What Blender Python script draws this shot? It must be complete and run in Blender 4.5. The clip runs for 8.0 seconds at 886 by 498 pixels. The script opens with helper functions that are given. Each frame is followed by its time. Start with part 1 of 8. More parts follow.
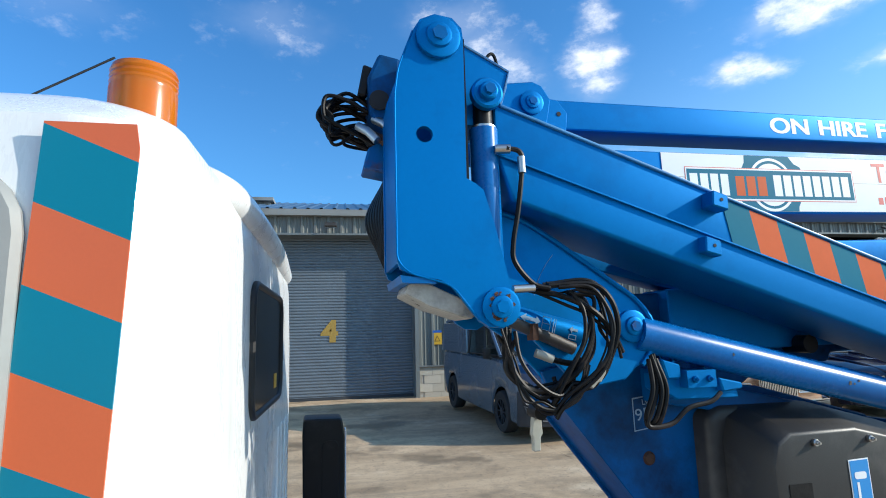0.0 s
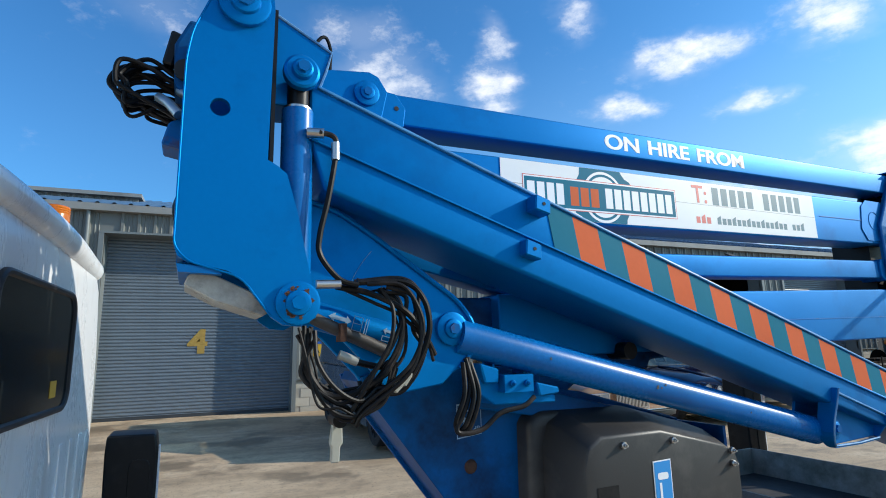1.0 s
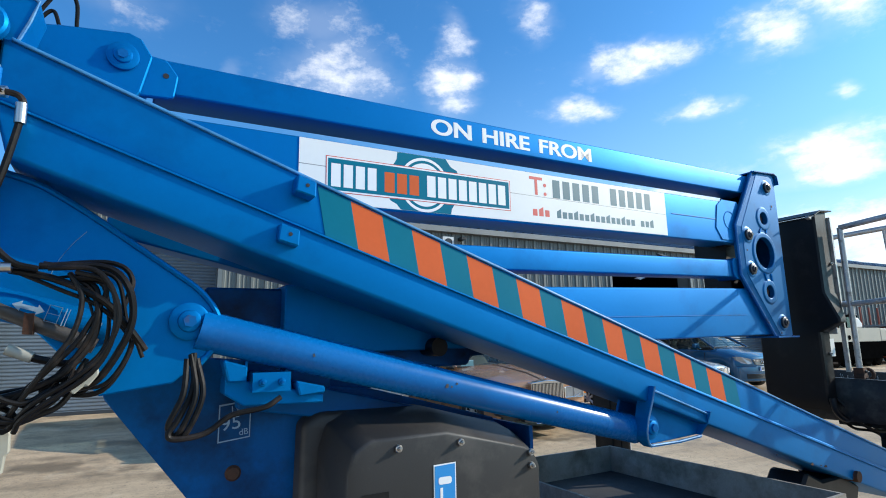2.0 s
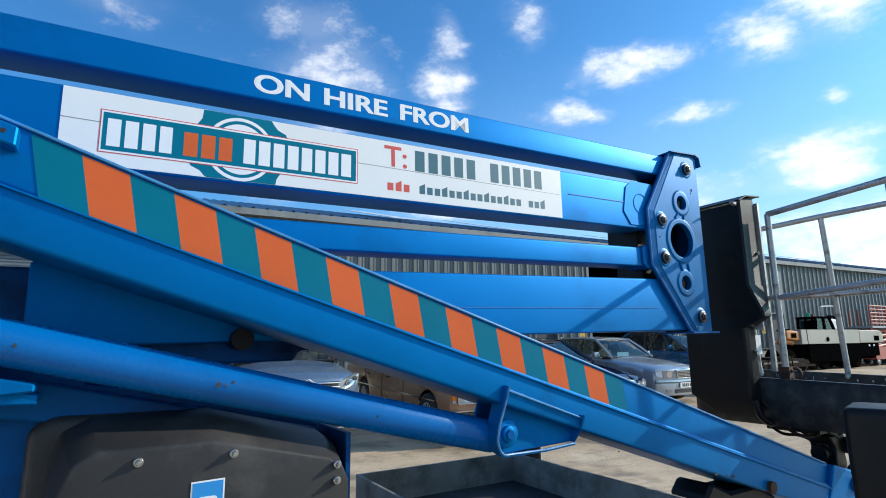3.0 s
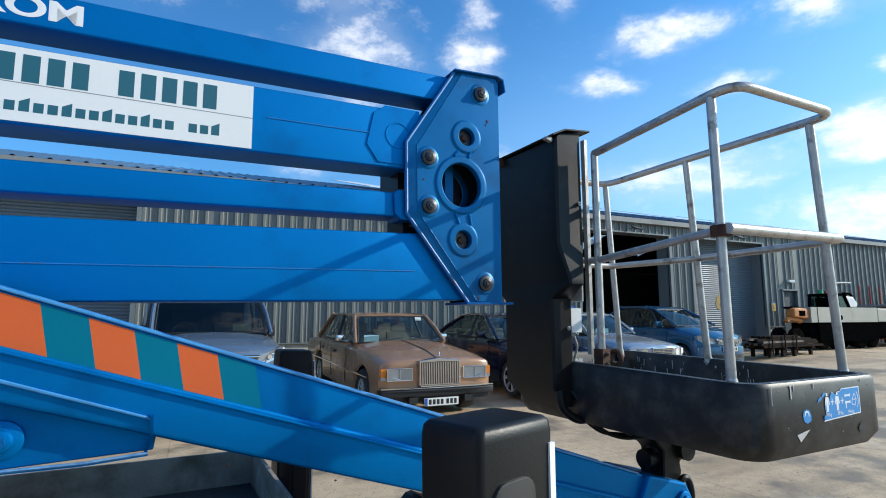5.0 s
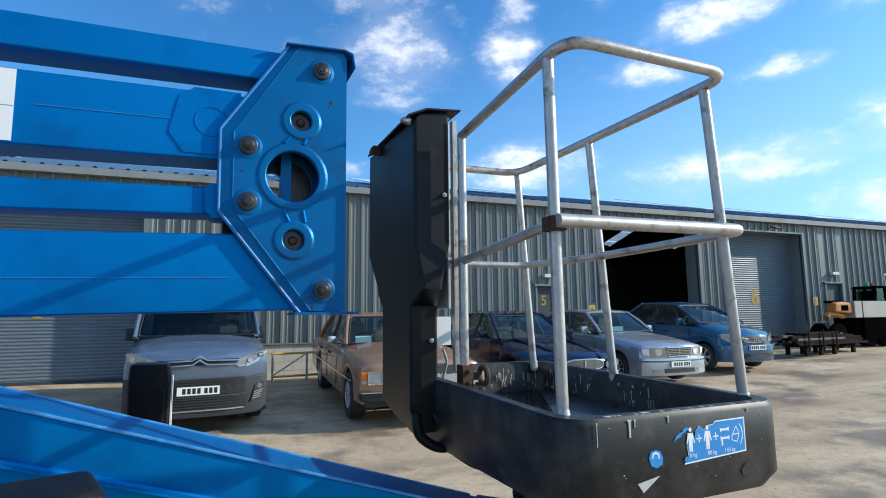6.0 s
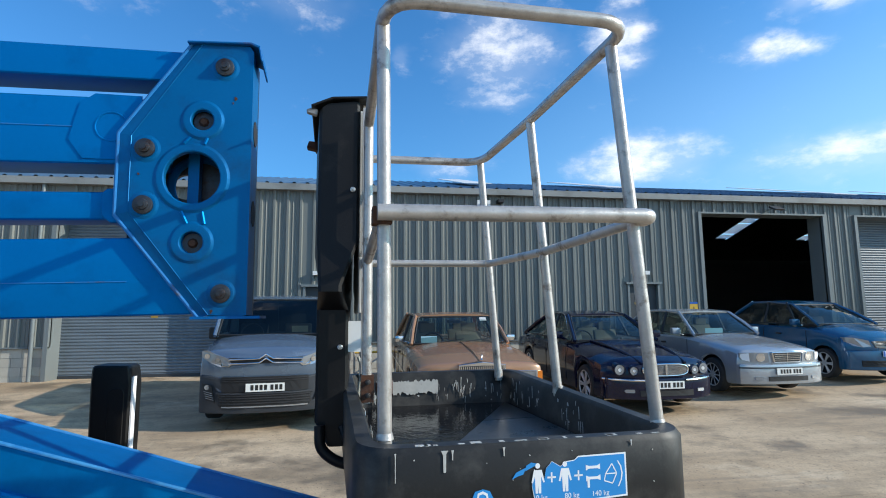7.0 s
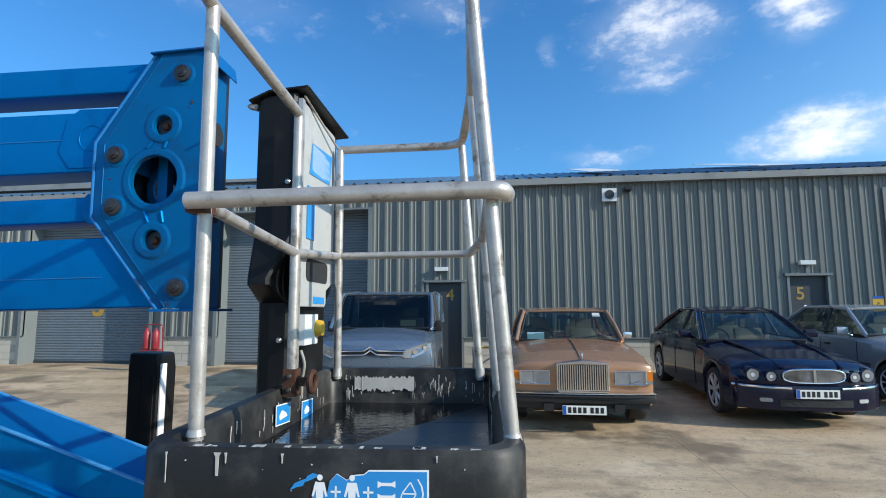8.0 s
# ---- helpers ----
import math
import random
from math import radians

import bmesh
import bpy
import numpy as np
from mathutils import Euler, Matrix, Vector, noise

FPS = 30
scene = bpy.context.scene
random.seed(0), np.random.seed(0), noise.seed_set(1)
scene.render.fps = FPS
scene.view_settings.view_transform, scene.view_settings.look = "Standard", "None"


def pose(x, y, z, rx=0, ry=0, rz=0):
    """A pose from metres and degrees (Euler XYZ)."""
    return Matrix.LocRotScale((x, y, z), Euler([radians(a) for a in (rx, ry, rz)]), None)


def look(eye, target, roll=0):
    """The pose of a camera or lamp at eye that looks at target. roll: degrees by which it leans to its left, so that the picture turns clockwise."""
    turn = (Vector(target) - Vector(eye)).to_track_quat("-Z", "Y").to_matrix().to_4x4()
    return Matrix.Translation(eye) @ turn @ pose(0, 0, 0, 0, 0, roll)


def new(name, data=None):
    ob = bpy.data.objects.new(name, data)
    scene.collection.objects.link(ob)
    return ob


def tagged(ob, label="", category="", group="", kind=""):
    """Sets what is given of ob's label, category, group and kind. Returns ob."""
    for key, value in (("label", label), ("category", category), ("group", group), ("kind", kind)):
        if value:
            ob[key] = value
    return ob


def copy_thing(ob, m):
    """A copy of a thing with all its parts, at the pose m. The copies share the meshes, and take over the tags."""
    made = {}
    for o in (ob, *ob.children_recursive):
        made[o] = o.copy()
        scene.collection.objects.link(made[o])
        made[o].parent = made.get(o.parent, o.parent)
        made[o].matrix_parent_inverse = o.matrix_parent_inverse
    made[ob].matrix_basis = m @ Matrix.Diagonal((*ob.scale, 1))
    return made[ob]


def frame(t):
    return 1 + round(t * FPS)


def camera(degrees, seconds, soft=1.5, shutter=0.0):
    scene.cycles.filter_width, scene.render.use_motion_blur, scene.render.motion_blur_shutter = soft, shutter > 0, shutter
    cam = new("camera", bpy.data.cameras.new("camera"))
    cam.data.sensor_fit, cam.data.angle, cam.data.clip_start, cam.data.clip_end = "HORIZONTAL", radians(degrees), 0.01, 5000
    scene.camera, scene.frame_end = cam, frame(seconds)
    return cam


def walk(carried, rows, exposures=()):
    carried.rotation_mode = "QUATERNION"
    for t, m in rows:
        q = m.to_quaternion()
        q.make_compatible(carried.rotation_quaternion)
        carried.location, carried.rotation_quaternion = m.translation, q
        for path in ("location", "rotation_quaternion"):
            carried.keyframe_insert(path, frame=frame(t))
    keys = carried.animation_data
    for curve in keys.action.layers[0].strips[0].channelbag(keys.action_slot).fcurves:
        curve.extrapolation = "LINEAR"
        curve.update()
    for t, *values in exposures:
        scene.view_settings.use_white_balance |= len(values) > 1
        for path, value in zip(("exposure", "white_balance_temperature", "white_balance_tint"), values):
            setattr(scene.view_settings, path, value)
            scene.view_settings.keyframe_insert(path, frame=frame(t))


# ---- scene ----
cam = camera(78.9, 8.0, soft=1.0)
PATH = [
    (0, (-0.284, 0.028, 1.619), (0.087, 1.967, 1.944), -1.7),
    (0.5, (-0.193, 0.068, 1.596), (0.334, 1.964, 1.955), -1.4),
    (1, (-0.02, 0.08, 1.579), (0.722, 1.901, 1.941), -1.3),
    (1.5, (0.3, -0.004, 1.557), (1.154, 1.767, 1.919), -1.3),
    (1.7, (0.421, -0.038, 1.569), (1.292, 1.729, 1.918), -1.1),
    (2.8, (1.125, 0.03, 1.543), (2.052, 1.77, 1.883), -0.6),
    (3, (1.295, -0.006, 1.524), (2.212, 1.737, 1.874), -0.8),
    (3.5, (1.639, -0.075, 1.539), (2.556, 1.672, 1.863), -0.5),
    (4, (2.015, -0.035, 1.494), (2.918, 1.724, 1.796), -0.4),
    (4.5, (2.401, -0.009, 1.503), (3.283, 1.764, 1.781), -0.3),
    (4.7, (2.592, -0.036, 1.494), (3.456, 1.744, 1.761), -0.1),
    (5.8, (3.590, -0.038, 1.556), (4.310, 1.808, 1.803), -0.7),
    (6, (3.762, -0.04, 1.559), (4.457, 1.82, 1.805), -0.6),
    (6.5, (4.173, -0.089, 1.585), (4.709, 1.821, 1.838), -0.7),
    (7, (4.557, -0.038, 1.573), (4.861, 1.923, 1.819), -0.5),
    (7.5, (4.987, 0.009, 1.558), (5.052, 1.992, 1.806), -0.4),
    (8, (5.352, 0.101, 1.562), (5.101, 2.071, 1.795), -0.2),
]
walk(cam, [(t, look(eye, target, roll)) for t, eye, target, roll in PATH],
     [(0.0, 0.07), (0.5, -0.03), (1.0, -0.11), (1.5, 0.03), (3.0, -0.06), (3.5, -0.10), (4.5, -0.08), (6.0, 0.01), (7.0, -0.03), (8.0, -0.07)])

# ---- sun and sky ----
SUN_EL, SUN_AZ = radians(25), radians(73)          # azimuth from -y towards +x
to_sun = Vector((math.sin(SUN_AZ) * math.cos(SUN_EL), -math.cos(SUN_AZ) * math.cos(SUN_EL), math.sin(SUN_EL)))
sun_data = bpy.data.lights.new("sun", "SUN")
sun_data.energy, sun_data.angle, sun_data.color = 5.0, radians(0.55), (0.985, 0.92, 0.81)
sun = new("sun", sun_data)
sun.matrix_world = look(to_sun * 60, (0, 0, 0))

world = bpy.data.worlds.new("sky")
scene.world = world
world.use_nodes = True
wn, wl = world.node_tree.nodes, world.node_tree.links
wn.clear()
sky = wn.new("ShaderNodeTexSky")
sky.sky_type, sky.sun_disc = "NISHITA", False
sky.sun_elevation, sky.sun_rotation = SUN_EL, math.pi - SUN_AZ
sky.air_density, sky.dust_density, sky.ozone_density = 1.0, 1.6, 3.0
coord = wn.new("ShaderNodeTexCoord")
# clouds: banks given by bearing, height and half extents in degrees, their edges broken up by noise
sep = wn.new("ShaderNodeSeparateXYZ")
wl.new(coord.outputs["Generated"], sep.inputs[0])


def sky_math(op, a, b=None, c=None):
    n = wn.new("ShaderNodeMath")
    n.operation = op
    for k, v in enumerate((a, b, c)):
        if isinstance(v, (int, float)):
            n.inputs[k].default_value = v
        elif v is not None:
            wl.new(v, n.inputs[k])
    return n.outputs[0]


def sky_vec(op, a, b):
    n = wn.new("ShaderNodeVectorMath")
    n.operation = op
    for k, v in enumerate((a, b)):
        if isinstance(v, tuple):
            n.inputs[k].default_value = v
        else:
            wl.new(v, n.inputs[k])
    return n


def sky_noise(vector, scale, detail, rough):
    n = wn.new("ShaderNodeTexNoise")
    n.inputs["Scale"].default_value, n.inputs["Detail"].default_value, n.inputs["Roughness"].default_value = scale, detail, rough
    wl.new(vector, n.inputs["Vector"])
    return n


def sky_range(value, a, b, c, d):
    n = wn.new("ShaderNodeMapRange")
    n.interpolation_type = "SMOOTHSTEP"
    for k, v in zip(("From Min", "From Max", "To Min", "To Max"), (a, b, c, d)):
        n.inputs[k].default_value = v
    wl.new(value, n.inputs["Value"])
    return n.outputs[0]


bearing = sky_math("MULTIPLY", sky_math("ARCTAN2", sep.outputs["X"], sep.outputs["Y"]), math.degrees(1))
height = sky_math("MULTIPLY", sky_math("ARCSINE", sep.outputs["Z"]), math.degrees(1))
chart = wn.new("ShaderNodeCombineXYZ")
wl.new(bearing, chart.inputs["X"]), wl.new(height, chart.inputs["Y"])
lean = sky_vec("MULTIPLY", chart.outputs[0], (0.75, 1.35, 1.0))
drift = sky_vec("SUBTRACT", sky_noise(lean.outputs[0], 0.16, 4, 0.6).outputs["Color"], (0.5, 0.5, 0.5))
bent_chart = sky_vec("ADD", chart.outputs[0], sky_vec("MULTIPLY", drift.outputs[0], (8.5, 4.2, 0.0)).outputs[0])
BANKS = (
    (15.5, 27.5, 8.5, 6.0, 0.70), (13.0, 32.0, 8.0, 3.0, 0.55), (28.0, 26.3, 4.6, 3.6, 0.85), (28.5, 31.0, 2.8, 4.0, 0.66),
    (37.5, 32.0, 3.6, 3.2, 0.58), (48.5, 27.2, 7.0, 2.3, 0.95), (42.3, 23.2, 5.2, 1.6, 0.85), (54.3, 21.6, 4.2, 1.4, 0.78),
    (61.0, 26.8, 5.0, 2.6, 0.85), (67.5, 29.0, 6.0, 4.2, 1.0), (65.5, 21.0, 1.8, 1.1, 0.7), (64.0, 15.5, 7.0, 3.4, 1.0),
    (50.0, 13.6, 13.0, 2.6, 0.72), (29.0, 15.3, 9.0, 3.0, 0.85), (9.5, 15.6, 6.0, 1.5, 0.5), (-7.0, 31.0, 9.0, 3.2, 0.42),
    (5.0, 26.0, 2.0, 1.8, 0.42), (70.0, 8.0, 16.0, 6.0, 1.0), (15.0, 22.6, 6.0, 1.8, 0.6), (-28.0, 29.0, 12.0, 3.0, 0.34))
bank = None
for at_bearing, at_height, wide, tall, dense in BANKS:
    off = sky_vec("DIVIDE", sky_vec("SUBTRACT", bent_chart.outputs[0], (at_bearing, at_height, 0.0)).outputs[0], (wide, tall, 1.0))
    far = wn.new("ShaderNodeVectorMath")
    far.operation = "LENGTH"
    wl.new(off.outputs[0], far.inputs[0])
    one = sky_range(far.outputs["Value"], 0.10, 1.35, dense, 0.0)
    bank = one if bank is None else sky_math("MAXIMUM", bank, one)
# behind the camera and overhead, unseen scattered cloud added to whiten the fill light
away = sky_math("MAXIMUM", sky_range(sky_math("ABSOLUTE", sky_math("SUBTRACT", bearing, 18.0)), 62.0, 90.0, 0.0, 1.0), sky_range(height, 36.0, 50.0, 0.0, 1.0))
fill_cloud = sky_range(sky_noise(coord.outputs["Generated"], 2.6, 3, 0.5).outputs["Fac"], 0.45, 0.69, 0.0, 0.90)
bank = sky_math("MAXIMUM", bank, sky_math("MULTIPLY", away, fill_cloud))
curl = sky_noise(lean.outputs[0], 0.34, 12, 0.66).outputs["Fac"]
rough_bank = sky_math("ADD", bank, sky_math("MULTIPLY", sky_math("SUBTRACT", curl, 0.5), 1.85))
cover = sky_math("MULTIPLY", sky_range(rough_bank, 0.16, 1.22, 0.0, 0.95), sky_range(bank, 0.10, 0.85, 0.45, 1.0))
veil = sky_range(bank, 0.08, 0.9, 0.0, 0.22)
whole_value = sky_math("MULTIPLY", sky_math("MAXIMUM", cover, veil), sky_range(height, -2.0, 3.0, 0.0, 1.0))
warm = wn.new("ShaderNodeMixRGB")
warm.inputs["Color2"].default_value = (8.8, 9.0, 9.3, 1)
wl.new(whole_value, warm.inputs["Fac"])
tint = wn.new("ShaderNodeMixRGB"); tint.blend_type = "MULTIPLY"; tint.inputs["Fac"].default_value = 1.0
tint.inputs["Color2"].default_value = (0.48, 1.17, 1.65, 1)
wl.new(sky.outputs[0], tint.inputs["Color1"])
haze = wn.new("ShaderNodeMixRGB")
haze.inputs["Color2"].default_value = (4.1, 6.4, 8.5, 1)
wl.new(sky_math("MULTIPLY", sky_range(height, 33.0, 3.0, 0.0, 0.62), sky_range(bearing, 0.0, 58.0, 0.10, 1.0)), haze.inputs["Fac"])
wl.new(tint.outputs[0], haze.inputs["Color1"])
wl.new(haze.outputs[0], warm.inputs["Color1"])
back = wn.new("ShaderNodeBackground")
back.inputs["Strength"].default_value = 0.144
wl.new(warm.outputs[0], back.inputs["Color"])
wout = wn.new("ShaderNodeOutputWorld")
wl.new(back.outputs[0], wout.inputs["Surface"])
scene.view_settings.exposure = 0.0

# ---- materials ----


def material(name, colour, rough=0.5, metal=0.0, vary=0.12, scale=3.0, grain=60.0, bump=0.15, dirt=None, dirt_amount=0.35,
             coat=0.0, per_piece=0.0, stretch=(1, 1, 1), dirt_scale=1.2, dirt_edge=(0.52, 0.68), spec=0.5):
    """A surface with broad and fine variation of colour, gloss and height; dirt is a second colour in patches."""
    m = bpy.data.materials.new(name)
    m.use_nodes = True
    n, l = m.node_tree.nodes, m.node_tree.links
    b = n["Principled BSDF"]
    b.inputs["Metallic"].default_value = metal
    b.inputs["Coat Weight"].default_value = coat
    b.inputs["Coat Roughness"].default_value = 0.08
    b.inputs["Specular IOR Level"].default_value = spec
    tc = n.new("ShaderNodeTexCoord")
    mp = n.new("ShaderNodeMapping")
    mp.inputs["Scale"].default_value = stretch
    l.new(tc.outputs["Object"], mp.inputs[0])
    broad = n.new("ShaderNodeTexNoise")
    broad.inputs["Scale"].default_value, broad.inputs["Detail"].default_value = scale, 5
    fine = n.new("ShaderNodeTexNoise")
    fine.inputs["Scale"].default_value, fine.inputs["Detail"].default_value = grain, 4
    l.new(mp.outputs[0], broad.inputs["Vector"])
    l.new(mp.outputs[0], fine.inputs["Vector"])
    both = n.new("ShaderNodeMath"); both.operation = "MULTIPLY_ADD"
    both.inputs[1].default_value = 0.4
    l.new(fine.outputs["Fac"], both.inputs[0])
    l.new(broad.outputs["Fac"], both.inputs[2])
    value = n.new("ShaderNodeMapRange")
    value.inputs["From Min"].default_value, value.inputs["From Max"].default_value = 0.35, 1.05
    value.inputs["To Min"].default_value, value.inputs["To Max"].default_value = 1 - vary, 1 + vary
    l.new(both.outputs[0], value.inputs["Value"])
    last = value.outputs[0]
    if per_piece:
        info = n.new("ShaderNodeObjectInfo")
        pr = n.new("ShaderNodeMapRange")
        pr.inputs["To Min"].default_value, pr.inputs["To Max"].default_value = 1 - per_piece, 1 + per_piece
        l.new(info.outputs["Random"], pr.inputs["Value"])
        mu = n.new("ShaderNodeMath"); mu.operation = "MULTIPLY"
        l.new(last, mu.inputs[0]); l.new(pr.outputs[0], mu.inputs[1])
        last = mu.outputs[0]
    tone = n.new("ShaderNodeVectorMath"); tone.operation = "SCALE"
    tone.inputs[0].default_value = colour
    l.new(last, tone.inputs["Scale"])
    out = tone.outputs[0]
    if dirt:
        spot = n.new("ShaderNodeTexNoise")
        spot.inputs["Scale"].default_value, spot.inputs["Detail"].default_value = dirt_scale, 8
        spot.inputs["Roughness"].default_value = 0.65
        l.new(mp.outputs[0], spot.inputs["Vector"])
        ramp = n.new("ShaderNodeMapRange")
        ramp.inputs["From Min"].default_value, ramp.inputs["From Max"].default_value = dirt_edge
        ramp.inputs["To Max"].default_value = dirt_amount
        l.new(spot.outputs["Fac"], ramp.inputs["Value"])
        mix = n.new("ShaderNodeMixRGB")
        mix.inputs["Color2"].default_value = (*dirt, 1)
        l.new(ramp.outputs[0], mix.inputs["Fac"])
        l.new(out, mix.inputs["Color1"])
        out = mix.outputs[0]
    l.new(out, b.inputs["Base Color"])
    gloss = n.new("ShaderNodeMapRange")
    gloss.inputs["From Min"].default_value, gloss.inputs["From Max"].default_value = 0.3, 1.1
    gloss.inputs["To Min"].default_value, gloss.inputs["To Max"].default_value = max(0.02, rough * 0.8), min(1, rough * 1.2)
    l.new(both.outputs[0], gloss.inputs["Value"])
    l.new(gloss.outputs[0], b.inputs["Roughness"])
    if bump:
        bp = n.new("ShaderNodeBump")
        bp.inputs["Strength"].default_value, bp.inputs["Distance"].default_value = bump, 0.004
        l.new(both.outputs[0], bp.inputs["Height"])
        l.new(bp.outputs[0], b.inputs["Normal"])
    return m


def glass(name, tint=(0.6, 0.68, 0.7), rough=0.02):
    """A glass pane: a clear sheet with a mirror gloss by Fresnel."""
    m = bpy.data.materials.new(name)
    m.use_nodes = True
    n, l = m.node_tree.nodes, m.node_tree.links
    n.clear()
    clear = n.new("ShaderNodeBsdfTransparent"); clear.inputs[0].default_value = (*tint, 1)
    shine = n.new("ShaderNodeBsdfGlossy"); shine.inputs["Roughness"].default_value = rough
    lw = n.new("ShaderNodeLayerWeight"); lw.inputs[0].default_value = 0.5
    fifth = n.new("ShaderNodeMath"); fifth.operation = "POWER"; fifth.inputs[1].default_value = 4.5
    l.new(lw.outputs["Facing"], fifth.inputs[0])
    fr = n.new("ShaderNodeMapRange")
    fr.inputs["To Min"].default_value, fr.inputs["To Max"].default_value = 0.05, 1.0
    l.new(fifth.outputs[0], fr.inputs["Value"])
    mix = n.new("ShaderNodeMixShader")
    l.new(fr.outputs[0], mix.inputs[0]); l.new(clear.outputs[0], mix.inputs[1]); l.new(shine.outputs[0], mix.inputs[2])
    o = n.new("ShaderNodeOutputMaterial"); l.new(mix.outputs[0], o.inputs[0])
    return m


BLUE = material("blue machine paint", (0.0, 0.158, 0.432), 0.47, 0.54, 0.10, 1.6, 70, 0.06, dirt=(0.003, 0.080, 0.23), dirt_amount=0.45, dirt_scale=2.6, spec=0.06)
BLUE_GLOSS = material("glossy blue ram paint", (0.0, 0.128, 0.40), 0.27, 0.0, 0.10, 1.6, 70, 0.06, dirt=(0.003, 0.075, 0.23), dirt_amount=0.45, dirt_scale=2.6, spec=0.28)
BLUE_DULL = material("darker dull blue paint", (0.0, 0.118, 0.310), 0.40, 0.30, 0.14, 3.5, 90, 0.08, dirt=(0.010, 0.060, 0.155), dirt_amount=0.6, dirt_scale=6, dirt_edge=(0.50, 0.70), spec=0.14)
BLUE_WORN = material("scuffed blue paint", (0.002, 0.105, 0.32), 0.38, 0.0, 0.15, 4, 120, 0.12, dirt=(0.10, 0.045, 0.02), dirt_amount=0.6, dirt_scale=9, dirt_edge=(0.60, 0.70), spec=0.12)
BLACK_PLASTIC = material("weathered black plastic", (0.008, 0.008, 0.0085), 0.42, 0, 0.3, 3, 220, 0.22, dirt=(0.05, 0.046, 0.042), dirt_amount=0.3, dirt_scale=6, dirt_edge=(0.55, 0.72), spec=0.22)
BLACK_DRIP = material("scuffed black tub plastic", (0.017, 0.0165, 0.016), 0.46, 0, 0.3, 4, 140, 0.14, dirt=(0.085, 0.080, 0.072), dirt_amount=0.6, dirt_scale=8, dirt_edge=(0.46, 0.70), spec=0.30)
# grime plus painted shade: darker than the machine blue where the boom shades it
BLUE_GRIME_SHADE = material("oily dirty blue paint darkened for shade", (0.0, 0.085, 0.27), 0.4, 0, 0.2, 2.5, 90, 0.12, dirt=(0.006, 0.010, 0.018), dirt_amount=0.85, dirt_scale=3.2, dirt_edge=(0.45, 0.68), spec=0.1)
GREY_COVER = material("dark grey moulded cover", (0.029, 0.027, 0.026), 0.46, 0, 0.2, 2, 260, 0.18, dirt=(0.13, 0.115, 0.10), dirt_amount=0.4, dirt_scale=2.5, spec=0.4)
RUBBER = material("black hose rubber", (0.007, 0.0065, 0.0065), 0.45, 0, 0.3, 8, 200, 0.2, dirt=(0.08, 0.06, 0.05), dirt_amount=0.4, dirt_scale=8, spec=0.18)
STEEL = material("bright steel fitting", (0.55, 0.53, 0.50), 0.32, 1.0, 0.15, 20, 200, 0.1)
RUST = material("rusted steel", (0.075, 0.030, 0.015), 0.75, 0.2, 0.5, 14, 160, 0.6, dirt=(0.02, 0.013, 0.011), dirt_amount=0.8, dirt_scale=24)
GALV = material("worn aluminium tube", (0.48, 0.445, 0.41), 0.36, 0.45, 0.22, 18, 170, 0.35, dirt=(0.14, 0.10, 0.07), dirt_amount=0.8, dirt_scale=13, dirt_edge=(0.55, 0.67))
GREY_STEEL = material("dull grey steel", (0.30, 0.30, 0.30), 0.5, 0.4, 0.15, 3, 120, 0.2, dirt=(0.16, 0.10, 0.06), dirt_amount=0.4, dirt_scale=3)
WHITE_VINYL = material("white vinyl banner", (0.78, 0.78, 0.76), 0.4, 0, 0.04, 2, 50, 0.03)
TEAL = material("teal vinyl", (0.0, 0.155, 0.235), 0.45, 0, 0.08, 3, 60, 0.03, spec=0.10)
ORANGE = material("orange vinyl", (0.66, 0.125, 0.038), 0.45, 0, 0.08, 3, 60, 0.03, spec=0.10)
RED_INK = material("red ink", (0.62, 0.07, 0.05), 0.45, 0, 0.05, 3, 60, 0)
WHITE_INK = material("white ink", (0.80, 0.80, 0.80), 0.45, 0, 0.04, 3, 60, 0)
TEAL_INK = material("dark teal ink", (0.015, 0.11, 0.15), 0.45, 0, 0.05, 3, 60, 0)
SIGN_BLUE = material("blue sticker", (0.02, 0.25, 0.60), 0.4, 0, 0.08, 6, 90, 0.03)
YELLOW = material("yellow paint", (0.62, 0.36, 0.03), 0.5, 0, 0.10, 5, 80, 0.08)
NUMBER_PAINT = material("faded yellow number paint", (0.40, 0.25, 0.05), 0.6, 0, 0.15, 9, 80, 0.08)
WHITE_PAINT = material("white vehicle paint", (0.80, 0.81, 0.80), 0.28, 0, 0.05, 1.5, 60, 0.05, coat=0.3, dirt=(0.50, 0.47, 0.42), dirt_amount=0.45, stretch=(3, 3, 0.5), dirt_scale=3)
CLADDING = material("grey green steel cladding", (0.168, 0.177, 0.163), 0.45, 0.0, 0.12, 0.7, 40, 0.05, dirt=(0.092, 0.100, 0.092), dirt_amount=0.45, stretch=(2, 2, 0.25), dirt_scale=1.4)
TRIM_GREY = material("grey steel flashing", (0.17, 0.19, 0.19), 0.4, 0, 0.08, 1, 50, 0.05)
GUTTER = material("pale grey gutter", (0.27, 0.275, 0.265), 0.5, 0, 0.15, 1, 50, 0.08, dirt=(0.12, 0.12, 0.11), dirt_amount=0.5)
SHUTTER = material("blue grey roller shutter", (0.150, 0.185, 0.215), 0.42, 0, 0.1, 0.8, 60, 0.06, dirt=(0.10, 0.12, 0.135), dirt_amount=0.35)
# door grey with the shade of the recess put into its colour
DOOR_PAINT = material("grey door paint darkened for shade", (0.038, 0.045, 0.052), 0.5, 0, 0.1, 2, 60, 0.05)
BLOCK = material("pale concrete block", (0.47, 0.44, 0.37), 0.9, 0, 0.14, 4, 90, 0.6, per_piece=0.07, dirt=(0.30, 0.28, 0.24), dirt_amount=0.4)
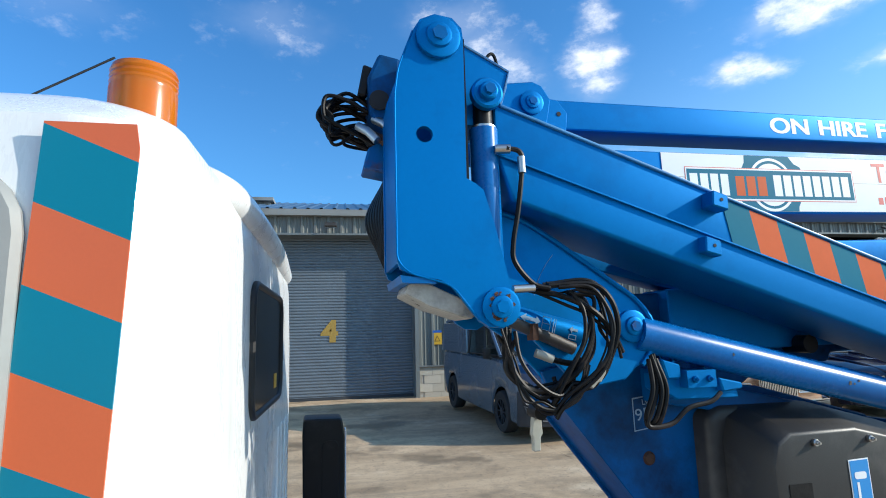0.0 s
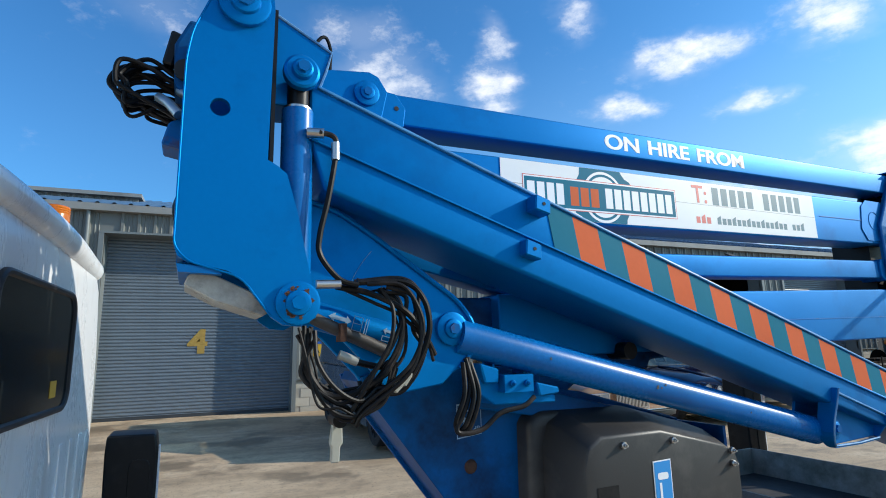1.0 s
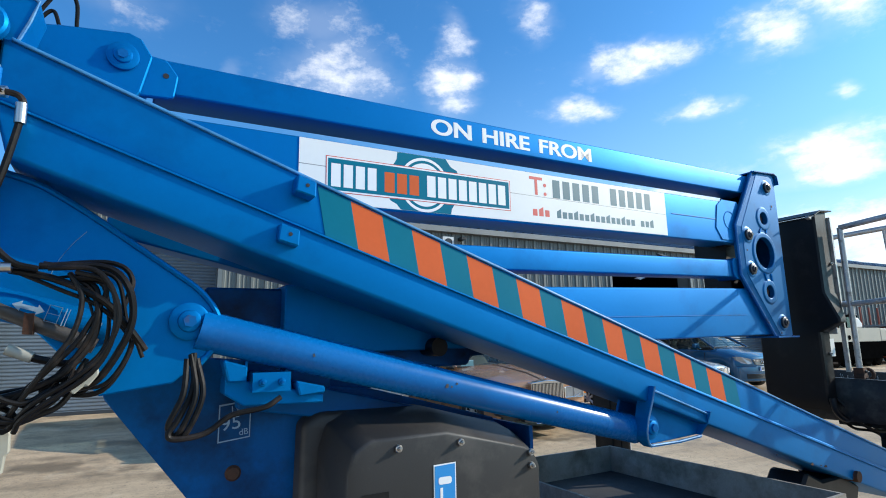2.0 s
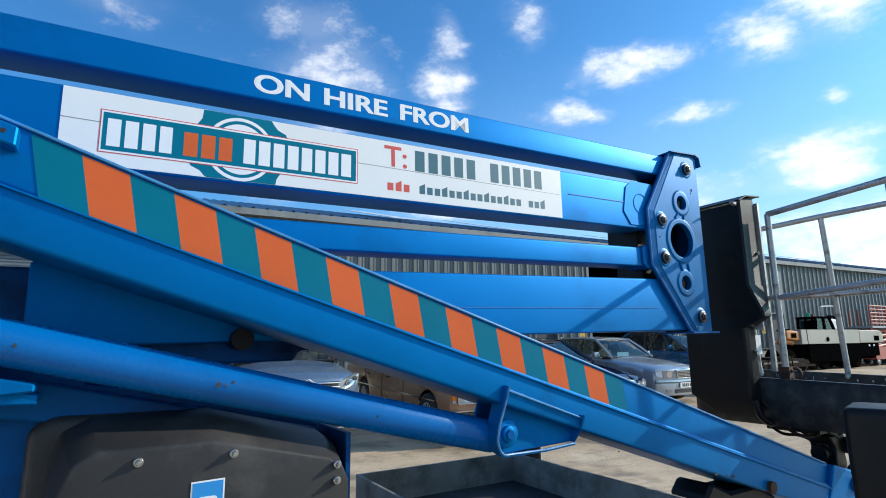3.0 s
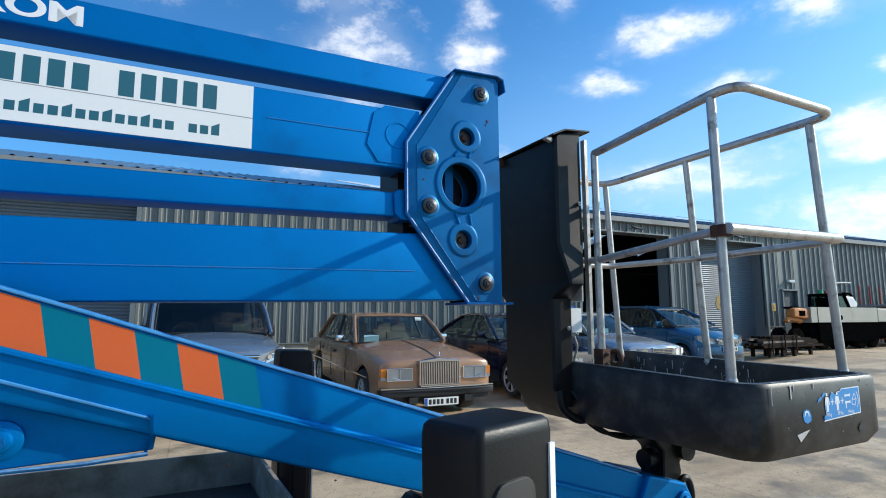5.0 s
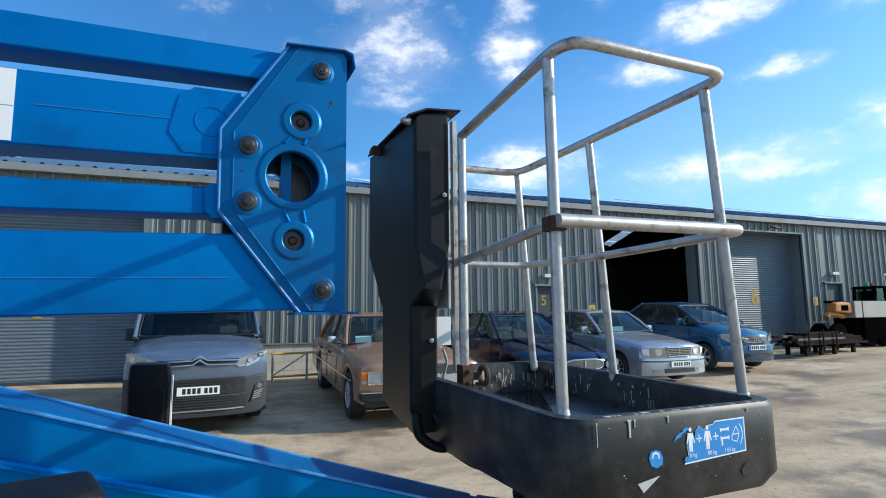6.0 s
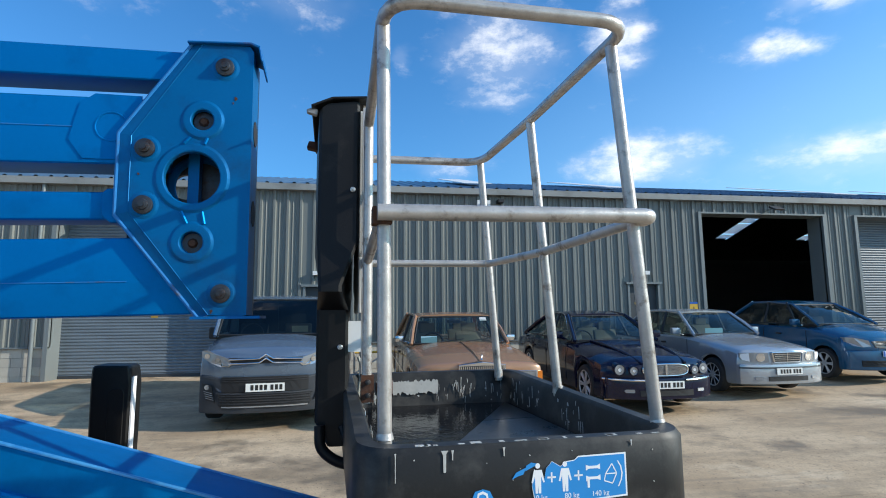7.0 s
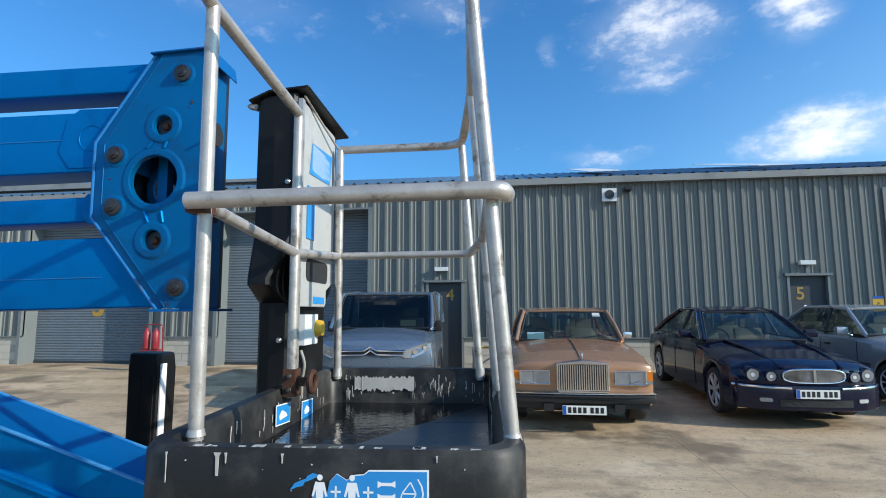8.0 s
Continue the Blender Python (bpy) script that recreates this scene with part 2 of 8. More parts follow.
MORTAR = material("grey mortar", (0.36, 0.34, 0.30), 0.95, 0, 0.12, 6, 120, 0.6)
ROOF_BLUE = material("slate blue roof sheet", (0.065, 0.115, 0.175), 0.35, 0.2, 0.10, 0.6, 40, 0.05)
# near-black; inside the workshop and in holes it paints the shade
DARK = material("near-black of dark parts and painted shade", (0.02, 0.02, 0.022), 0.8, 0, 0.2, 2, 40, 0.2)
LAMP_WHITE = material("white lamp housing", (0.72, 0.72, 0.70), 0.4, 0, 0.05, 4, 60, 0.03)
PALE_PLASTIC = material("pale grey plastic plug", (0.33, 0.32, 0.27), 0.5, 0, 0.1, 12, 120, 0.1)
TYRE = material("tyre rubber", (0.020, 0.020, 0.021), 0.75, 0, 0.25, 10, 160, 0.4, dirt=(0.09, 0.08, 0.07), dirt_amount=0.4)
CAR_GLASS = glass("car window glass", (0.34, 0.42, 0.42))
SCREEN_GLASS = glass("windscreen glass", (0.62, 0.70, 0.68))
PLATE = material("white plate", (0.78, 0.78, 0.74), 0.35, 0, 0.04, 5, 80, 0)
PLATE_INK = material("black plate bars", (0.015, 0.015, 0.015), 0.5, 0, 0.1, 5, 80, 0)
EU_BLUE = material("blue plate end", (0.01, 0.10, 0.42), 0.4, 0, 0.05, 5, 80, 0)
CHROME = material("chrome", (0.72, 0.72, 0.72), 0.12, 1.0, 0.05, 10, 100, 0)
ALLOY = material("alloy wheel", (0.62, 0.62, 0.62), 0.34, 0.55, 0.08, 10, 100, 0.03)
PUDDLE = material("rippled dark rain water", (0.006, 0.006, 0.007), 0.05, 0, 0.1, 22, 50, 0.5)
SCUFF = material("pale dried splashes", (0.46, 0.45, 0.42), 0.7, 0, 0.2, 12, 90, 0.2)
SHEET_LIGHT = bpy.data.materials.new("translucent roof sheet")
SHEET_LIGHT.use_nodes = True
SHEET_LIGHT.node_tree.nodes["Principled BSDF"].inputs["Base Color"].default_value = (0.85, 0.87, 0.88, 1)
SHEET_LIGHT.node_tree.nodes["Principled BSDF"].inputs["Roughness"].default_value = 0.6
SHEET_LIGHT.node_tree.nodes["Principled BSDF"].inputs["Transmission Weight"].default_value = 0.85
OLD_STEEL = material("dull dark steel", (0.075, 0.07, 0.066), 0.5, 0.5, 0.3, 20, 160, 0.3, dirt=(0.06, 0.03, 0.015), dirt_amount=0.6, dirt_scale=18)
# bright edge colour: painted highlights on rims, and pale scratches
EDGE_WEAR_GLINT = material("bright edge of wear and painted highlight", (0.16, 0.33, 0.52), 0.35, 0.1, 0.25, 14, 120, 0.1, dirt=(0.0, 0.12, 0.36), dirt_amount=0.8, dirt_scale=9, dirt_edge=(0.45, 0.6))
FADED_INK = material("faded pale ink", (0.22, 0.34, 0.46), 0.5, 0, 0.2, 20, 80, 0)
# lighter blue: a sunlit highlight painted in, with some wear
TOP_WEAR_GLINT = material("pale blue edge of wear and painted highlight", (0.05, 0.25, 0.52), 0.42, 0.0, 0.25, 9, 120, 0.1, dirt=(0.0, 0.13, 0.40), dirt_amount=0.7, dirt_scale=7, dirt_edge=(0.52, 0.64), spec=0.5)
# wear and rust, plus sheen painted in for rims and seams
RIM_WEAR_SHEEN = material("worn blue edge with rust and painted sheen", (0.010, 0.16, 0.43), 0.45, 0.0, 0.2, 10, 90, 0.15, dirt=(0.10, 0.075, 0.05), dirt_amount=0.8, dirt_scale=11, dirt_edge=(0.56, 0.66), spec=0.4)

# ---- mesh helpers ----


def mesh_object(name, bm, mat, parent=None, label="", smooth=False):
    me = bpy.data.meshes.new(name)
    bmesh.ops.recalc_face_normals(bm, faces=bm.faces)
    bm.to_mesh(me)
    bm.free()
    for m in (mat if isinstance(mat, (list, tuple)) else [mat]):
        me.materials.append(m)
    if smooth:
        me.polygons.foreach_set("use_smooth", [True] * len(me.polygons))
        me.set_sharp_from_angle(angle=radians(35))
    ob = new(name, me)
    if parent:
        ob.parent = parent
    if label:
        ob["label"] = label
    return ob


def part(name, bm, mat, parent, label="", smooth=False):
    return mesh_object(name, bm, mat, parent, label, smooth)


def piece(name, mesh, parent, m):
    """One more object on a shared mesh."""
    ob = new(name, mesh)
    ob.parent = parent
    ob.matrix_local = m
    return ob


def soften(bm, width, segments=2, sharp=30):
    es = [e for e in bm.edges if len(e.link_faces) == 2 and e.calc_face_angle(0) > radians(sharp)]
    if es and width > 0:
        bmesh.ops.bevel(bm, geom=es, offset=width, segments=segments, profile=0.6, affect="EDGES", clamp_overlap=True)
    return bm


def add_box(bm, x0, x1, y0, y1, z0, z1, m=None):
    vs = [bm.verts.new(p) for p in ((x0, y0, z0), (x1, y0, z0), (x1, y1, z0), (x0, y1, z0), (x0, y0, z1), (x1, y0, z1), (x1, y1, z1), (x0, y1, z1))]
    for f in ((0, 3, 2, 1), (4, 5, 6, 7), (0, 1, 5, 4), (1, 2, 6, 5), (2, 3, 7, 6), (3, 0, 4, 7)):
        bm.faces.new([vs[i] for i in f])
    if m:
        bmesh.ops.transform(bm, matrix=m, verts=vs)
    return vs


def box(x0, x1, y0, y1, z0, z1, bevel=0.0, segments=2):
    bm = bmesh.new()
    add_box(bm, x0, x1, y0, y1, z0, z1)
    return soften(bm, bevel, segments)


def prism(poly, v0, v1, bevel=0.0, segments=2, plane="xz"):
    """A plate: an outline in (x, z), from y = v0 to v1 (or in (x, y) from z = v0 to v1; or (y, z) along x)."""
    bm = bmesh.new()
    put = {"xz": lambda a, b, c: (a, c, b), "xy": lambda a, b, c: (a, b, c), "yz": lambda a, b, c: (c, a, b)}[plane]
    lo = [bm.verts.new(put(a, b, v0)) for a, b in poly]
    hi = [bm.verts.new(put(a, b, v1)) for a, b in poly]
    bm.faces.new(lo)
    bm.faces.new(hi[::-1])
    for i in range(len(poly)):
        j = (i + 1) % len(poly)
        bm.faces.new((lo[i], hi[i], hi[j], lo[j]))
    bmesh.ops.recalc_face_normals(bm, faces=bm.faces)
    return soften(bm, bevel, segments)


def holed(outline, holes, v0, v1):
    """A plate in (x, z) from y = v0 to v1 with round holes (x, z, r) through it."""
    bm = bmesh.new()
    loops = [[(a, b) for a, b in outline]]
    for hx, hz, hr in holes:
        loops.append([(hx + hr * math.cos(k * math.tau / 24), hz + hr * math.sin(k * math.tau / 24)) for k in range(24)])
    rings = []
    for lp in loops:
        vs = [bm.verts.new((a, v0, b)) for a, b in lp]
        rings.append([bm.edges.new((vs[i], vs[(i + 1) % len(vs)])) for i in range(len(vs))])
    bmesh.ops.triangle_fill(bm, use_beauty=True, use_dissolve=False, edges=[e for r in rings for e in r])
    front = list(bm.faces)
    ret = bmesh.ops.extrude_face_region(bm, geom=front)
    bmesh.ops.translate(bm, verts=[g for g in ret["geom"] if isinstance(g, bmesh.types.BMVert)], vec=(0, v1 - v0, 0))
    bmesh.ops.recalc_face_normals(bm, faces=bm.faces)
    return bm


def add_tube(bm, points, r, seg=10, closed=False):
    """A round tube along points; r may be one radius or one for each point."""
    pts = [Vector(p) for p in points]
    n = len(pts)
    rad = r if isinstance(r, (list, tuple)) else [r] * n
    side, rings = None, []
    for i, p in enumerate(pts):
        a = pts[(i - 1) % n] if (i or closed) else p
        b = pts[(i + 1) % n] if (i < n - 1 or closed) else p
        d = (b - a).normalized()
        if side is None:
            side = d.orthogonal().normalized()
        side = (side - d * side.dot(d)).normalized()
        other = d.cross(side)
        rings.append([bm.verts.new(p + rad[i] * (math.cos(k * math.tau / seg) * side + math.sin(k * math.tau / seg) * other)) for k in range(seg)])
    for i in range(n if closed else n - 1):
        a, b = rings[i], rings[(i + 1) % n]
        for k in range(seg):
            bm.faces.new((a[k], a[(k + 1) % seg], b[(k + 1) % seg], b[k]))
    if not closed:
        bm.faces.new(rings[0][::-1])
        bm.faces.new(rings[-1])


def tube(points, r, seg=10, closed=False):
    bm = bmesh.new()
    add_tube(bm, points, r, seg, closed)
    return bm


def spline(points, steps=6):
    """A smooth line through points (Catmull-Rom)."""
    pts = [Vector(p) for p in points]
    pts = [2 * pts[0] - pts[1], *pts, 2 * pts[-1] - pts[-2]]
    out = []
    for i in range(1, len(pts) - 2):
        a, b, c, d = pts[i - 1:i + 3]
        for k in range(steps):
            t = k / steps
            out.append(0.5 * (2 * b + (c - a) * t + (2 * a - 5 * b + 4 * c - d) * t * t + (3 * b - a - 3 * c + d) * t ** 3))
    return [*out, pts[-2]]


def rounded_path(points, r=0.05, steps=5):
    """A line of straight runs with rounded corners."""
    pts = [Vector(p) for p in points]
    out = [pts[0]]
    for a, b, c in zip(pts, pts[1:], pts[2:]):
        d, e = (a - b), (c - b)
        k = min(r, d.length * 0.45, e.length * 0.45)
        p, q = b + d.normalized() * k, b + e.normalized() * k
        out += [p * (1 - t) ** 2 + b * 2 * t * (1 - t) + q * t * t for t in [i / steps for i in range(steps + 1)]]
    return [*out, pts[-1]]


def round_rect(x0, x1, z0, z1, r, n=5):
    out = []
    for cx, cz, a in ((x1 - r, z0 + r, -90), (x1 - r, z1 - r, 0), (x0 + r, z1 - r, 90), (x0 + r, z0 + r, 180)):
        out += [(cx + r * math.cos(radians(a + 90 * k / n)), cz + r * math.sin(radians(a + 90 * k / n))) for k in range(n + 1)]
    return out


def lettering(name, words, size, mat, parent, m, label="", wide=1.0, thick=0.002, bold=0.0, heavy=0.0):
    """Words in the built-in font as a thin mesh, starting at m, upright in its x and y."""
    cu = bpy.data.curves.new(name, "FONT")
    cu.body, cu.size, cu.extrude, cu.offset = words, size, thick / 2, bold
    tmp = bpy.data.objects.new(name, cu)
    scene.collection.objects.link(tmp)
    bpy.context.view_layer.update()
    me = bpy.data.meshes.new_from_object(tmp.evaluated_get(bpy.context.evaluated_depsgraph_get()))
    bpy.data.objects.remove(tmp)
    me.transform(Matrix.Diagonal((wide, 1, 1, 1)))
    if heavy:
        bm = bmesh.new()
        bm.from_mesh(me)
        ret = bmesh.ops.duplicate(bm, geom=list(bm.verts) + list(bm.edges) + list(bm.faces))
        bmesh.ops.translate(bm, verts=[g for g in ret["geom"] if isinstance(g, bmesh.types.BMVert)], vec=(heavy, 0, 0.0003))
        bm.to_mesh(me)
        bm.free()
    me.materials.clear()
    me.materials.append(mat)
    ob = new(name, me)
    ob.parent = parent
    ob.matrix_local = m
    if label:
        ob["label"] = label
    return ob


FACE = pose(0, 0, 0, 90, 0, 0)      # lays lettering upright, to be read from -y


def empty(name, m, label, category, group="", kind=""):
    ob = new(name)
    ob.empty_display_size = 0.2
    ob.matrix_basis = m
    return tagged(ob, label, category, group, kind)


# ---- ground ----


def smooth01(a, b, x):
    t = min(1, max(0, (x - a) / (b - a)))
    return t * t * (3 - 2 * t)


def rise(x, y):
    """The yard's height: it lifts a little towards the building and along it."""
    near = smooth01(-60, -10, x) * smooth01(90, 60, x)
    return (0.14 * smooth01(7.5, 13.8, y) + 0.0017 * max(0, min(x, 20) - 6.5) ** 2 * smooth01(2, 8, y)) * near


CONCRETE = bpy.data.materials.new("stained yard concrete")
CONCRETE.use_nodes = True


def concrete_nodes(m):
    n, l = m.node_tree.nodes, m.node_tree.links
    b = n["Principled BSDF"]
    geo = n.new("ShaderNodeNewGeometry")

    def noise_at(scale, detail, rough=0.6):
        t = n.new("ShaderNodeTexNoise")
        t.inputs["Scale"].default_value, t.inputs["Detail"].default_value, t.inputs["Roughness"].default_value = scale, detail, rough
        l.new(geo.outputs["Position"], t.inputs["Vector"])
        return t.outputs["Fac"]

    def ranged(src, a, b2, c, d):
        r = n.new("ShaderNodeMapRange")
        for k, v in zip(("From Min", "From Max", "To Min", "To Max"), (a, b2, c, d)):
            r.inputs[k].default_value = v
        l.new(src, r.inputs["Value"])
        return r.outputs[0]

    def mixed(fac, c1, c2):
        x = n.new("ShaderNodeMixRGB")
        l.new(fac, x.inputs["Fac"])
        for k, v in (("Color1", c1), ("Color2", c2)):
            if isinstance(v, tuple):
                x.inputs[k].default_value = (*v, 1)
            else:
                l.new(v, x.inputs[k])
        return x.outputs[0]

    base = mixed(ranged(noise_at(0.35, 6), 0.35, 0.65, 0, 1), (0.465, 0.318, 0.183), (0.69, 0.505, 0.318))
    base = mixed(ranged(noise_at(60, 3), 0.35, 0.65, 0, 0.35), base, (0.20, 0.165, 0.125))
    base = mixed(ranged(noise_at(9, 6, 0.7), 0.50, 0.66, 0, 0.35), base, (0.20, 0.16, 0.11))
    base = mixed(ranged(noise_at(22, 3), 0.66, 0.72, 0, 0.75), base, (0.07, 0.058, 0.045))
    base = mixed(ranged(noise_at(1.7, 8, 0.7), 0.54, 0.68, 0, 0.6), base, (0.19, 0.15, 0.10))
    wet = ranged(noise_at(0.75, 7, 0.62), 0.52, 0.62, 0, 1)
    base = mixed(ranged(noise_at(0.75, 7, 0.62), 0.52, 0.62, 0, 0.70), base, (0.130, 0.095, 0.058))
    along = n.new("ShaderNodeMapping")
    along.inputs["Scale"].default_value = (0.16, 0.75, 1.0)
    l.new(geo.outputs["Position"], along.inputs[0])
    streak = n.new("ShaderNodeTexNoise")
    streak.inputs["Scale"].default_value, streak.inputs["Detail"].default_value, streak.inputs["Roughness"].default_value = 1.3, 8, 0.62
    l.new(along.outputs[0], streak.inputs["Vector"])
    base = mixed(ranged(streak.outputs["Fac"], 0.50, 0.64, 0, 0.48), base, (0.185, 0.13, 0.076))
    # tyre marks in faint bands, and small dark specks of grit and oil
    turn = n.new("ShaderNodeMapping")
    turn.inputs["Rotation"].default_value, turn.inputs["Scale"].default_value = (0, 0, radians(-24)), (0.05, 2.6, 1.0)
    l.new(geo.outputs["Position"], turn.inputs[0])
    marks = n.new("ShaderNodeTexNoise")
    marks.inputs["Scale"].default_value, marks.inputs["Detail"].default_value, marks.inputs["Roughness"].default_value = 1.2, 5, 0.6
    l.new(turn.outputs[0], marks.inputs["Vector"])
    patch = n.new("ShaderNodeMath"); patch.operation = "MULTIPLY"
    l.new(ranged(marks.outputs["Fac"], 0.53, 0.60, 0, 0.5), patch.inputs[0])
    l.new(ranged(noise_at(0.28, 3), 0.45, 0.6, 0, 1), patch.inputs[1])
    base = mixed(patch.outputs[0], base, (0.20, 0.16, 0.115))
    base = mixed(ranged(noise_at(0.55, 9, 0.72), 0.56, 0.66, 0, 0.45), base, (0.78, 0.62, 0.43))
    for scale, near, far in ((7.0, 0.05, 0.10), (19.0, 0.08, 0.17)):
        cell = n.new("ShaderNodeTexVoronoi")
        cell.inputs["Scale"].default_value = scale
        l.new(geo.outputs["Position"], cell.inputs["Vector"])
        base = mixed(ranged(cell.outputs["Distance"], near, far, 0.75, 0), base, (0.055, 0.045, 0.035))
    l.new(base, b.inputs["Base Color"])
    l.new(ranged(wet, 0, 1, 0.85, 0.55), b.inputs["Roughness"])
    bp = n.new("ShaderNodeBump")
    bp.inputs["Strength"].default_value, bp.inputs["Distance"].default_value = 0.35, 0.006
    l.new(noise_at(30, 6), bp.inputs["Height"])
    l.new(bp.outputs[0], b.inputs["Normal"])


concrete_nodes(CONCRETE)


def sheet(xs, ys, drop=0.0):
    bm = bmesh.new()
    rows = [[bm.verts.new((x, y, rise(x, y) - drop)) for x in xs] for y in ys]
    for a, b in zip(rows, rows[1:]):
        for i in range(len(xs) - 1):
            bm.faces.new((a[i], a[i + 1], b[i + 1], b[i]))
    return bm


gx = [-900, -300, -100, -60] + [-40 + 2 * k for k in range(51)] + [80, 120, 300, 900]
gy = [-900, -300, -100, -40, -20, -10] + [-6 + 1.0 * k for k in range(27)] + [26, 40, 100, 300, 900]
ground = tagged(mesh_object("ground", sheet(gx, gy, 0.007), CONCRETE, smooth=True), "wide stained concrete yard with open joints", "ground", kind="structure")


def slabs():
    """Cast bays of the yard, with open joints between them."""
    for i in range(-2, 5):
        for j in range(-1, 3):
            x0, y0 = -1.9 + 4.6 * i, -0.6 + 4.85 * j
            xs = [x0 + 0.002 + (4.6 - 0.004) * k / 8 for k in range(9)]
            ys = [y0 + 0.002 + (4.85 - 0.004) * k / 8 for k in range(9)]
            bm = sheet(xs, ys)
            edge = [e for e in bm.edges if e.is_boundary]
            ret = bmesh.ops.extrude_edge_only(bm, edges=edge)
            bmesh.ops.translate(bm, verts=[g for g in ret["geom"] if isinstance(g, bmesh.types.BMVert)], vec=(0, 0, -0.03))
            part("slab", bm, CONCRETE, ground)


# ---- the long building ----
WALL_Y, EAVE = 14.0, 4.80
RECESS = 0.469


def ribbed(x0, x1, z0, z1, y, pitch=0.333, depth=0.045, thick=0.06):
    """Box-profile sheet between x0 and x1: flat pans and raised ribs, with a back."""
    bm = bmesh.new()
    line, x = [(x0, y)], math.ceil((x0 + 0.02) / pitch) * pitch
    while x + 0.12 < x1:
        for a, d in ((0.0, 0), (0.022, -depth), (0.078, -depth), (0.100, 0), (0.160, 0), (0.170, -0.011), (0.182, -0.011), (0.192, 0), (0.240, 0), (0.250, -0.011), (0.262, -0.011), (0.272, 0)):
            if line[-1][0] < x + a < x1 - 0.005:
                line.append((x + a, y + d))
        x += pitch
    line.append((x1, y))
    lo = [bm.verts.new((a, b, z0)) for a, b in line]
    hi = [bm.verts.new((a, b, z1)) for a, b in line]
    for i in range(len(line) - 1):
        bm.faces.new((lo[i], lo[i + 1], hi[i + 1], hi[i]))
    add_box(bm, x0, x1, y + 0.012, y + thick, z0, z1)
    return bm


def front_wall(index, x0, x1, sill=0.93, gaps=(), top=EAVE):
    """A stretch of clad wall on a block plinth, with doorways (x0, x1, head) left open."""
    wall = tagged(new("wall_front_%d" % index), "grey-green ribbed steel wall on a pale block plinth", "wall", kind="structure")
    edges = [x0]
    for a, b, head in gaps:
        edges += [a, b]
        part("cladding", ribbed(a, b, head + 0.06, top, WALL_Y), CLADDING, wall)
    edges.append(x1)
    for a, b in zip(edges[::2], edges[1::2]):
        part("cladding", ribbed(a, b, sill, top, WALL_Y), CLADDING, wall)
        part("sill_trim", box(a, b, WALL_Y - 0.06, WALL_Y + 0.02, sill - 0.035, sill - 0.002, 0.004, 1), TRIM_GREY, wall)
        part("plinth", box(a + 0.002, b - 0.002, WALL_Y + 0.012, WALL_Y + 0.2, -0.1, sill - 0.037), MORTAR, wall)
        blocks.append((wall, a, b, sill - 0.04))
    return wall


blocks = []
WALLS = [
    front_wall(1, -4.50, -2.62), front_wall(2, 1.58, 14.27, gaps=((3.14, 4.12, 2.33), (11.90, 12.86, 2.40))),
    front_wall(3, 18.24, 19.42, 1.08), front_wall(4, 23.30, 60.0, 1.20, gaps=((24.35, 25.35, 2.62), (44.0, 45.0, 2.8))), front_wall(5, -13.5, -8.55)]


def lintel(index, x0, x1, head):
    wall = tagged(new("wall_over_door_%d" % index), "grey-green ribbed steel panel above a wide doorway", "wall", kind="structure")
    part("cladding", ribbed(x0, x1, head + 0.052, EAVE, WALL_Y), CLADDING, wall)
    part("head_trim", box(x0 - 0.1, x1 + 0.1, WALL_Y - 0.075, WALL_Y + RECESS, head, head + 0.050, 0.006, 1), TRIM_GREY, wall)
    for a, b in ((x0 - 0.10, x0), (x1, x1 + 0.10)):
        part("jamb", box(a, b, WALL_Y - 0.07, WALL_Y + RECESS + 0.05, 0.0, head, 0.006, 1), TRIM_GREY, wall)
    return wall


def roller_door(index, x0, x1, head, number, nx, nz):
    door = tagged(new("door_%d" % index), "closed blue-grey roller shutter painted with a yellow number", "roller door", kind="structure")
    y = WALL_Y + RECESS
    floor_z = rise((x0 + x1) / 2, WALL_Y) - 0.02
    slat = bmesh.new()
    w = (x1 - x0) / 2
    rows = [(0.0, 0.000), (0.012, 0.012), (0.030, -0.004), (0.050, -0.008), (0.070, -0.002), (0.077, 0.010)]
    lo = [slat.verts.new((-w, b, a)) for a, b in rows]
    hi = [slat.verts.new((w, b, a)) for a, b in rows]
    for i in range(len(rows) - 1):
        slat.faces.new((lo[i], hi[i], hi[i + 1], lo[i + 1]))
    back = [slat.verts.new(p) for p in ((-w, 0.03, 0), (w, 0.03, 0), (w, 0.03, 0.077), (-w, 0.03, 0.077))]
    slat.faces.new(back)
    me = bpy.data.meshes.new("slat")
    slat.to_mesh(me)
    slat.free()
    me.materials.append(SHUTTER)
    z = floor_z + 0.09
    while z < head + 0.02:
        piece("slat", me, door, Matrix.Translation(((x0 + x1) / 2, y, z)))
        z += 0.0775
    part("bottom_bar", box(x0, x1, y - 0.02, y + 0.03, floor_z, floor_z + 0.09, 0.006), DOOR_PAINT, door)
    lettering("number", number, 0.78, NUMBER_PAINT, door, Matrix.Translation((nx, y - 0.012, nz)) @ FACE, "faded yellow painted number", 1.0, 0.003, 0.02, 0.05)
    return door


lintel(1, -8.55, -4.60, 4.31), lintel(2, -2.62, 1.58, 4.31), lintel(3, 14.27, 18.24, 4.44), lintel(4, 19.42, 23.30, 4.44)
roller_door(3, -8.55, -4.60, 4.31, "3", -6.8, 1.5)
roller_door(4, -2.62, 1.58, 4.31, "4", -0.80, 1.60)
roller_door(6, 19.42, 23.30, 4.44, "6", 21.10, 1.87)


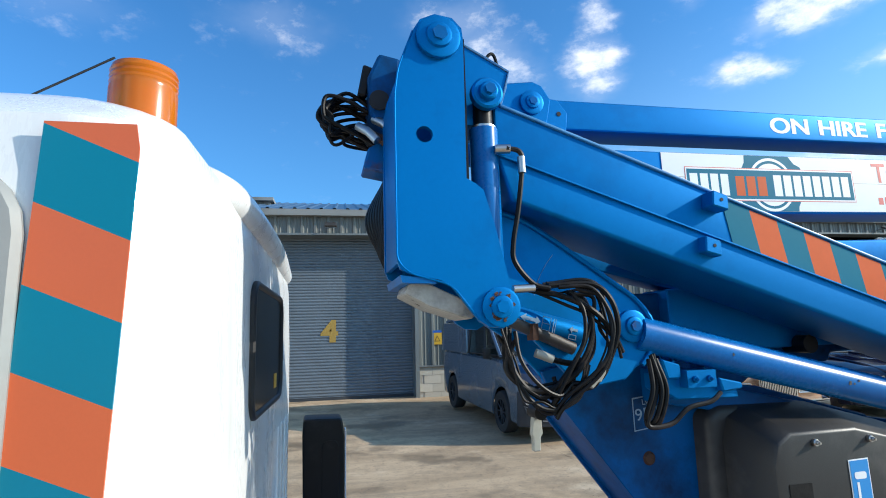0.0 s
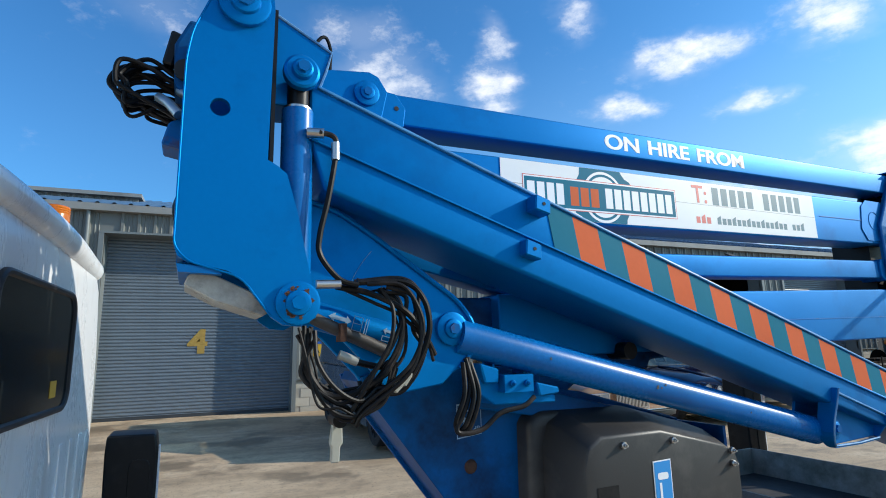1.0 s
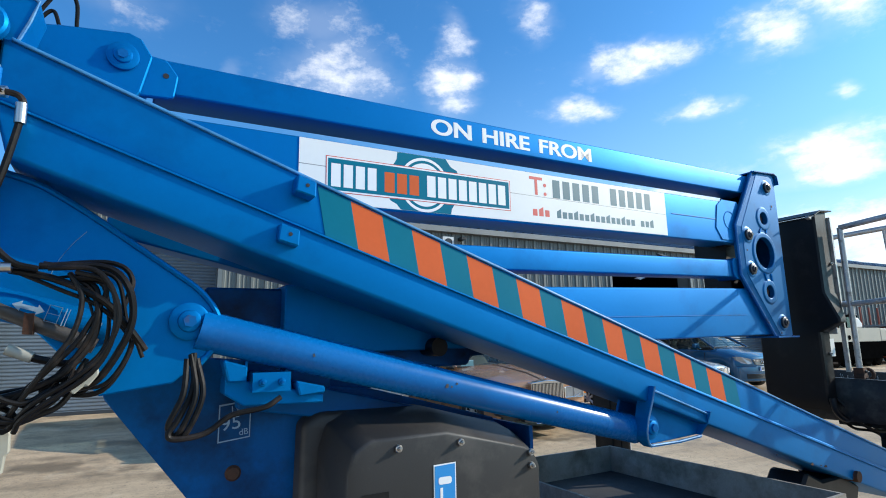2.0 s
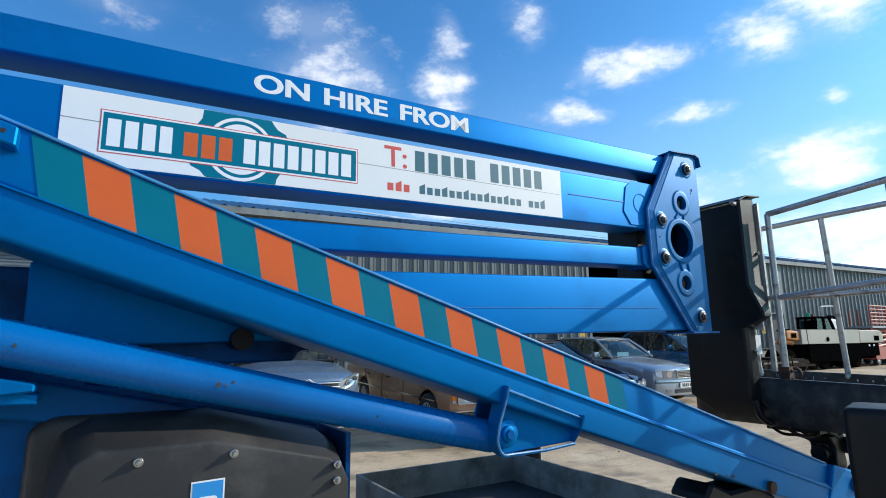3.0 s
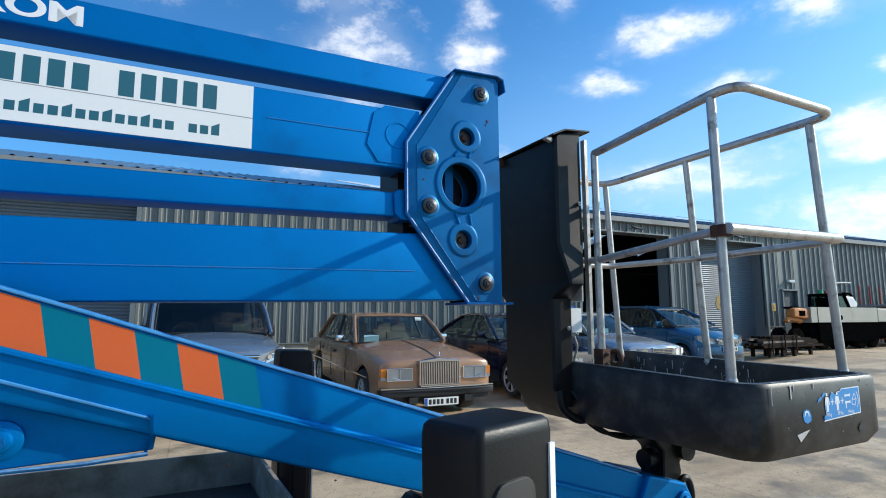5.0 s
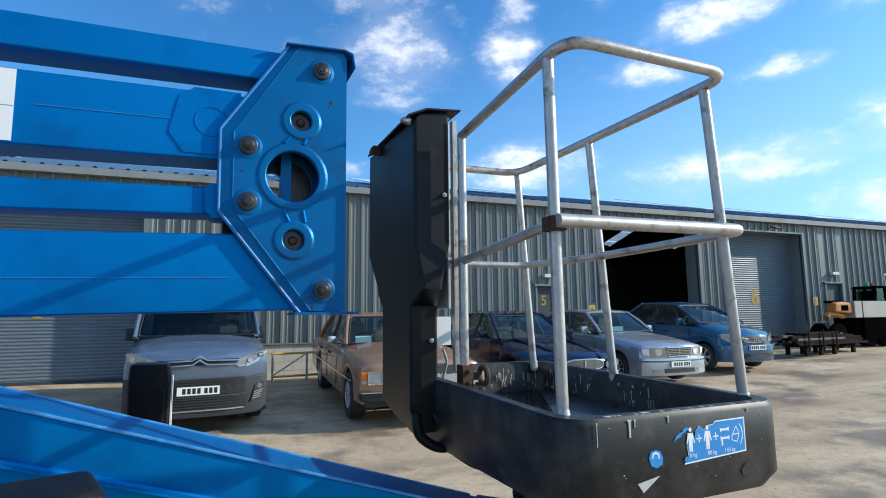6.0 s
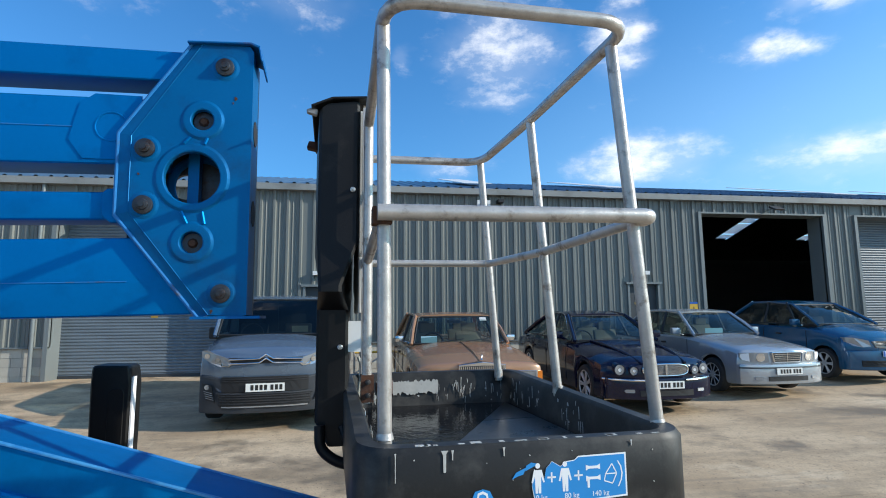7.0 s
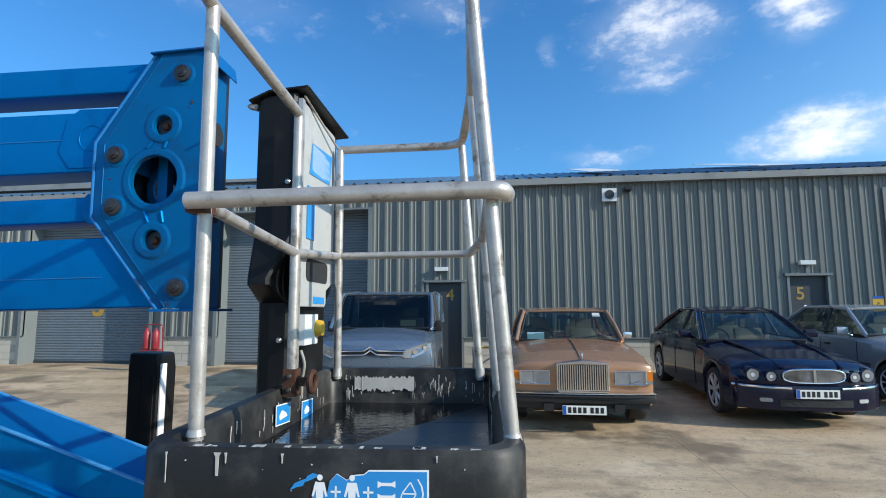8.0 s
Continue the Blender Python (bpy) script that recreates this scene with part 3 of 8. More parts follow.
def side_door(index, x0, x1, head, number=None, nx=0.22):
    z0 = rise((x0 + x1) / 2, WALL_Y) - 0.02
    door = tagged(new("door_%d" % index), "grey steel side door darkened for shade in a grey frame", "door", kind="structure")
    part("door_leaf", box(x0 + 0.06, x1 - 0.06, WALL_Y + 0.06, WALL_Y + 0.11, z0, head - 0.01, 0.004), DOOR_PAINT, door)
    for a, b in ((x0, x0 + 0.06), (x1 - 0.06, x1)):
        part("door_frame", box(a, b, WALL_Y - 0.05, WALL_Y + 0.12, z0, head), TRIM_GREY, door)
    part("head_trim", box(x0 - 0.05, x1 + 0.05, WALL_Y - 0.09, WALL_Y + 0.12, head, head + 0.057, 0.005), TRIM_GREY, door)
    part("door_handle", box(x0 + 0.12, x0 + 0.26, WALL_Y + 0.02, WALL_Y + 0.06, z0 + 1.0, z0 + 1.04, 0.008), STEEL, door)
    if number:
        lettering("number", number, 0.42, NUMBER_PAINT, door, Matrix.Translation((x0 + nx, WALL_Y + 0.056, head - (0.46 if number == "4" else 0.56))) @ FACE, "yellow painted number", 1.0, 0.003, 0.006)


side_door(7, 3.14, 4.12, 2.33, "4", 0.52)
side_door(8, 11.90, 12.86, 2.40, "5")
side_door(9, 24.35, 25.35, 2.62)
side_door(10, 44.0, 45.0, 2.8)

# gutter, roof, far side and inside
roofing = tagged(new("roof"), "long slate-blue ribbed roof with a pale gutter", "roof", kind="structure")
gut = [(WALL_Y - 0.20, EAVE + 0.16), (WALL_Y - 0.17, EAVE + 0.16), (WALL_Y - 0.16, EAVE + 0.03), (WALL_Y - 0.02, EAVE + 0.03), (WALL_Y - 0.02, EAVE + 0.0), (WALL_Y - 0.19, EAVE + 0.0)]
part("gutter", prism(gut, -13.5, 60, plane="yz"), GUTTER, roofing, "pale weathered box gutter")
part("eave_board", box(-13.5, 60, WALL_Y - 0.03, WALL_Y + 0.05, EAVE + 0.002, EAVE + 0.2), TRIM_GREY, roofing)


def ribbed_roof(x0, x1, y0, z0, y1, z1):
    bm = bmesh.new()
    a, b = [], []
    x = x0
    while x < x1:
        for dx, dz in ((0, 0), (0.03, 0.035), (0.08, 0.035), (0.11, 0)):
            a.append(bm.verts.new((x + dx, y0, z0 + dz)))
            b.append(bm.verts.new((x + dx, y1, z1 + dz)))
        x += 0.333
    for i in range(len(a) - 1):
        bm.faces.new((a[i], a[i + 1], b[i + 1], b[i]))
    return bm


part("roof_sheet", ribbed_roof(-13.5, 60, WALL_Y - 0.16, EAVE + 0.17, 22.5, 7.30), ROOF_BLUE, roofing)
LIGHTS = ((24.6, 25.5), (29.8, 30.7))      # strips of translucent sheet in the rear slope
BAYS = [(-13.5, 24.6, 22.5, 31.0), (25.5, 29.8, 22.5, 31.0), (30.7, 60, 22.5, 31.0)]
for a, b in LIGHTS:
    BAYS += [(a, b, 22.5, 25.1), (a, b, 27.8, 31.0)]


def rear_z(y):
    return 7.30 - (y - 22.5) * (7.30 - EAVE - 0.17) / 8.5


for x0, x1, ya, yb in BAYS:
    part("roof_sheet", ribbed_roof(x0, x1, yb, rear_z(yb), ya, rear_z(ya)), ROOF_BLUE, roofing)
for ya, yb, x0, x1 in [(p, q, *x) for x in LIGHTS for p, q in ((25.1, 25.8), (25.9, 27.15), (27.3, 27.8))]:
    part("rooflight", prism([(ya, rear_z(ya)), (yb, rear_z(yb)), (yb, rear_z(yb) + 0.006), (ya, rear_z(ya) + 0.006)], x0, x1, plane="yz"), SHEET_LIGHT, roofing, "bright translucent rooflight sheet")
for rx in (7.5, 12.0, 20.0, 26.0, 33.0):
    part("rooflight", prism([(15.2, EAVE + 0.65), (20.4, EAVE + 2.10), (20.4, EAVE + 2.12), (15.2, EAVE + 0.67)], rx, rx + 0.9, plane="yz"), LAMP_WHITE, roofing, "pale translucent rooflight")
tagged(mesh_object("wall_rear", box(-13.5, 60, 30.8, 31.0, -0.2, EAVE + 0.1), CLADDING), "plain rear wall of the building", "wall", kind="structure")
tagged(mesh_object("wall_end_west", box(-13.6, -13.5, WALL_Y, 31.0, -0.2, EAVE + 0.1), CLADDING), "plain end wall of the building", "wall", kind="structure")
tagged(mesh_object("wall_end_east", box(60, 60.1, WALL_Y, 31.0, -0.2, EAVE + 0.1), CLADDING), "plain end wall of the building", "wall", kind="structure")
lining = bmesh.new()
for x0, x1, ya, yb in BAYS:
    q = [lining.verts.new((x, y, rear_z(y) - 0.06)) for x, y in ((x0, ya), (x1, ya), (x1, yb), (x0, yb))]
    lining.faces.new(q)
lining.faces.new([lining.verts.new(p) for p in ((-13.4, WALL_Y + 0.1, EAVE + 0.10), (59.9, WALL_Y + 0.1, EAVE + 0.10), (59.9, 22.5, 7.24), (-13.4, 22.5, 7.24))])
# roof lining and inner walls are near-black to paint the dim inside
tagged(mesh_object("ceiling", lining, DARK), "workshop roof underside with shade painted dark", "ceiling", kind="structure")
tagged(mesh_object("floor_inside", box(13.55, 36.0, WALL_Y + 0.75, 30.8, 0.2, 0.30), MORTAR), "dusty grey workshop floor", "floor", kind="structure")
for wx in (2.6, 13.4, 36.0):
    tagged(mesh_object("wall_party", box(wx, wx + 0.12, WALL_Y + 0.7, 30.8, -0.2, EAVE), DARK), "workshop inner wall with shade painted dark", "wall", kind="structure")

# ---- the blue boom lift ----
lift_base = pose(0.0, 1.85, 0.0, 0, 0, 3.0)
boom_lift = empty("boom_lift", lift_base, "blue towable boom lift with striped folded booms and black cage", "boom lift")
L = boom_lift


def beam(name, a, b, h0, h1, v0, v1, mat=BLUE, bevel=0.012, label="", parent=L):
    """A box beam whose near face runs between the points a and b (along the machine, height of its foot), h0 to h1 tall."""
    (ua, za), (ub, zb) = a, b
    return part(name, prism([(ua, za), (ub, zb), (ub, zb + h1), (ua, za + h0)], v0, v1, bevel, 3), mat, parent, label, True)


def bolt(u, v, z, r, parent=L, name="bolt", mat=BLUE_WORN, washer=BLUE, out=0.03):
    """A hex bolt with a round collar, its axis across the machine, facing the near side."""
    bm = tube([(u, v, z), (u, v - out * 0.45, z), (u, v - out * 0.55, z)], [r, r, r * 0.86], 24)
    collar = part(name, bm, washer, parent, smooth=True)
    part("bolt_boss", tube([(u, v - out * 0.55, z), (u, v - out * 0.85, z), (u, v - out * 0.92, z)], [r * 0.60, r * 0.56, r * 0.46], 20), washer, collar, smooth=True)
    hx = bmesh.new()
    add_tube(hx, [(u, v - out * 0.92, z), (u, v - out * 1.15, z)], r * 0.34, 6)
    part("bolt_head", hx, mat, collar)
    return collar


def settle(before, m):
    """Sets all parts that were added to the machine since then by the pose m."""
    for o in L.children:
        if o.name not in before:
            o.matrix_basis = m @ o.matrix_basis
    return set(o.name for o in L.children)


def grown(u, v, z, fu, fv, fz):
    """Growth about one point, by a factor along each axis."""
    return Matrix.Translation((u, v, z)) @ Matrix.Diagonal((fu, fv, fz, 1)) @ Matrix.Translation((-u, -v, -z))


UPPER = pose(0.013, 0.008, -0.010, 0, -0.30, 0.30)
KNUCKLE = UPPER @ Matrix.Translation((0, 0.004, 0)) @ grown(4.0, 0, 2.53, 1.008, 1, 1.02)
LOWER = pose(0, -0.020, 0, 0, 0, 0.6)
HEAD_SET = Matrix.Translation((0.0, 0.042, 0.012))
laid_down = settle((), Matrix.Identity(4))

# four folded bars of the upper boom
top_bar = beam("upper_boom_bar", (0.50, 2.408), (3.90, 2.472), 0.122, 0.122, 0.0, 0.15)
banner_bar = beam("upper_boom_bar", (0.42, 2.075), (3.82, 2.136), 0.258, 0.258, 0.0, 0.17)
third_bar = beam("upper_boom_bar", (0.90, 1.860), (3.78, 1.928), 0.105, 0.105, 0.005, 0.14)
fourth_bar = beam("upper_boom_bar", (0.95, 1.535), (3.965, 1.5755), 0.250, 0.290, 0.0, 0.17)


def weld_line(parent, a, b, v):
    # the highlight along the seam is put into its colour
    part("seam", prism([(a[0], a[1]), (b[0], b[1]), (b[0], b[1] + 0.0035), (a[0], a[1] + 0.0035)], v - 0.0025, v + 0.004), RIM_WEAR_SHEEN, parent)


weld_line(banner_bar, (3.10, 2.262), (3.66, 2.271), 0.0)
weld_line(fourth_bar, (1.6, 1.662), (3.72, 1.695), 0.0)
# pressed stiffener and ear plates where the bars meet the knuckle
part("ear_plate", holed([(3.50, 2.22), (3.53, 2.36), (3.58, 2.40), (3.74, 2.40), (3.74, 2.15), (3.55, 2.15)], [], -0.0045, -0.001), BLUE, banner_bar)
part("ear_ring", tube([(3.64 + 0.055 * math.cos(a * math.tau / 24), -0.0035, 2.275 + 0.055 * math.sin(a * math.tau / 24)) for a in range(24)], 0.004, 6, True), BLUE, banner_bar, smooth=True)
part("spacer", box(3.667, 3.80, 0.06, 0.27, 2.00, 2.17, 0.004), BLACK_PLASTIC, banner_bar)
part("spacer", box(3.692, 3.82, 0.06, 0.24, 1.78, 1.945, 0.004), BLACK_PLASTIC, third_bar)
part("bar_cap", prism([(3.625, 1.935), (3.655, 1.912), (3.73, 1.912), (3.73, 2.04), (3.64, 2.04), (3.62, 2.02)], -0.006, 0.12, 0.006, 2), BLUE, third_bar)

# lettering on the bars
slope = math.degrees(math.atan2(0.062, 3.3))
cursor = 1.545
for word in ("ON", "HIRE", "FROM"):
    w = lettering("lettering", word, 0.098, WHITE_INK, top_bar, pose(cursor, -0.0005, 2.457 + (cursor - 1.545) * 0.0188, 90, -slope, 0), "white capital lettering", 1.37, 0.0006, 0.0018, 0.0045)
    cursor += max(v.co.x for v in w.data.vertices) + 0.050


def on_bar(u, z):
    """A point on the banner, from its left foot along and up the bar."""
    return (0.984 + u, -0.0034, 2.095 + z + u * 0.0178)


def flat_part(name, pts, mat, parent, v, thick=0.0015, label=""):
    quad = [(0.984 + u, 2.095 + z + u * 0.0178) for u, z in pts]
    return part(name, prism(quad, v - thick, v), mat, parent, label)


banner = flat_part("banner", [(0, 0.0), (2.062, 0.0), (2.062, 0.243), (0, 0.243)], WHITE_VINYL, banner_bar, -0.001, 0.002, "white printed vinyl banner with a teal emblem")
flat_part("banner_seam", [(0, 0.141), (2.062, 0.116), (2.062, 0.119), (0, 0.144)], GREY_STEEL, banner, -0.0031, 0.0002)
CU, CZ = 0.528, 0.116                     # the emblem's middle, along and up the banner
gear = []
for k in range(40):
    r = 0.178 if (k // 2) % 2 else 0.160
    gear.append((CU + r * math.cos(k * math.tau / 40), min(0.2425, max(0.0005, CZ + r * math.sin(k * math.tau / 40)))))
flat_part("emblem", gear, TEAL, banner, -0.0030, 0.0002, "teal gear-shaped emblem")


def ring_part(u, z, r0, r1, mat, v, parent):
    bm = bmesh.new()
    n = 40
    for k in range(n):
        q = []
        for r, a in ((r0, k), (r1, k), (r1, k + 1), (r0, k + 1)):
            x, y = u + r * math.cos(a * math.tau / n), z + r * math.sin(a * math.tau / n)
            q.append(bm.verts.new((0.984 + x, v, 2.095 + y + x * 0.0178)))
        bm.faces.new(q)
    part("emblem_ring", bm, mat, parent)


ring_part(CU, CZ, 0.105, 0.117, WHITE_INK, -0.0035, banner)
ring_part(CU, CZ, 0.0, 0.093, WHITE_INK, -0.0034, banner)
flat_part("emblem_border", [(0.103, 0.043), (0.973, 0.043), (0.973, 0.186), (0.103, 0.186)], RED_INK, banner, -0.0036, 0.0002)
flat_part("emblem_border", [(0.106, 0.046), (0.970, 0.046), (0.970, 0.183), (0.106, 0.183)], WHITE_INK, banner, -0.0038, 0.0002)
flat_part("emblem_band", [(0.111, 0.052), (0.965, 0.052), (0.965, 0.177), (0.111, 0.177)], TEAL, banner, -0.0040, 0.0002, "teal name band with plain bars")
# the name on the band, as plain bars
for start, stop, count, m in ((0.124, 0.322, 4, WHITE_INK), (0.345, 0.512, 3, ORANGE), (0.539, 0.956, 8, WHITE_INK)):
    step = (stop - start) / count
    for k in range(count):
        a, b = start + step * k, start + step * (k + 1) - 0.012
        top = 0.158 if m is WHITE_INK else 0.150
        flat_part("name_bar", [(a, 0.066), (b, 0.066), (b, top), (a, top)], m, banner, -0.0042, 0.0002)
lettering("telephone_mark", "T:", 0.125, RED_INK, banner, Matrix.Translation(on_bar(1.090, 0.138)) @ pose(0, 0, 0, 90, -1, 0), "red letter and colon", 1.05, 0.0004, 0.0015)
for k in range(11):
    if k != 5:
        u = 1.232 + 0.0657 * k
        flat_part("number_bar", [(u, 0.131), (u + 0.046, 0.131), (u + 0.046, 0.222), (u, 0.222)], TEAL_INK, banner, -0.0032, 0.0002)
for k in range(23):
    u = 1.103 + 0.0372 * k
    if k not in (3, 19):
        flat_part("address_bar", [(u, 0.034), (u + 0.027, 0.034), (u + 0.027, 0.080 if k % 3 == 1 else 0.066), (u, 0.066)], RED_INK if k < 3 else TEAL_INK, banner, -0.0032, 0.0002)

laid_down = settle(laid_down, UPPER)

# knuckle at the bars' end: two pressed plates with a flange between
def boss(u, z, r0, r1, v, high):
    """A flat raised ring pressed out of a plate, with a sloped outer edge."""
    bm = bmesh.new()
    n = 40
    rows = [[bm.verts.new((u + r * math.cos(k * math.tau / n), v - d, z + r * math.sin(k * math.tau / n))) for k in range(n)] for r, d in ((r1, 0.0), (r1 - 0.004, high * 0.35), (r1 - 0.010, high * 0.92), (r1 - 0.015, high), (r0 + 0.004, high), (r0, high * 0.6), (r0, -0.004))]
    for p, q in zip(rows, rows[1:]):
        for k in range(n):
            bm.faces.new((p[k], p[(k + 1) % n], q[(k + 1) % n], q[k]))
    bmesh.ops.recalc_face_normals(bm, faces=bm.faces)
    return bm


for hub_z, side in ((2.315, 1), (1.853, -1)):
    for du in (-0.030, 0.030):
        part("pressed_rib", tube([(3.938 + du * 1.2, -0.036, 2.094 + side * 0.128), (3.953 + du, -0.036, hub_z - side * 0.068)], 0.006, 6), BLUE, L, smooth=True)
K = [(3.926, 2.620), (4.125, 2.620), (4.140, 2.600), (4.140, 1.590), (4.120, 1.585), (3.976, 1.585), (3.686, 1.953), (3.684, 2.250)]
KH = [(3.935, 2.094, 0.098), (3.963, 2.315, 0.040), (3.941, 1.853, 0.040)]
FLAT = [(3.955, 2.620), *K[1:5], (4.008, 1.590), (3.722, 1.962), (3.720, 2.243)]
BACK_HOLES = [(3.875, 2.094, 0.050), *KH[1:]]
BOLT_STEEL_SHADE = material("grimy bolt steel and painted plate shade", (0.045, 0.050, 0.058), 0.36, 0.6, 0.4, 30, 200, 0.4, dirt=(0.05, 0.022, 0.012), dirt_amount=0.8, dirt_scale=26)
for v in (-0.034, 0.130):
    near = v < 0
    # the far plate is coloured dark to paint the shade between the plates
    kp = part("knuckle_plate", holed(FLAT if near else K, KH if near else BACK_HOLES, v, v + 0.022), BLUE_DULL if near else BOLT_STEEL_SHADE, L, smooth=False)
    if near:
        # the plate's edge is folded back as a slanting strip; its worn rim has sky sheen painted in
        fold = bmesh.new()
        crease, rim = [FLAT[0], FLAT[7], FLAT[6], FLAT[5]], [(3.918, 2.622), (3.674, 2.253), (3.676, 1.950), (3.970, 1.582)]
        a = [fold.verts.new((x, v, y)) for x, y in crease]
        b = [fold.verts.new((x, v + 0.009, y)) for x, y in rim]
        c = [fold.verts.new((x, v + 0.034, y)) for x, y in rim]
        for i in range(3):
            fold.faces.new((a[i], a[i + 1], b[i + 1], b[i]))
            fold.faces.new((b[i], b[i + 1], c[i + 1], c[i]))
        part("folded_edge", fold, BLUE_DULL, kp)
        part("worn_rim", tube([(x, v + 0.010, y) for x, y in rim], 0.0075, 8), RIM_WEAR_SHEEN, kp, "worn rusty edge with sky sheen painted pale", True)
        for p, q in zip(crease, crease[1:]):
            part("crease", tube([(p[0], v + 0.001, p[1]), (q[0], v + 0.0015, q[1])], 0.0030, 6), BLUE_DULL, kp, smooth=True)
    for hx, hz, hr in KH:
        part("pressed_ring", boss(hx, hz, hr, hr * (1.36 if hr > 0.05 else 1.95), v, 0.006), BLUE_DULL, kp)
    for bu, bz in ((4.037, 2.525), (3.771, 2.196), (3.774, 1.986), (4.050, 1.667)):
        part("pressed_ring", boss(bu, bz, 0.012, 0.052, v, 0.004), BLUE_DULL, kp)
        bolt(bu, v - 0.003, bz, 0.034, kp, mat=BOLT_STEEL_SHADE, washer=BOLT_STEEL_SHADE, out=0.026)
for hx, hz in ((3.963, 2.315), (3.941, 1.853)):
    pin = part("pivot_pin", tube([(hx, -0.010, hz), (hx, 0.125, hz)], 0.037, 16), BOLT_STEEL_SHADE, L, "dark rusted pivot pin", True)
    part("pin_boss", tube([(hx, -0.020, hz), (hx, -0.010, hz)], [0.012, 0.019], 8), RUST, pin)
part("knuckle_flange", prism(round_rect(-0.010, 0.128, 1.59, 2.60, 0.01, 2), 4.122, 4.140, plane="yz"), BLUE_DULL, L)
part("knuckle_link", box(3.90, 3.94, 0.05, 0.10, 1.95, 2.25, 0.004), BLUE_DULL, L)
for hz, hr in ((2.30, 0.05), (1.98, 0.05)):
    # a near-black disc paints the shade of a hole on the solid flange
    part("flange_hole", tube([(4.139, 0.06, hz), (4.1425, 0.06, hz)], hr, 20), DARK, L)
part("knuckle_cap", prism([(3.90, 2.618), (4.13, 2.632), (4.165, 2.620), (4.175, 2.560), (4.168, 2.560), (4.158, 2.612), (4.128, 2.624), (3.90, 2.610)], -0.05, 0.155, 0.002, 1), BLUE_WORN, L, "bent blue cap plate")
part("knuckle_foot", box(3.95, 4.19, -0.05, 0.155, 1.576, 1.586, 0.002, 1), BLUE_WORN, L)

laid_down = settle(laid_down, KNUCKLE)

# the inclined lower boom with hazard stripes
S = -0.3325


def boom_z(u):
    return 2.387 + S * u


upper_web = part("lower_boom_upper", prism([(0.16, boom_z(0.16) - 0.17), (4.70, boom_z(4.70) - 0.135), (4.70, boom_z(4.70)), (0.16, boom_z(0.16))], -0.292, -0.05, 0.012, 3), BLUE, L, smooth=True)
lower_web = part("lower_boom_lower", prism([(0.20, boom_z(0.20) - 0.302), (4.66, boom_z(4.66) - 0.262), (4.72, boom_z(4.72) - 0.11), (0.16, boom_z(0.16) - 0.172)], -0.310, -0.035, 0.014, 3), BLUE, L, smooth=True)
part("boom_lip", prism([(0.16, boom_z(0.16) - 0.178), (4.68, boom_z(4.68) - 0.136), (4.68, boom_z(4.68) - 0.130), (0.16, boom_z(0.16) - 0.172)], -0.320, -0.29, 0.001, 1), BLUE, lower_web)
# pale strips paint the sunlit highlight along the boom's top edges
for v0, v1 in ((-0.300, -0.286), (-0.058, -0.045)):
    part("top_edge", prism([(0.18, boom_z(0.18) - 0.004), (4.66, boom_z(4.66) - 0.004), (4.66, boom_z(4.66) + 0.005), (0.18, boom_z(0.18) + 0.005)], v0, v1, 0.003, 2), TOP_WEAR_GLINT, upper_web)
us = [0.9625 + 0.1096 * k for k in range(20)]
for k, (a, b) in enumerate(zip(us, us[1:])):
    lean = 0.030
    part("hazard_stripe", prism([(a + lean, boom_z(a + lean) - 0.166), (b + lean, boom_z(b + lean) - 0.166), (b, boom_z(b) - 0.010), (a, boom_z(a) - 0.010)], -0.2945, -0.293), ORANGE if k % 2 else TEAL, upper_web)
for u, z in ((0.912, 2.038), (0.866, 1.885)):
    lug = part("hose_lug", prism([(u - 0.030, z - 0.020), (u + 0.030, z - 0.035), (u + 0.032, z + 0.015), (u - 0.025, z + 0.032)], -0.348, -0.29, 0.004, 1), BLUE, L)
    # dark disc on the solid lug in place of a shaded hole
    part("lug_hole", tube([(u + 0.004, -0.347, z), (u + 0.004, -0.3495, z)], 0.006, 10), DARK, lug)
# boom foot at the cage end
end = part("boom_end", prism([(4.60, 0.640), (4.86, 0.600), (4.95, 0.640), (4.97, 0.700), (4.93, 0.770), (4.70, 0.830)], -0.32, -0.03, 0.012, 2), BLUE, L)
bolt(4.90, -0.322, 0.70, 0.040, end)
part("end_ring", tube([(4.945 + 0.085 * math.cos(a * math.tau / 24) * 0.5, -0.30, 0.70 + 0.085 * math.sin(a * math.tau / 24)) for a in range(24)], 0.016, 8, True), BLACK_PLASTIC, L, smooth=True)
part("hitch_block", prism([(3.62, 0.60), (4.12, 0.56), (4.20, 0.72), (4.02, 0.80), (3.80, 0.80), (3.66, 0.86), (3.60, 0.80)], -0.26, -0.06, 0.015, 1), BLACK_PLASTIC, L, "black steel transport rest")
part("hinge_pin", tube([(4.05, -0.33, 0.80), (4.05, -0.02, 0.80)], 0.03, 14), RUST, L, smooth=True)

laid_down = settle(laid_down, LOWER)


def flange(name, path, v, widths, parent, mat=BLUE, thick=0.008):
    """A strip that stands out towards the near side from a plate at v, along a path in (u, z)."""
    bm = bmesh.new()
    rows = []
    for i, (u, z) in enumerate(path):
        a, b = Vector(path[max(0, i - 1)]), Vector(path[min(len(path) - 1, i + 1)])
        n = Vector((b.y - a.y, a.x - b.x)).normalized() * thick
        w = widths[i]
        rows.append([bm.verts.new(p) for p in ((u, v, z), (u, v - w, z), (u + n.x, v - w, z + n.y), (u + n.x, v, z + n.y))])
    for a, b in zip(rows, rows[1:]):
        for k in range(4):
            bm.faces.new((a[k], a[(k + 1) % 4], b[(k + 1) % 4], b[k]))
    bm.faces.new(rows[0])
    bm.faces.new(rows[-1][::-1])
    return part(name, bm, mat, parent)


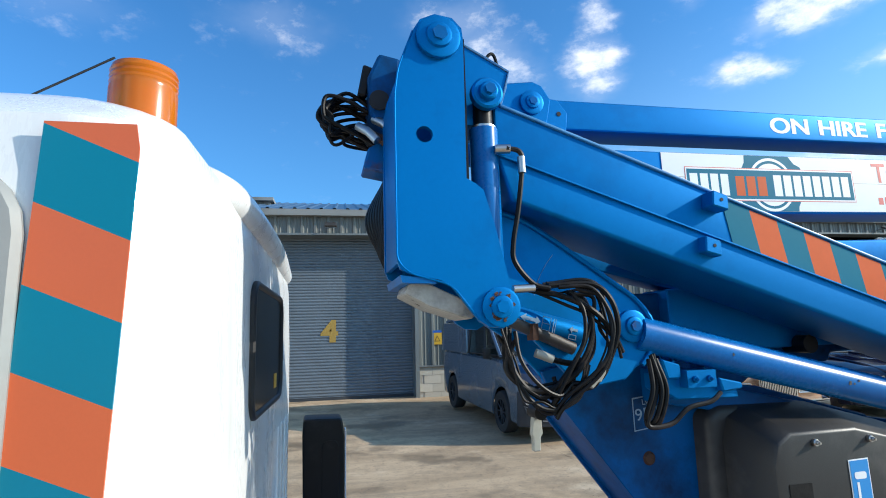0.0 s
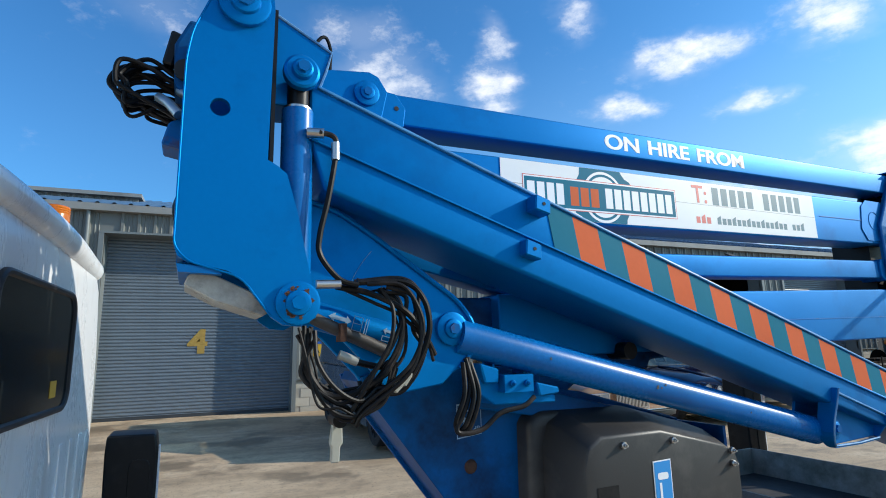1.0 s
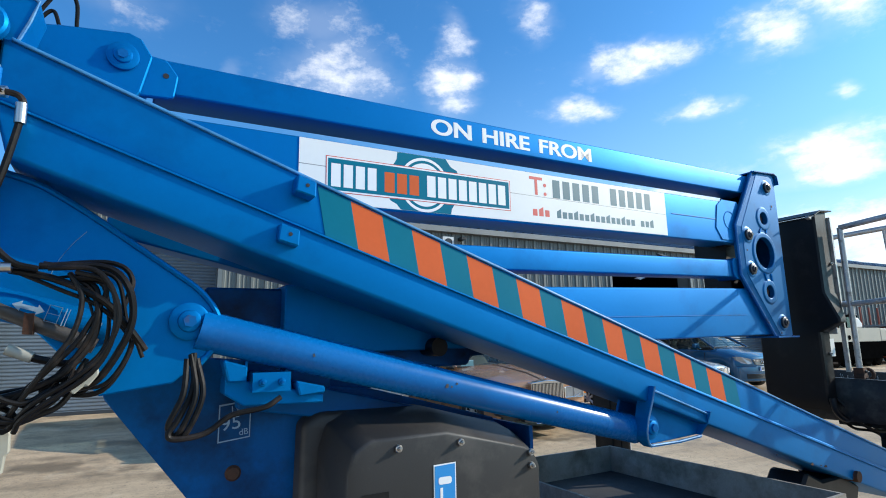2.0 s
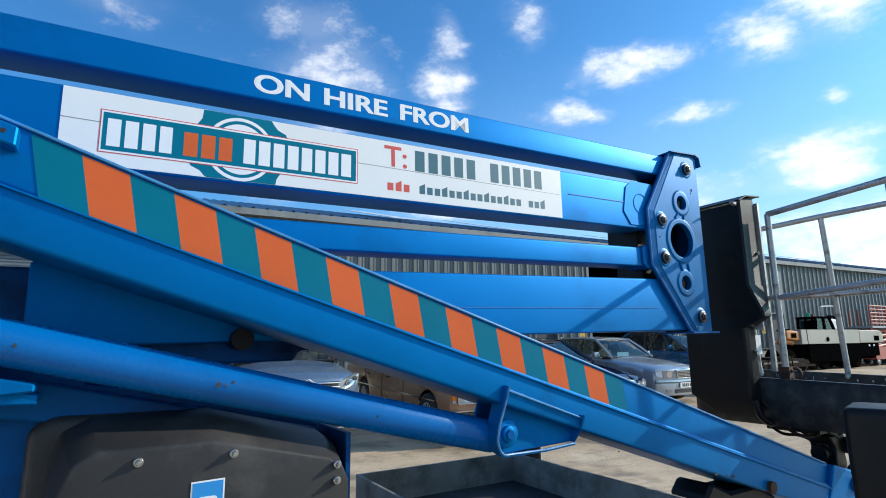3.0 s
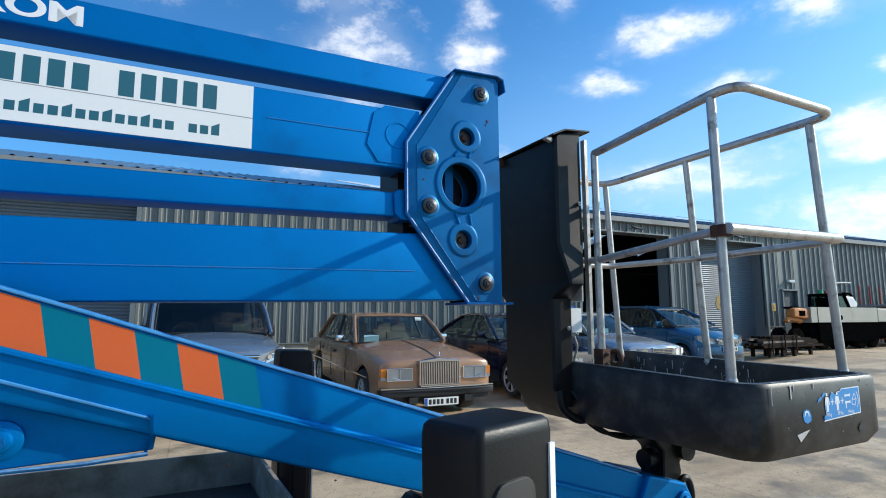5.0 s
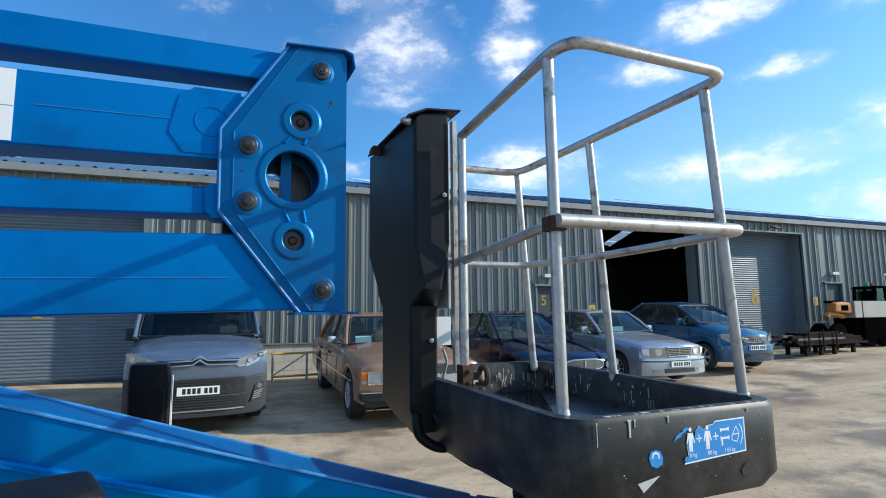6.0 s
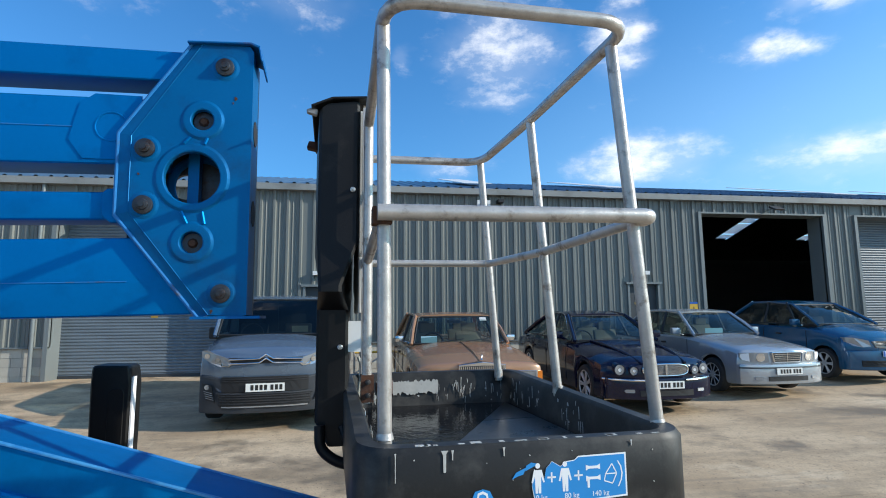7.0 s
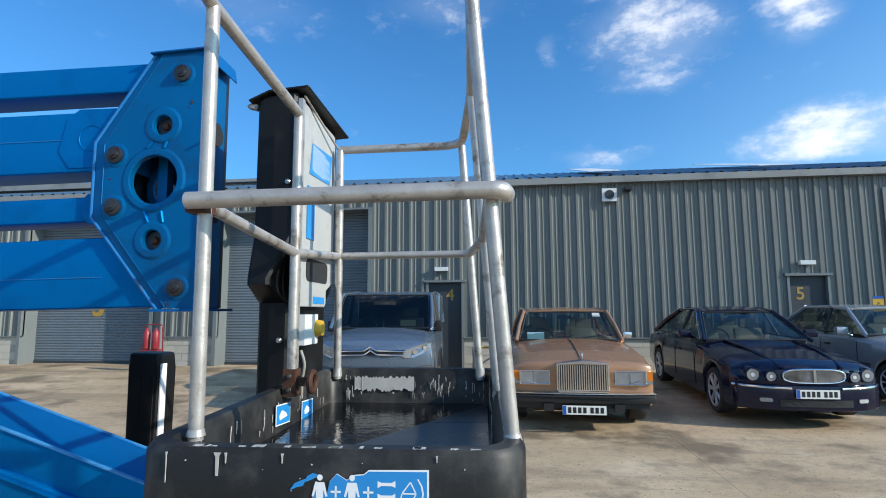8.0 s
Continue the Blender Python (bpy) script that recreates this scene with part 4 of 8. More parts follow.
# lift ram under the boom, with its lug
RAM_V = -0.208
ram = part("lift_ram", tube([(0.66, RAM_V, 1.616), (2.34, RAM_V, 1.204)], 0.0575, 28), BLUE_GLOSS, L, smooth=True)
part("ram_gland", tube([(2.20, RAM_V, 1.2384), (2.41, RAM_V, 1.187)], 0.0580, 28), BLUE_GLOSS, ram, smooth=True)
part("ram_rod", tube([(2.39, RAM_V, 1.192), (2.47, RAM_V, 1.18)], 0.032, 20), STEEL, ram, smooth=True)
part("ram_line", tube([(0.75, RAM_V + 0.05, 1.555), (2.15, RAM_V + 0.05, 1.205)], 0.008, 8), BLUE, ram, smooth=True)
PIN_U, PIN_Z = 2.440, 1.200
HOOK = [(PIN_U + 0.073 * math.cos(math.radians(a)), PIN_Z + 0.073 * math.sin(math.radians(a))) for a in range(185, 290, 15)]
LUG = [(2.432, 1.385), *HOOK, (2.785, 1.140), (2.800, 1.250)]
for v in (-0.252, -0.140):
    lug = part("ram_lug", prism(LUG, v, v + 0.014, 0.003, 1), BLUE, L)
    if v < -0.2:
        edge = [(2.412, 1.374), (2.398, 1.315), (2.376, 1.245), *HOOK, (2.62, 1.126), (2.772, 1.136)]
        flange("lug_flange", edge, v, [0.078, 0.072, 0.064, 0.060, 0.056, 0.050, 0.042, 0.034, 0.026, 0.020, 0.018, 0.018], lug)
        # a bright rim paints the light caught by the lug's edge
        part("lug_rim", tube([(a, v - w, b) for (a, b), w in zip(edge, [0.078, 0.072, 0.064, 0.060, 0.056, 0.050, 0.042, 0.034, 0.026, 0.020, 0.018, 0.018])], 0.0045, 6), EDGE_WEAR_GLINT, lug, smooth=True)
        flange("lug_flange", [(2.780, 1.246), (2.783, 1.190), (2.770, 1.138)], v, [0.074, 0.050, 0.018], lug)
        part("lug_step", prism([(2.425, 1.362), (2.780, 1.236), (2.780, 1.229), (2.425, 1.352)], v - 0.0605, v + 0.01, 0.002, 1), TOP_WEAR_GLINT, lug, "worn lower edge of the boom")
bolt(PIN_U, -0.253, PIN_Z, 0.050, out=0.036)
laid_down = settle(laid_down, Matrix.Identity(4))

# tower: side plates with an ear, and the base below
EAR = [(0.10, 1.90), (0.176, 2.008), (0.262, 1.985), (0.370, 1.921), (0.656, 1.723), (0.700, 1.690), (0.718, 1.645), (0.708, 1.570), (0.680, 1.525), (0.640, 1.505), (0.60, 1.47), (0.43, 1.445), (0.395, 1.497), (0.279, 1.617), (0.10, 1.73)]
for v in (-0.225, 0.02):
    part("tower_ear", prism(EAR, v, v + 0.022, 0.004, 1), BLUE, L)
part("ear_edge", tube(rounded_path([(0.176, -0.228, 2.010), (0.262, -0.228, 1.987), (0.370, -0.228, 1.923), (0.660, -0.228, 1.725), (0.716, -0.228, 1.650), (0.700, -0.228, 1.560), (0.66, -0.228, 1.515)], 0.06), 0.009, 8), BLUE, L, smooth=True)
bolt(0.632, -0.226, 1.638, 0.052)
slew_ram = part("slew_ram", tube([(0.13, -0.215, 1.700), (0.445, -0.215, 1.614)], 0.040, 24), BLUE, L, "blue slewing ram with white stickers", smooth=True)


def ram_mark(name, pts, label=""):
    """A white sticker on the slewing ram: an outline along and across its axis."""
    bm = prism(pts, -0.2570, -0.2556)
    bm.transform(pose(0.198, 0, 1.681, 0, 15.2, 0))
    part(name, bm, FADED_INK, slew_ram, label)


ram_mark("arrow_sticker", [(0.040, 0.006), (0.058, 0.020), (0.058, 0.012), (0.092, 0.012), (0.092, 0.019), (0.108, 0.006), (0.092, -0.006), (0.092, 0.001), (0.058, 0.001), (0.058, -0.006)], "white double arrow sticker")
for x0, x1, z0, z1 in ((0.1130, 0.1145, -0.016, 0.026), (0.1395, 0.1410, -0.016, 0.026), (0.1146, 0.1394, 0.0245, 0.026), (0.1146, 0.1394, -0.016, -0.0145), (0.1146, 0.1394, 0.004, 0.0055), (0.150, 0.152, -0.018, 0.026), (0.157, 0.1585, -0.018, 0.026), (0.207, 0.232, -0.0225, -0.021), (0.207, 0.232, -0.009, -0.0075), (0.207, 0.2085, -0.0209, -0.0091), (0.2305, 0.232, -0.0209, -0.0091)):
    ram_mark("sticker_line", [(x0, z0), (x1, z0), (x1, z1), (x0, z1)])
ram_mark("arrow_sticker", [(0.206, 0.008), (0.216, 0.018), (0.216, 0.012), (0.234, 0.012), (0.234, 0.004), (0.216, 0.004), (0.216, -0.003)])
laid_down = settle(laid_down, Matrix.Identity(4))
for v in (-0.225, 0.02):
    # tower parts carry their grime and the shade below the boom in their colour
    part("tower_base", prism([(0.395, 1.50), (0.60, 1.54), (1.02, 1.50), (1.02, 0.55), (1.10, 0.50), (1.02, 0.45), (0.90, 0.82), (0.635, 1.160), (0.423, 1.433)], v + 0.004 if v < 0 else v - 0.004, v + 0.024 if v < 0 else v + 0.016, 0.003, 1), BLUE_GRIME_SHADE, L)
part("tower_web", prism([(0.395, 1.485), (0.44, 1.43), (0.65, 1.16), (0.90, 0.83), (0.92, 0.85), (0.68, 1.18), (0.46, 1.45), (0.41, 1.51)], -0.2, 0.02), BLUE_GRIME_SHADE, L)
part("tower_back", prism([(0.70, 1.40), (1.0, 1.40), (1.0, 0.62), (0.94, 0.62), (0.72, 1.12)], -0.19, 0.015), BLUE_GRIME_SHADE, L)
part("rust_patch", tube([(0.745, -0.222, 1.216), (0.745, -0.229, 1.216)], [0.022, 0.016], 14), RUST, L, "rusty weld spot")
plate = part("noise_plate", prism([(0.700, 1.300), (0.786, 1.310), (0.786, 1.413), (0.700, 1.403)], -0.224, -0.2225), FADED_INK, L, "blue noise plate with white figures")
part("plate_face", prism([(0.703, 1.304), (0.783, 1.313), (0.783, 1.409), (0.703, 1.399)], -0.2252, -0.2242), BLUE_GRIME_SHADE, plate)
lettering("figures", "LwA", 0.026, FADED_INK, plate, pose(0.733, -0.2258, 1.380, 90, -6, 0), "", 1, 0.0006)
lettering("figures", "95", 0.052, FADED_INK, plate, pose(0.706, -0.2258, 1.332, 90, -6, 0), "", 1.1, 0.0006)
lettering("figures", "dB", 0.024, FADED_INK, plate, pose(0.756, -0.2258, 1.317, 90, -6, 0), "", 1, 0.0006)
laid_down = settle(laid_down, grown(0.30, -1.85, 1.557, 1.136, 1.136, 1.136))
# bracket with a bolted block beside the tower
br = part("valve_bracket", prism([(0.74, 1.470), (1.06, 1.405), (1.06, 1.380), (0.80, 1.385), (0.74, 1.42)], -0.33, -0.23, 0.004, 1), BLUE, L)
part("bracket_block", box(0.815, 0.935, -0.37, -0.26, 1.425, 1.480, 0.006), BLUE, br)
for u in (0.845, 0.905):
    bolt(u, -0.371, 1.452, 0.011, br, out=0.018, washer=BLUE)
part("bracket_horn", prism([(0.725, 1.520), (0.80, 1.500), (0.80, 1.455), (0.745, 1.455)], -0.36, -0.28, 0.005, 1), BLUE, br)
part("bracket_horn", prism([(0.955, 1.452), (1.055, 1.432), (1.055, 1.412), (0.97, 1.405)], -0.36, -0.28, 0.005, 1), BLUE, br)
for u in (0.80, 0.93):
    part("bracket_fin", box(u, u + 0.008, -0.32, -0.25, 1.48, 1.53), BLUE, br)

br.matrix_basis = Matrix.Translation((0.065, 0.12, 0.010)) @ Matrix.Diagonal((0.91, 1, 1, 1))
laid_down = settle(laid_down, Matrix.Identity(4))

# dark moulded cover
def cover_mesh():
    """A moulded hood: a full outline at the back, drawn in and lowered towards a flat near face."""
    outline = [(1.045, 0.60), (1.84, 0.60), (1.845, 1.150), (1.825, 1.205), (1.78, 1.238), (1.44, 1.328), (1.14, 1.328), (1.075, 1.296), (1.050, 1.22)]
    bm = bmesh.new()
    rings = []
    for v, k in ((0.30, 0.0), (-0.12, 0.0), (-0.20, 0.22), (-0.28, 0.75), (-0.302, 0.93), (-0.310, 1.0)):
        rings.append([bm.verts.new((u + 0.040 * k * (1 - smooth01(1.05, 1.30, u)) - 0.015 * k * smooth01(1.6, 1.84, u), v, z - 0.072 * k * smooth01(0.9, 1.32, z))) for u, z in outline])
    for p, q in zip(rings, rings[1:]):
        for i in range(len(p)):
            bm.faces.new((p[i], p[(i + 1) % len(p)], q[(i + 1) % len(p)], q[i]))
    bm.faces.new(rings[0])
    bm.faces.new(rings[-1][::-1])
    bmesh.ops.recalc_face_normals(bm, faces=bm.faces)
    return soften(bm, 0.010, 2, 25)


cover = part("engine_cover", cover_mesh(), GREY_COVER, L, "dark grey moulded engine cover", True)
part("cover_flange", prism([(0.985, 0.60), (1.085, 0.60), (1.10, 1.25), (1.44, 1.25), (1.43, 1.330), (1.05, 1.335), (0.997, 1.30)], -0.13, 0.28, 0.03, 3), GREY_COVER, cover, "", True)
for u, z in ((1.256, 1.225), (1.489, 1.222), (1.79, 1.158), (1.79, 1.112)):
    bolt(u, -0.311, z, 0.012, cover, out=0.022, washer=STEEL, mat=STEEL)
st = part("hook_sticker", prism([(1.385, 1.010), (1.470, 1.012), (1.470, 1.160), (1.385, 1.158)], -0.3125, -0.311), WHITE_INK, cover, "blue sticker with a pale crane-hook sign")
part("sticker_face", prism([(1.389, 1.014), (1.466, 1.016), (1.466, 1.156), (1.389, 1.154)], -0.3135, -0.3127), SIGN_BLUE, st)
part("sticker_mark", prism([(1.408, 1.03), (1.418, 1.03), (1.418, 1.085), (1.408, 1.085)], -0.3145, -0.3137), WHITE_INK, st)
part("sticker_mark", prism(round_rect(1.402, 1.452, 1.095, 1.118, 0.008, 3), -0.3145, -0.3137), WHITE_INK, st)
part("cover_frame", box(1.846, 1.862, -0.24, 0.10, 0.60, 1.235, 0.004), BLUE_GRIME_SHADE, L)
part("label_ghost", prism([(1.135, 1.03), (1.225, 1.03), (1.225, 1.10), (1.135, 1.10)], -0.3122, -0.311), BLACK_PLASTIC, cover, "dark worn label")

laid_down = settle(laid_down, Matrix.Translation((0.005, 0.05, 0.012)))

# chassis, steel tray and the outriggers
part("chassis_beam", box(0.2, 3.6, -0.34, 0.45, 0.42, 0.60, 0.015), BLUE, L)
TRAY_STEEL = material("weathered mud-stained steel", (0.30, 0.275, 0.24), 0.75, 0.0, 0.3, 7, 120, 0.4, dirt=(0.10, 0.075, 0.05), dirt_amount=0.8, dirt_scale=5, dirt_edge=(0.45, 0.68), spec=0.2)
tray = part("steel_tray", box(2.25, 3.22, -0.62, 0.72, 0.735, 0.745), TRAY_STEEL, L, "grey steel tray with standing dirt")
for a, b, c, d in ((2.25, 2.264, -0.62, 0.72), (3.206, 3.22, -0.62, 0.72), (2.265, 3.205, -0.62, -0.606), (2.265, 3.205, 0.706, 0.72)):
    part("tray_side", box(a, b, c, d, 0.746, 0.90, 0.004, 1), TRAY_STEEL, tray)
part("tray_dirt", box(2.27, 3.20, -0.60, 0.70, 0.7455, 0.752), TYRE, tray)
part("tray_post", box(2.68, 2.78, -0.1, 0.1, 0.59, 0.734), BLACK_PLASTIC, L)
for u, v, top in ((3.335, 0.80, 1.350), (-0.415, 1.08, 1.235)):
    w, d = (0.31, 0.20) if v < 0 else (0.175, 0.17) if u > 0 else (0.205, 0.2)
    og = part("outrigger_cover", prism([(u + 0.012, 0.30), (u + w - 0.005, 0.30), (u + w, top - 0.09), (u + w - 0.012, top - 0.005), (u, top), (u - 0.004, top - 0.08)], v, v + d, 0.02, 3), BLACK_PLASTIC, L, "black plastic outrigger guard", True)
    part("guard_recess", prism(round_rect(u + 0.45 * w, u + 0.86 * w, 0.40, top - 0.11, 0.03, 3), v - 0.004, v + 0.01, 0.003, 1), BLACK_PLASTIC, og)
    part("reflective_edge", box(u + w + 0.001, u + w + 0.008, v + 0.01, v + 0.06, 0.35, top - 0.06), WHITE_INK, og, "white reflective strip")
    part("outrigger_leg", box(u + 0.05, u + w - 0.05, v + 0.05, v + d - 0.05, 0.03, 0.31), BLUE, L)
    part("outrigger_foot", tube([(u + w / 2, v + d / 2, 0.0), (u + w / 2, v + d / 2, 0.035)], 0.12, 20), GREY_STEEL, L)
    part("outrigger_arm", box(min(u + w / 2, 1.0) if u < 0 else 3.3, max(u + w / 2, 0.3) if u < 0 else u + w - 0.03, min(v + 0.06, 0.0), max(v + 0.14, 0.1), 0.45, 0.56), BLUE, L)


def turned_guard(u, v, top, w, d, angle):
    """The nearest outrigger guard, turned on its leg, with a raised panel and a reflective strip."""
    m = pose(u, v, 0, 0, 0, angle)

    def turned(name, bm, mat, parent, label="", smooth=False):
        bm.transform(m)
        return part(name, bm, mat, parent, label, smooth)

    shell = bmesh.new()
    rings = []
    for z, ins in ((0.30, 0.012), (0.9, 0.004), (top - 0.03, 0.0), (top - 0.010, 0.003), (top - 0.002, 0.010), (top, 0.020)):
        rings.append([shell.verts.new((a, b, z)) for a, b in round_rect(ins, w - ins, ins, d - ins, 0.018, 4)])
    for p, q in zip(rings, rings[1:]):
        for i in range(len(p)):
            shell.faces.new((p[i], p[(i + 1) % len(p)], q[(i + 1) % len(p)], q[i]))
    shell.faces.new(rings[0][::-1])
    shell.faces.new(rings[-1])
    og = turned("outrigger_cover", shell, BLACK_PLASTIC, L, "black plastic outrigger guard", True)
    turned("guard_recess", prism(round_rect(0.035, w - 0.075, 0.40, top - 0.105, 0.035, 4), -0.006, 0.012, 0.004, 2), GREY_COVER, og, "", True)
    turned("reflective_edge", box(w - 0.022, w - 0.004, -0.004, 0.03, 0.35, top - 0.055, 0.004), WHITE_INK, og, "white reflective strip")
    turned("outrigger_leg", box(0.06, w - 0.06, 0.05, d - 0.05, 0.03, 0.31), BLUE, L)
    turned("outrigger_foot", tube([(w / 2, d / 2, 0.0), (w / 2, d / 2, 0.035)], 0.12, 20), GREY_STEEL, L)


turned_guard(3.306, -1.165, 1.303, 0.236, 0.168, 16.5)
part("outrigger_arm", box(3.36, 3.44, -1.02, 0.10, 0.45, 0.56, 0.006), BLUE, L)

# links behind the inclined boom
beam("far_link", (0.40, 1.925), (1.60, 1.66), 0.060, 0.060, 0.08, 0.2)
# these plates are coloured dark to paint the shade under the boom
beam("lower_link", (0.80, 1.37), (1.80, 1.20), 0.12, 0.05, -0.06, 0.10, BLUE_GRIME_SHADE)
part("far_plate", prism([(0.70, 1.766), (1.42, 1.775), (1.895, 1.62), (1.895, 1.518), (1.765, 1.510), (1.745, 1.474), (1.42, 1.470), (1.30, 1.40), (1.30, 1.16), (1.05, 1.16), (1.05, 1.50), (0.70, 1.60)], 0.07, 0.22, 0.008, 1), BLUE_GRIME_SHADE, L, "blue plate of the far link with the boom's shade painted in")
part("under_plate", prism([(1.05, 1.43), (1.30, 1.40), (1.82, 1.262), (1.82, 1.16), (1.05, 1.16)], 0.0, 0.069, 0.006, 1), BLUE_GRIME_SHADE, L, "blue plate under the ram darkened for shade")
part("link_roller", tube([(1.545, -0.04, 1.552), (1.545, 0.069, 1.552)], 0.036, 18), BLACK_PLASTIC, L, "black rubber roller", smooth=True)

laid_down = settle(laid_down, Matrix.Identity(4))

# arm head: near plate, far plate, fork link, pins
HEAD = [(0.050, 2.478), (0.046, 2.515), (0.018, 2.545), (-0.035, 2.552), (-0.080, 2.530), (-0.103, 2.490), (-0.146, 2.372), (-0.157, 2.289), (-0.157, 1.815), (-0.148, 1.792), (-0.125, 1.779), (-0.040, 1.762),
        (-0.006, 1.745), (0.068, 1.650), (0.095, 1.632), (0.135, 1.628), (0.175, 1.650), (0.183, 1.690), (0.165, 1.730), (0.123, 1.922), (0.094, 2.020), (0.070, 2.039), (0.045, 2.052)]
for v in (-0.430, -0.18):
    part("arm_head_plate", holed(HEAD, [(-0.074, 2.176, 0.024)], v, v + 0.020), BLUE, L)
part("arm_head_edge", tube(rounded_path([(-0.103, -0.431, 2.490), (-0.147, -0.431, 2.372), (-0.158, -0.431, 2.289), (-0.158, -0.431, 1.815), (-0.125, -0.431, 1.780), (-0.006, -0.431, 1.747), (0.066, -0.431, 1.652)], 0.03), 0.0025, 6), BLUE, L, smooth=True)
part("arm_head_back", box(-0.154, -0.140, -0.41, -0.16, 1.81, 2.33), BLUE, L)
bolt(-0.028, -0.431, 2.474, 0.066, out=0.032, washer=BLUE, mat=BLUE_WORN)
low_pin = bolt(0.129, -0.431, 1.686, 0.055, out=0.022, washer=BLUE, mat=BLUE)
flakes = random.Random(8)
for k in range(26):
    q, r0 = flakes.uniform(-0.3, 5.2), flakes.uniform(0.026, 0.040)
    fu, fz, fr = 0.129 + r0 * math.cos(q), 1.686 + r0 * math.sin(q), flakes.uniform(0.003, 0.0075)
    part("rust_flake", prism([(fu + fr * flakes.uniform(0.5, 1.2) * math.cos(i * 1.047), fz + fr * flakes.uniform(0.5, 1.2) * math.sin(i * 1.047)) for i in range(6)], -0.4455, -0.4400), RUST, low_pin)
link = part("fork_link", prism([(0.040, 2.535), (0.062, 2.535), (0.228, 2.442), (0.212, 2.380), (0.180, 2.285), (0.152, 2.255), (0.040, 2.250)], -0.335, -0.20, 0.006, 2), BLUE, L)
part("link_rim", tube([(0.050, -0.336, 2.534), (0.226, -0.336, 2.441), (0.211, -0.336, 2.381), (0.180, -0.336, 2.287)], 0.0045, 6), EDGE_WEAR_GLINT, link, smooth=True)
# added black strip paints the shadow in the gap
part("link_shadow_gap", box(0.052, 0.062, -0.40, -0.30, 2.06, 2.50), BLACK_PLASTIC, link)
bolt(0.131, -0.372, 2.335, 0.050, link, out=0.05)
hr = part("head_ram", tube([(0.131, -0.34, 2.235), (0.133, -0.34, 1.70)], 0.044, 26), BLUE_GLOSS, L, smooth=True)
part("ram_cap", tube([(0.131, -0.34, 2.235), (0.131, -0.34, 2.243)], 0.040, 26), STEEL, hr, smooth=True)
part("ram_eye", tube([(0.131, -0.34, 2.240), (0.131, -0.34, 2.325)], 0.030, 18), BLACK_PLASTIC, hr, smooth=True)
top_plate = part("boom_bracket", prism([(0.158, 2.505), (0.238, 2.522), (0.420, 2.548), (0.455, 2.535), (0.489, 2.482), (0.463, 2.356), (0.40, 2.25), (0.158, 2.30)], -0.088, -0.063, 0.004, 1), BLUE, L)
part("boom_bracket", prism([(0.158, 2.505), (0.238, 2.522), (0.420, 2.548), (0.455, 2.535), (0.489, 2.482), (0.463, 2.356), (0.40, 2.25), (0.158, 2.30)], 0.14, 0.165, 0.004, 1), BLUE, L)
part("bracket_tongue", prism([(0.40, 2.35), (0.480, 2.500), (0.530, 2.496), (0.569, 2.445), (0.560, 2.370), (0.540, 2.362)], -0.061, -0.040, 0.004, 1), BLUE, L)
# the tongue's hole is only a dark disc, its shade painted
part("tongue_hole", tube([(0.532, -0.0605, 2.438), (0.532, -0.063, 2.438)], 0.009, 12), DARK, L)
bolt(0.408, -0.089, 2.460, 0.046, top_plate, out=0.024)

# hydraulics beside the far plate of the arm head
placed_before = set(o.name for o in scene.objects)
valve = part("valve_block", prism([(-0.150, 2.09), (-0.150, 2.425), (-0.215, 2.437), (-0.248, 2.36), (-0.243, 2.25), (-0.205, 2.19)], -0.36, -0.2, 0.010, 2), BLUE_GRIME_SHADE, L)
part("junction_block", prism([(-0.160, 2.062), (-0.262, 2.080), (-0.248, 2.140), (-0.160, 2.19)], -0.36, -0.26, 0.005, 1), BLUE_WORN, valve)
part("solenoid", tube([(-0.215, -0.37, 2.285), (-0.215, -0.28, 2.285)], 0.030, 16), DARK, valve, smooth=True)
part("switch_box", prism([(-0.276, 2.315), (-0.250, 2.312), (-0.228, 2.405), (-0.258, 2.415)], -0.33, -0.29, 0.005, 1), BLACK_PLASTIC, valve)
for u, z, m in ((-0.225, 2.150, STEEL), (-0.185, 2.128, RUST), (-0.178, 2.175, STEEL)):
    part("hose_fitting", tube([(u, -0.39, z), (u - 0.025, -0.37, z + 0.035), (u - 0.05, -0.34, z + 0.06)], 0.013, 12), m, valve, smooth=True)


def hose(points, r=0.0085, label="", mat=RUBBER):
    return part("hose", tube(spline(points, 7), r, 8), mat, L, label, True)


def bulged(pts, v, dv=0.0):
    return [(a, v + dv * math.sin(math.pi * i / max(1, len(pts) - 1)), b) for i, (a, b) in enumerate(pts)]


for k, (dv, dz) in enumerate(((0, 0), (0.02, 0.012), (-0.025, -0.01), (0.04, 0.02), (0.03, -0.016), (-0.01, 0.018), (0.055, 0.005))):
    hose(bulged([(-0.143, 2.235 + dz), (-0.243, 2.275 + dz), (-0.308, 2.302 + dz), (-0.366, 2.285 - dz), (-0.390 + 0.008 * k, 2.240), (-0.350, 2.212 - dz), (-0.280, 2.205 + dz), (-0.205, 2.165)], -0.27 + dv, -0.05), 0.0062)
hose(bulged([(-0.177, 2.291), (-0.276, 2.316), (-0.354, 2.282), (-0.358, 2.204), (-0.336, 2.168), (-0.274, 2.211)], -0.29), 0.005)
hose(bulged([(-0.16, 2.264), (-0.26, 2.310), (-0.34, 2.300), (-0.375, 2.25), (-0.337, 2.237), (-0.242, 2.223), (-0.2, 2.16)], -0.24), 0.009)
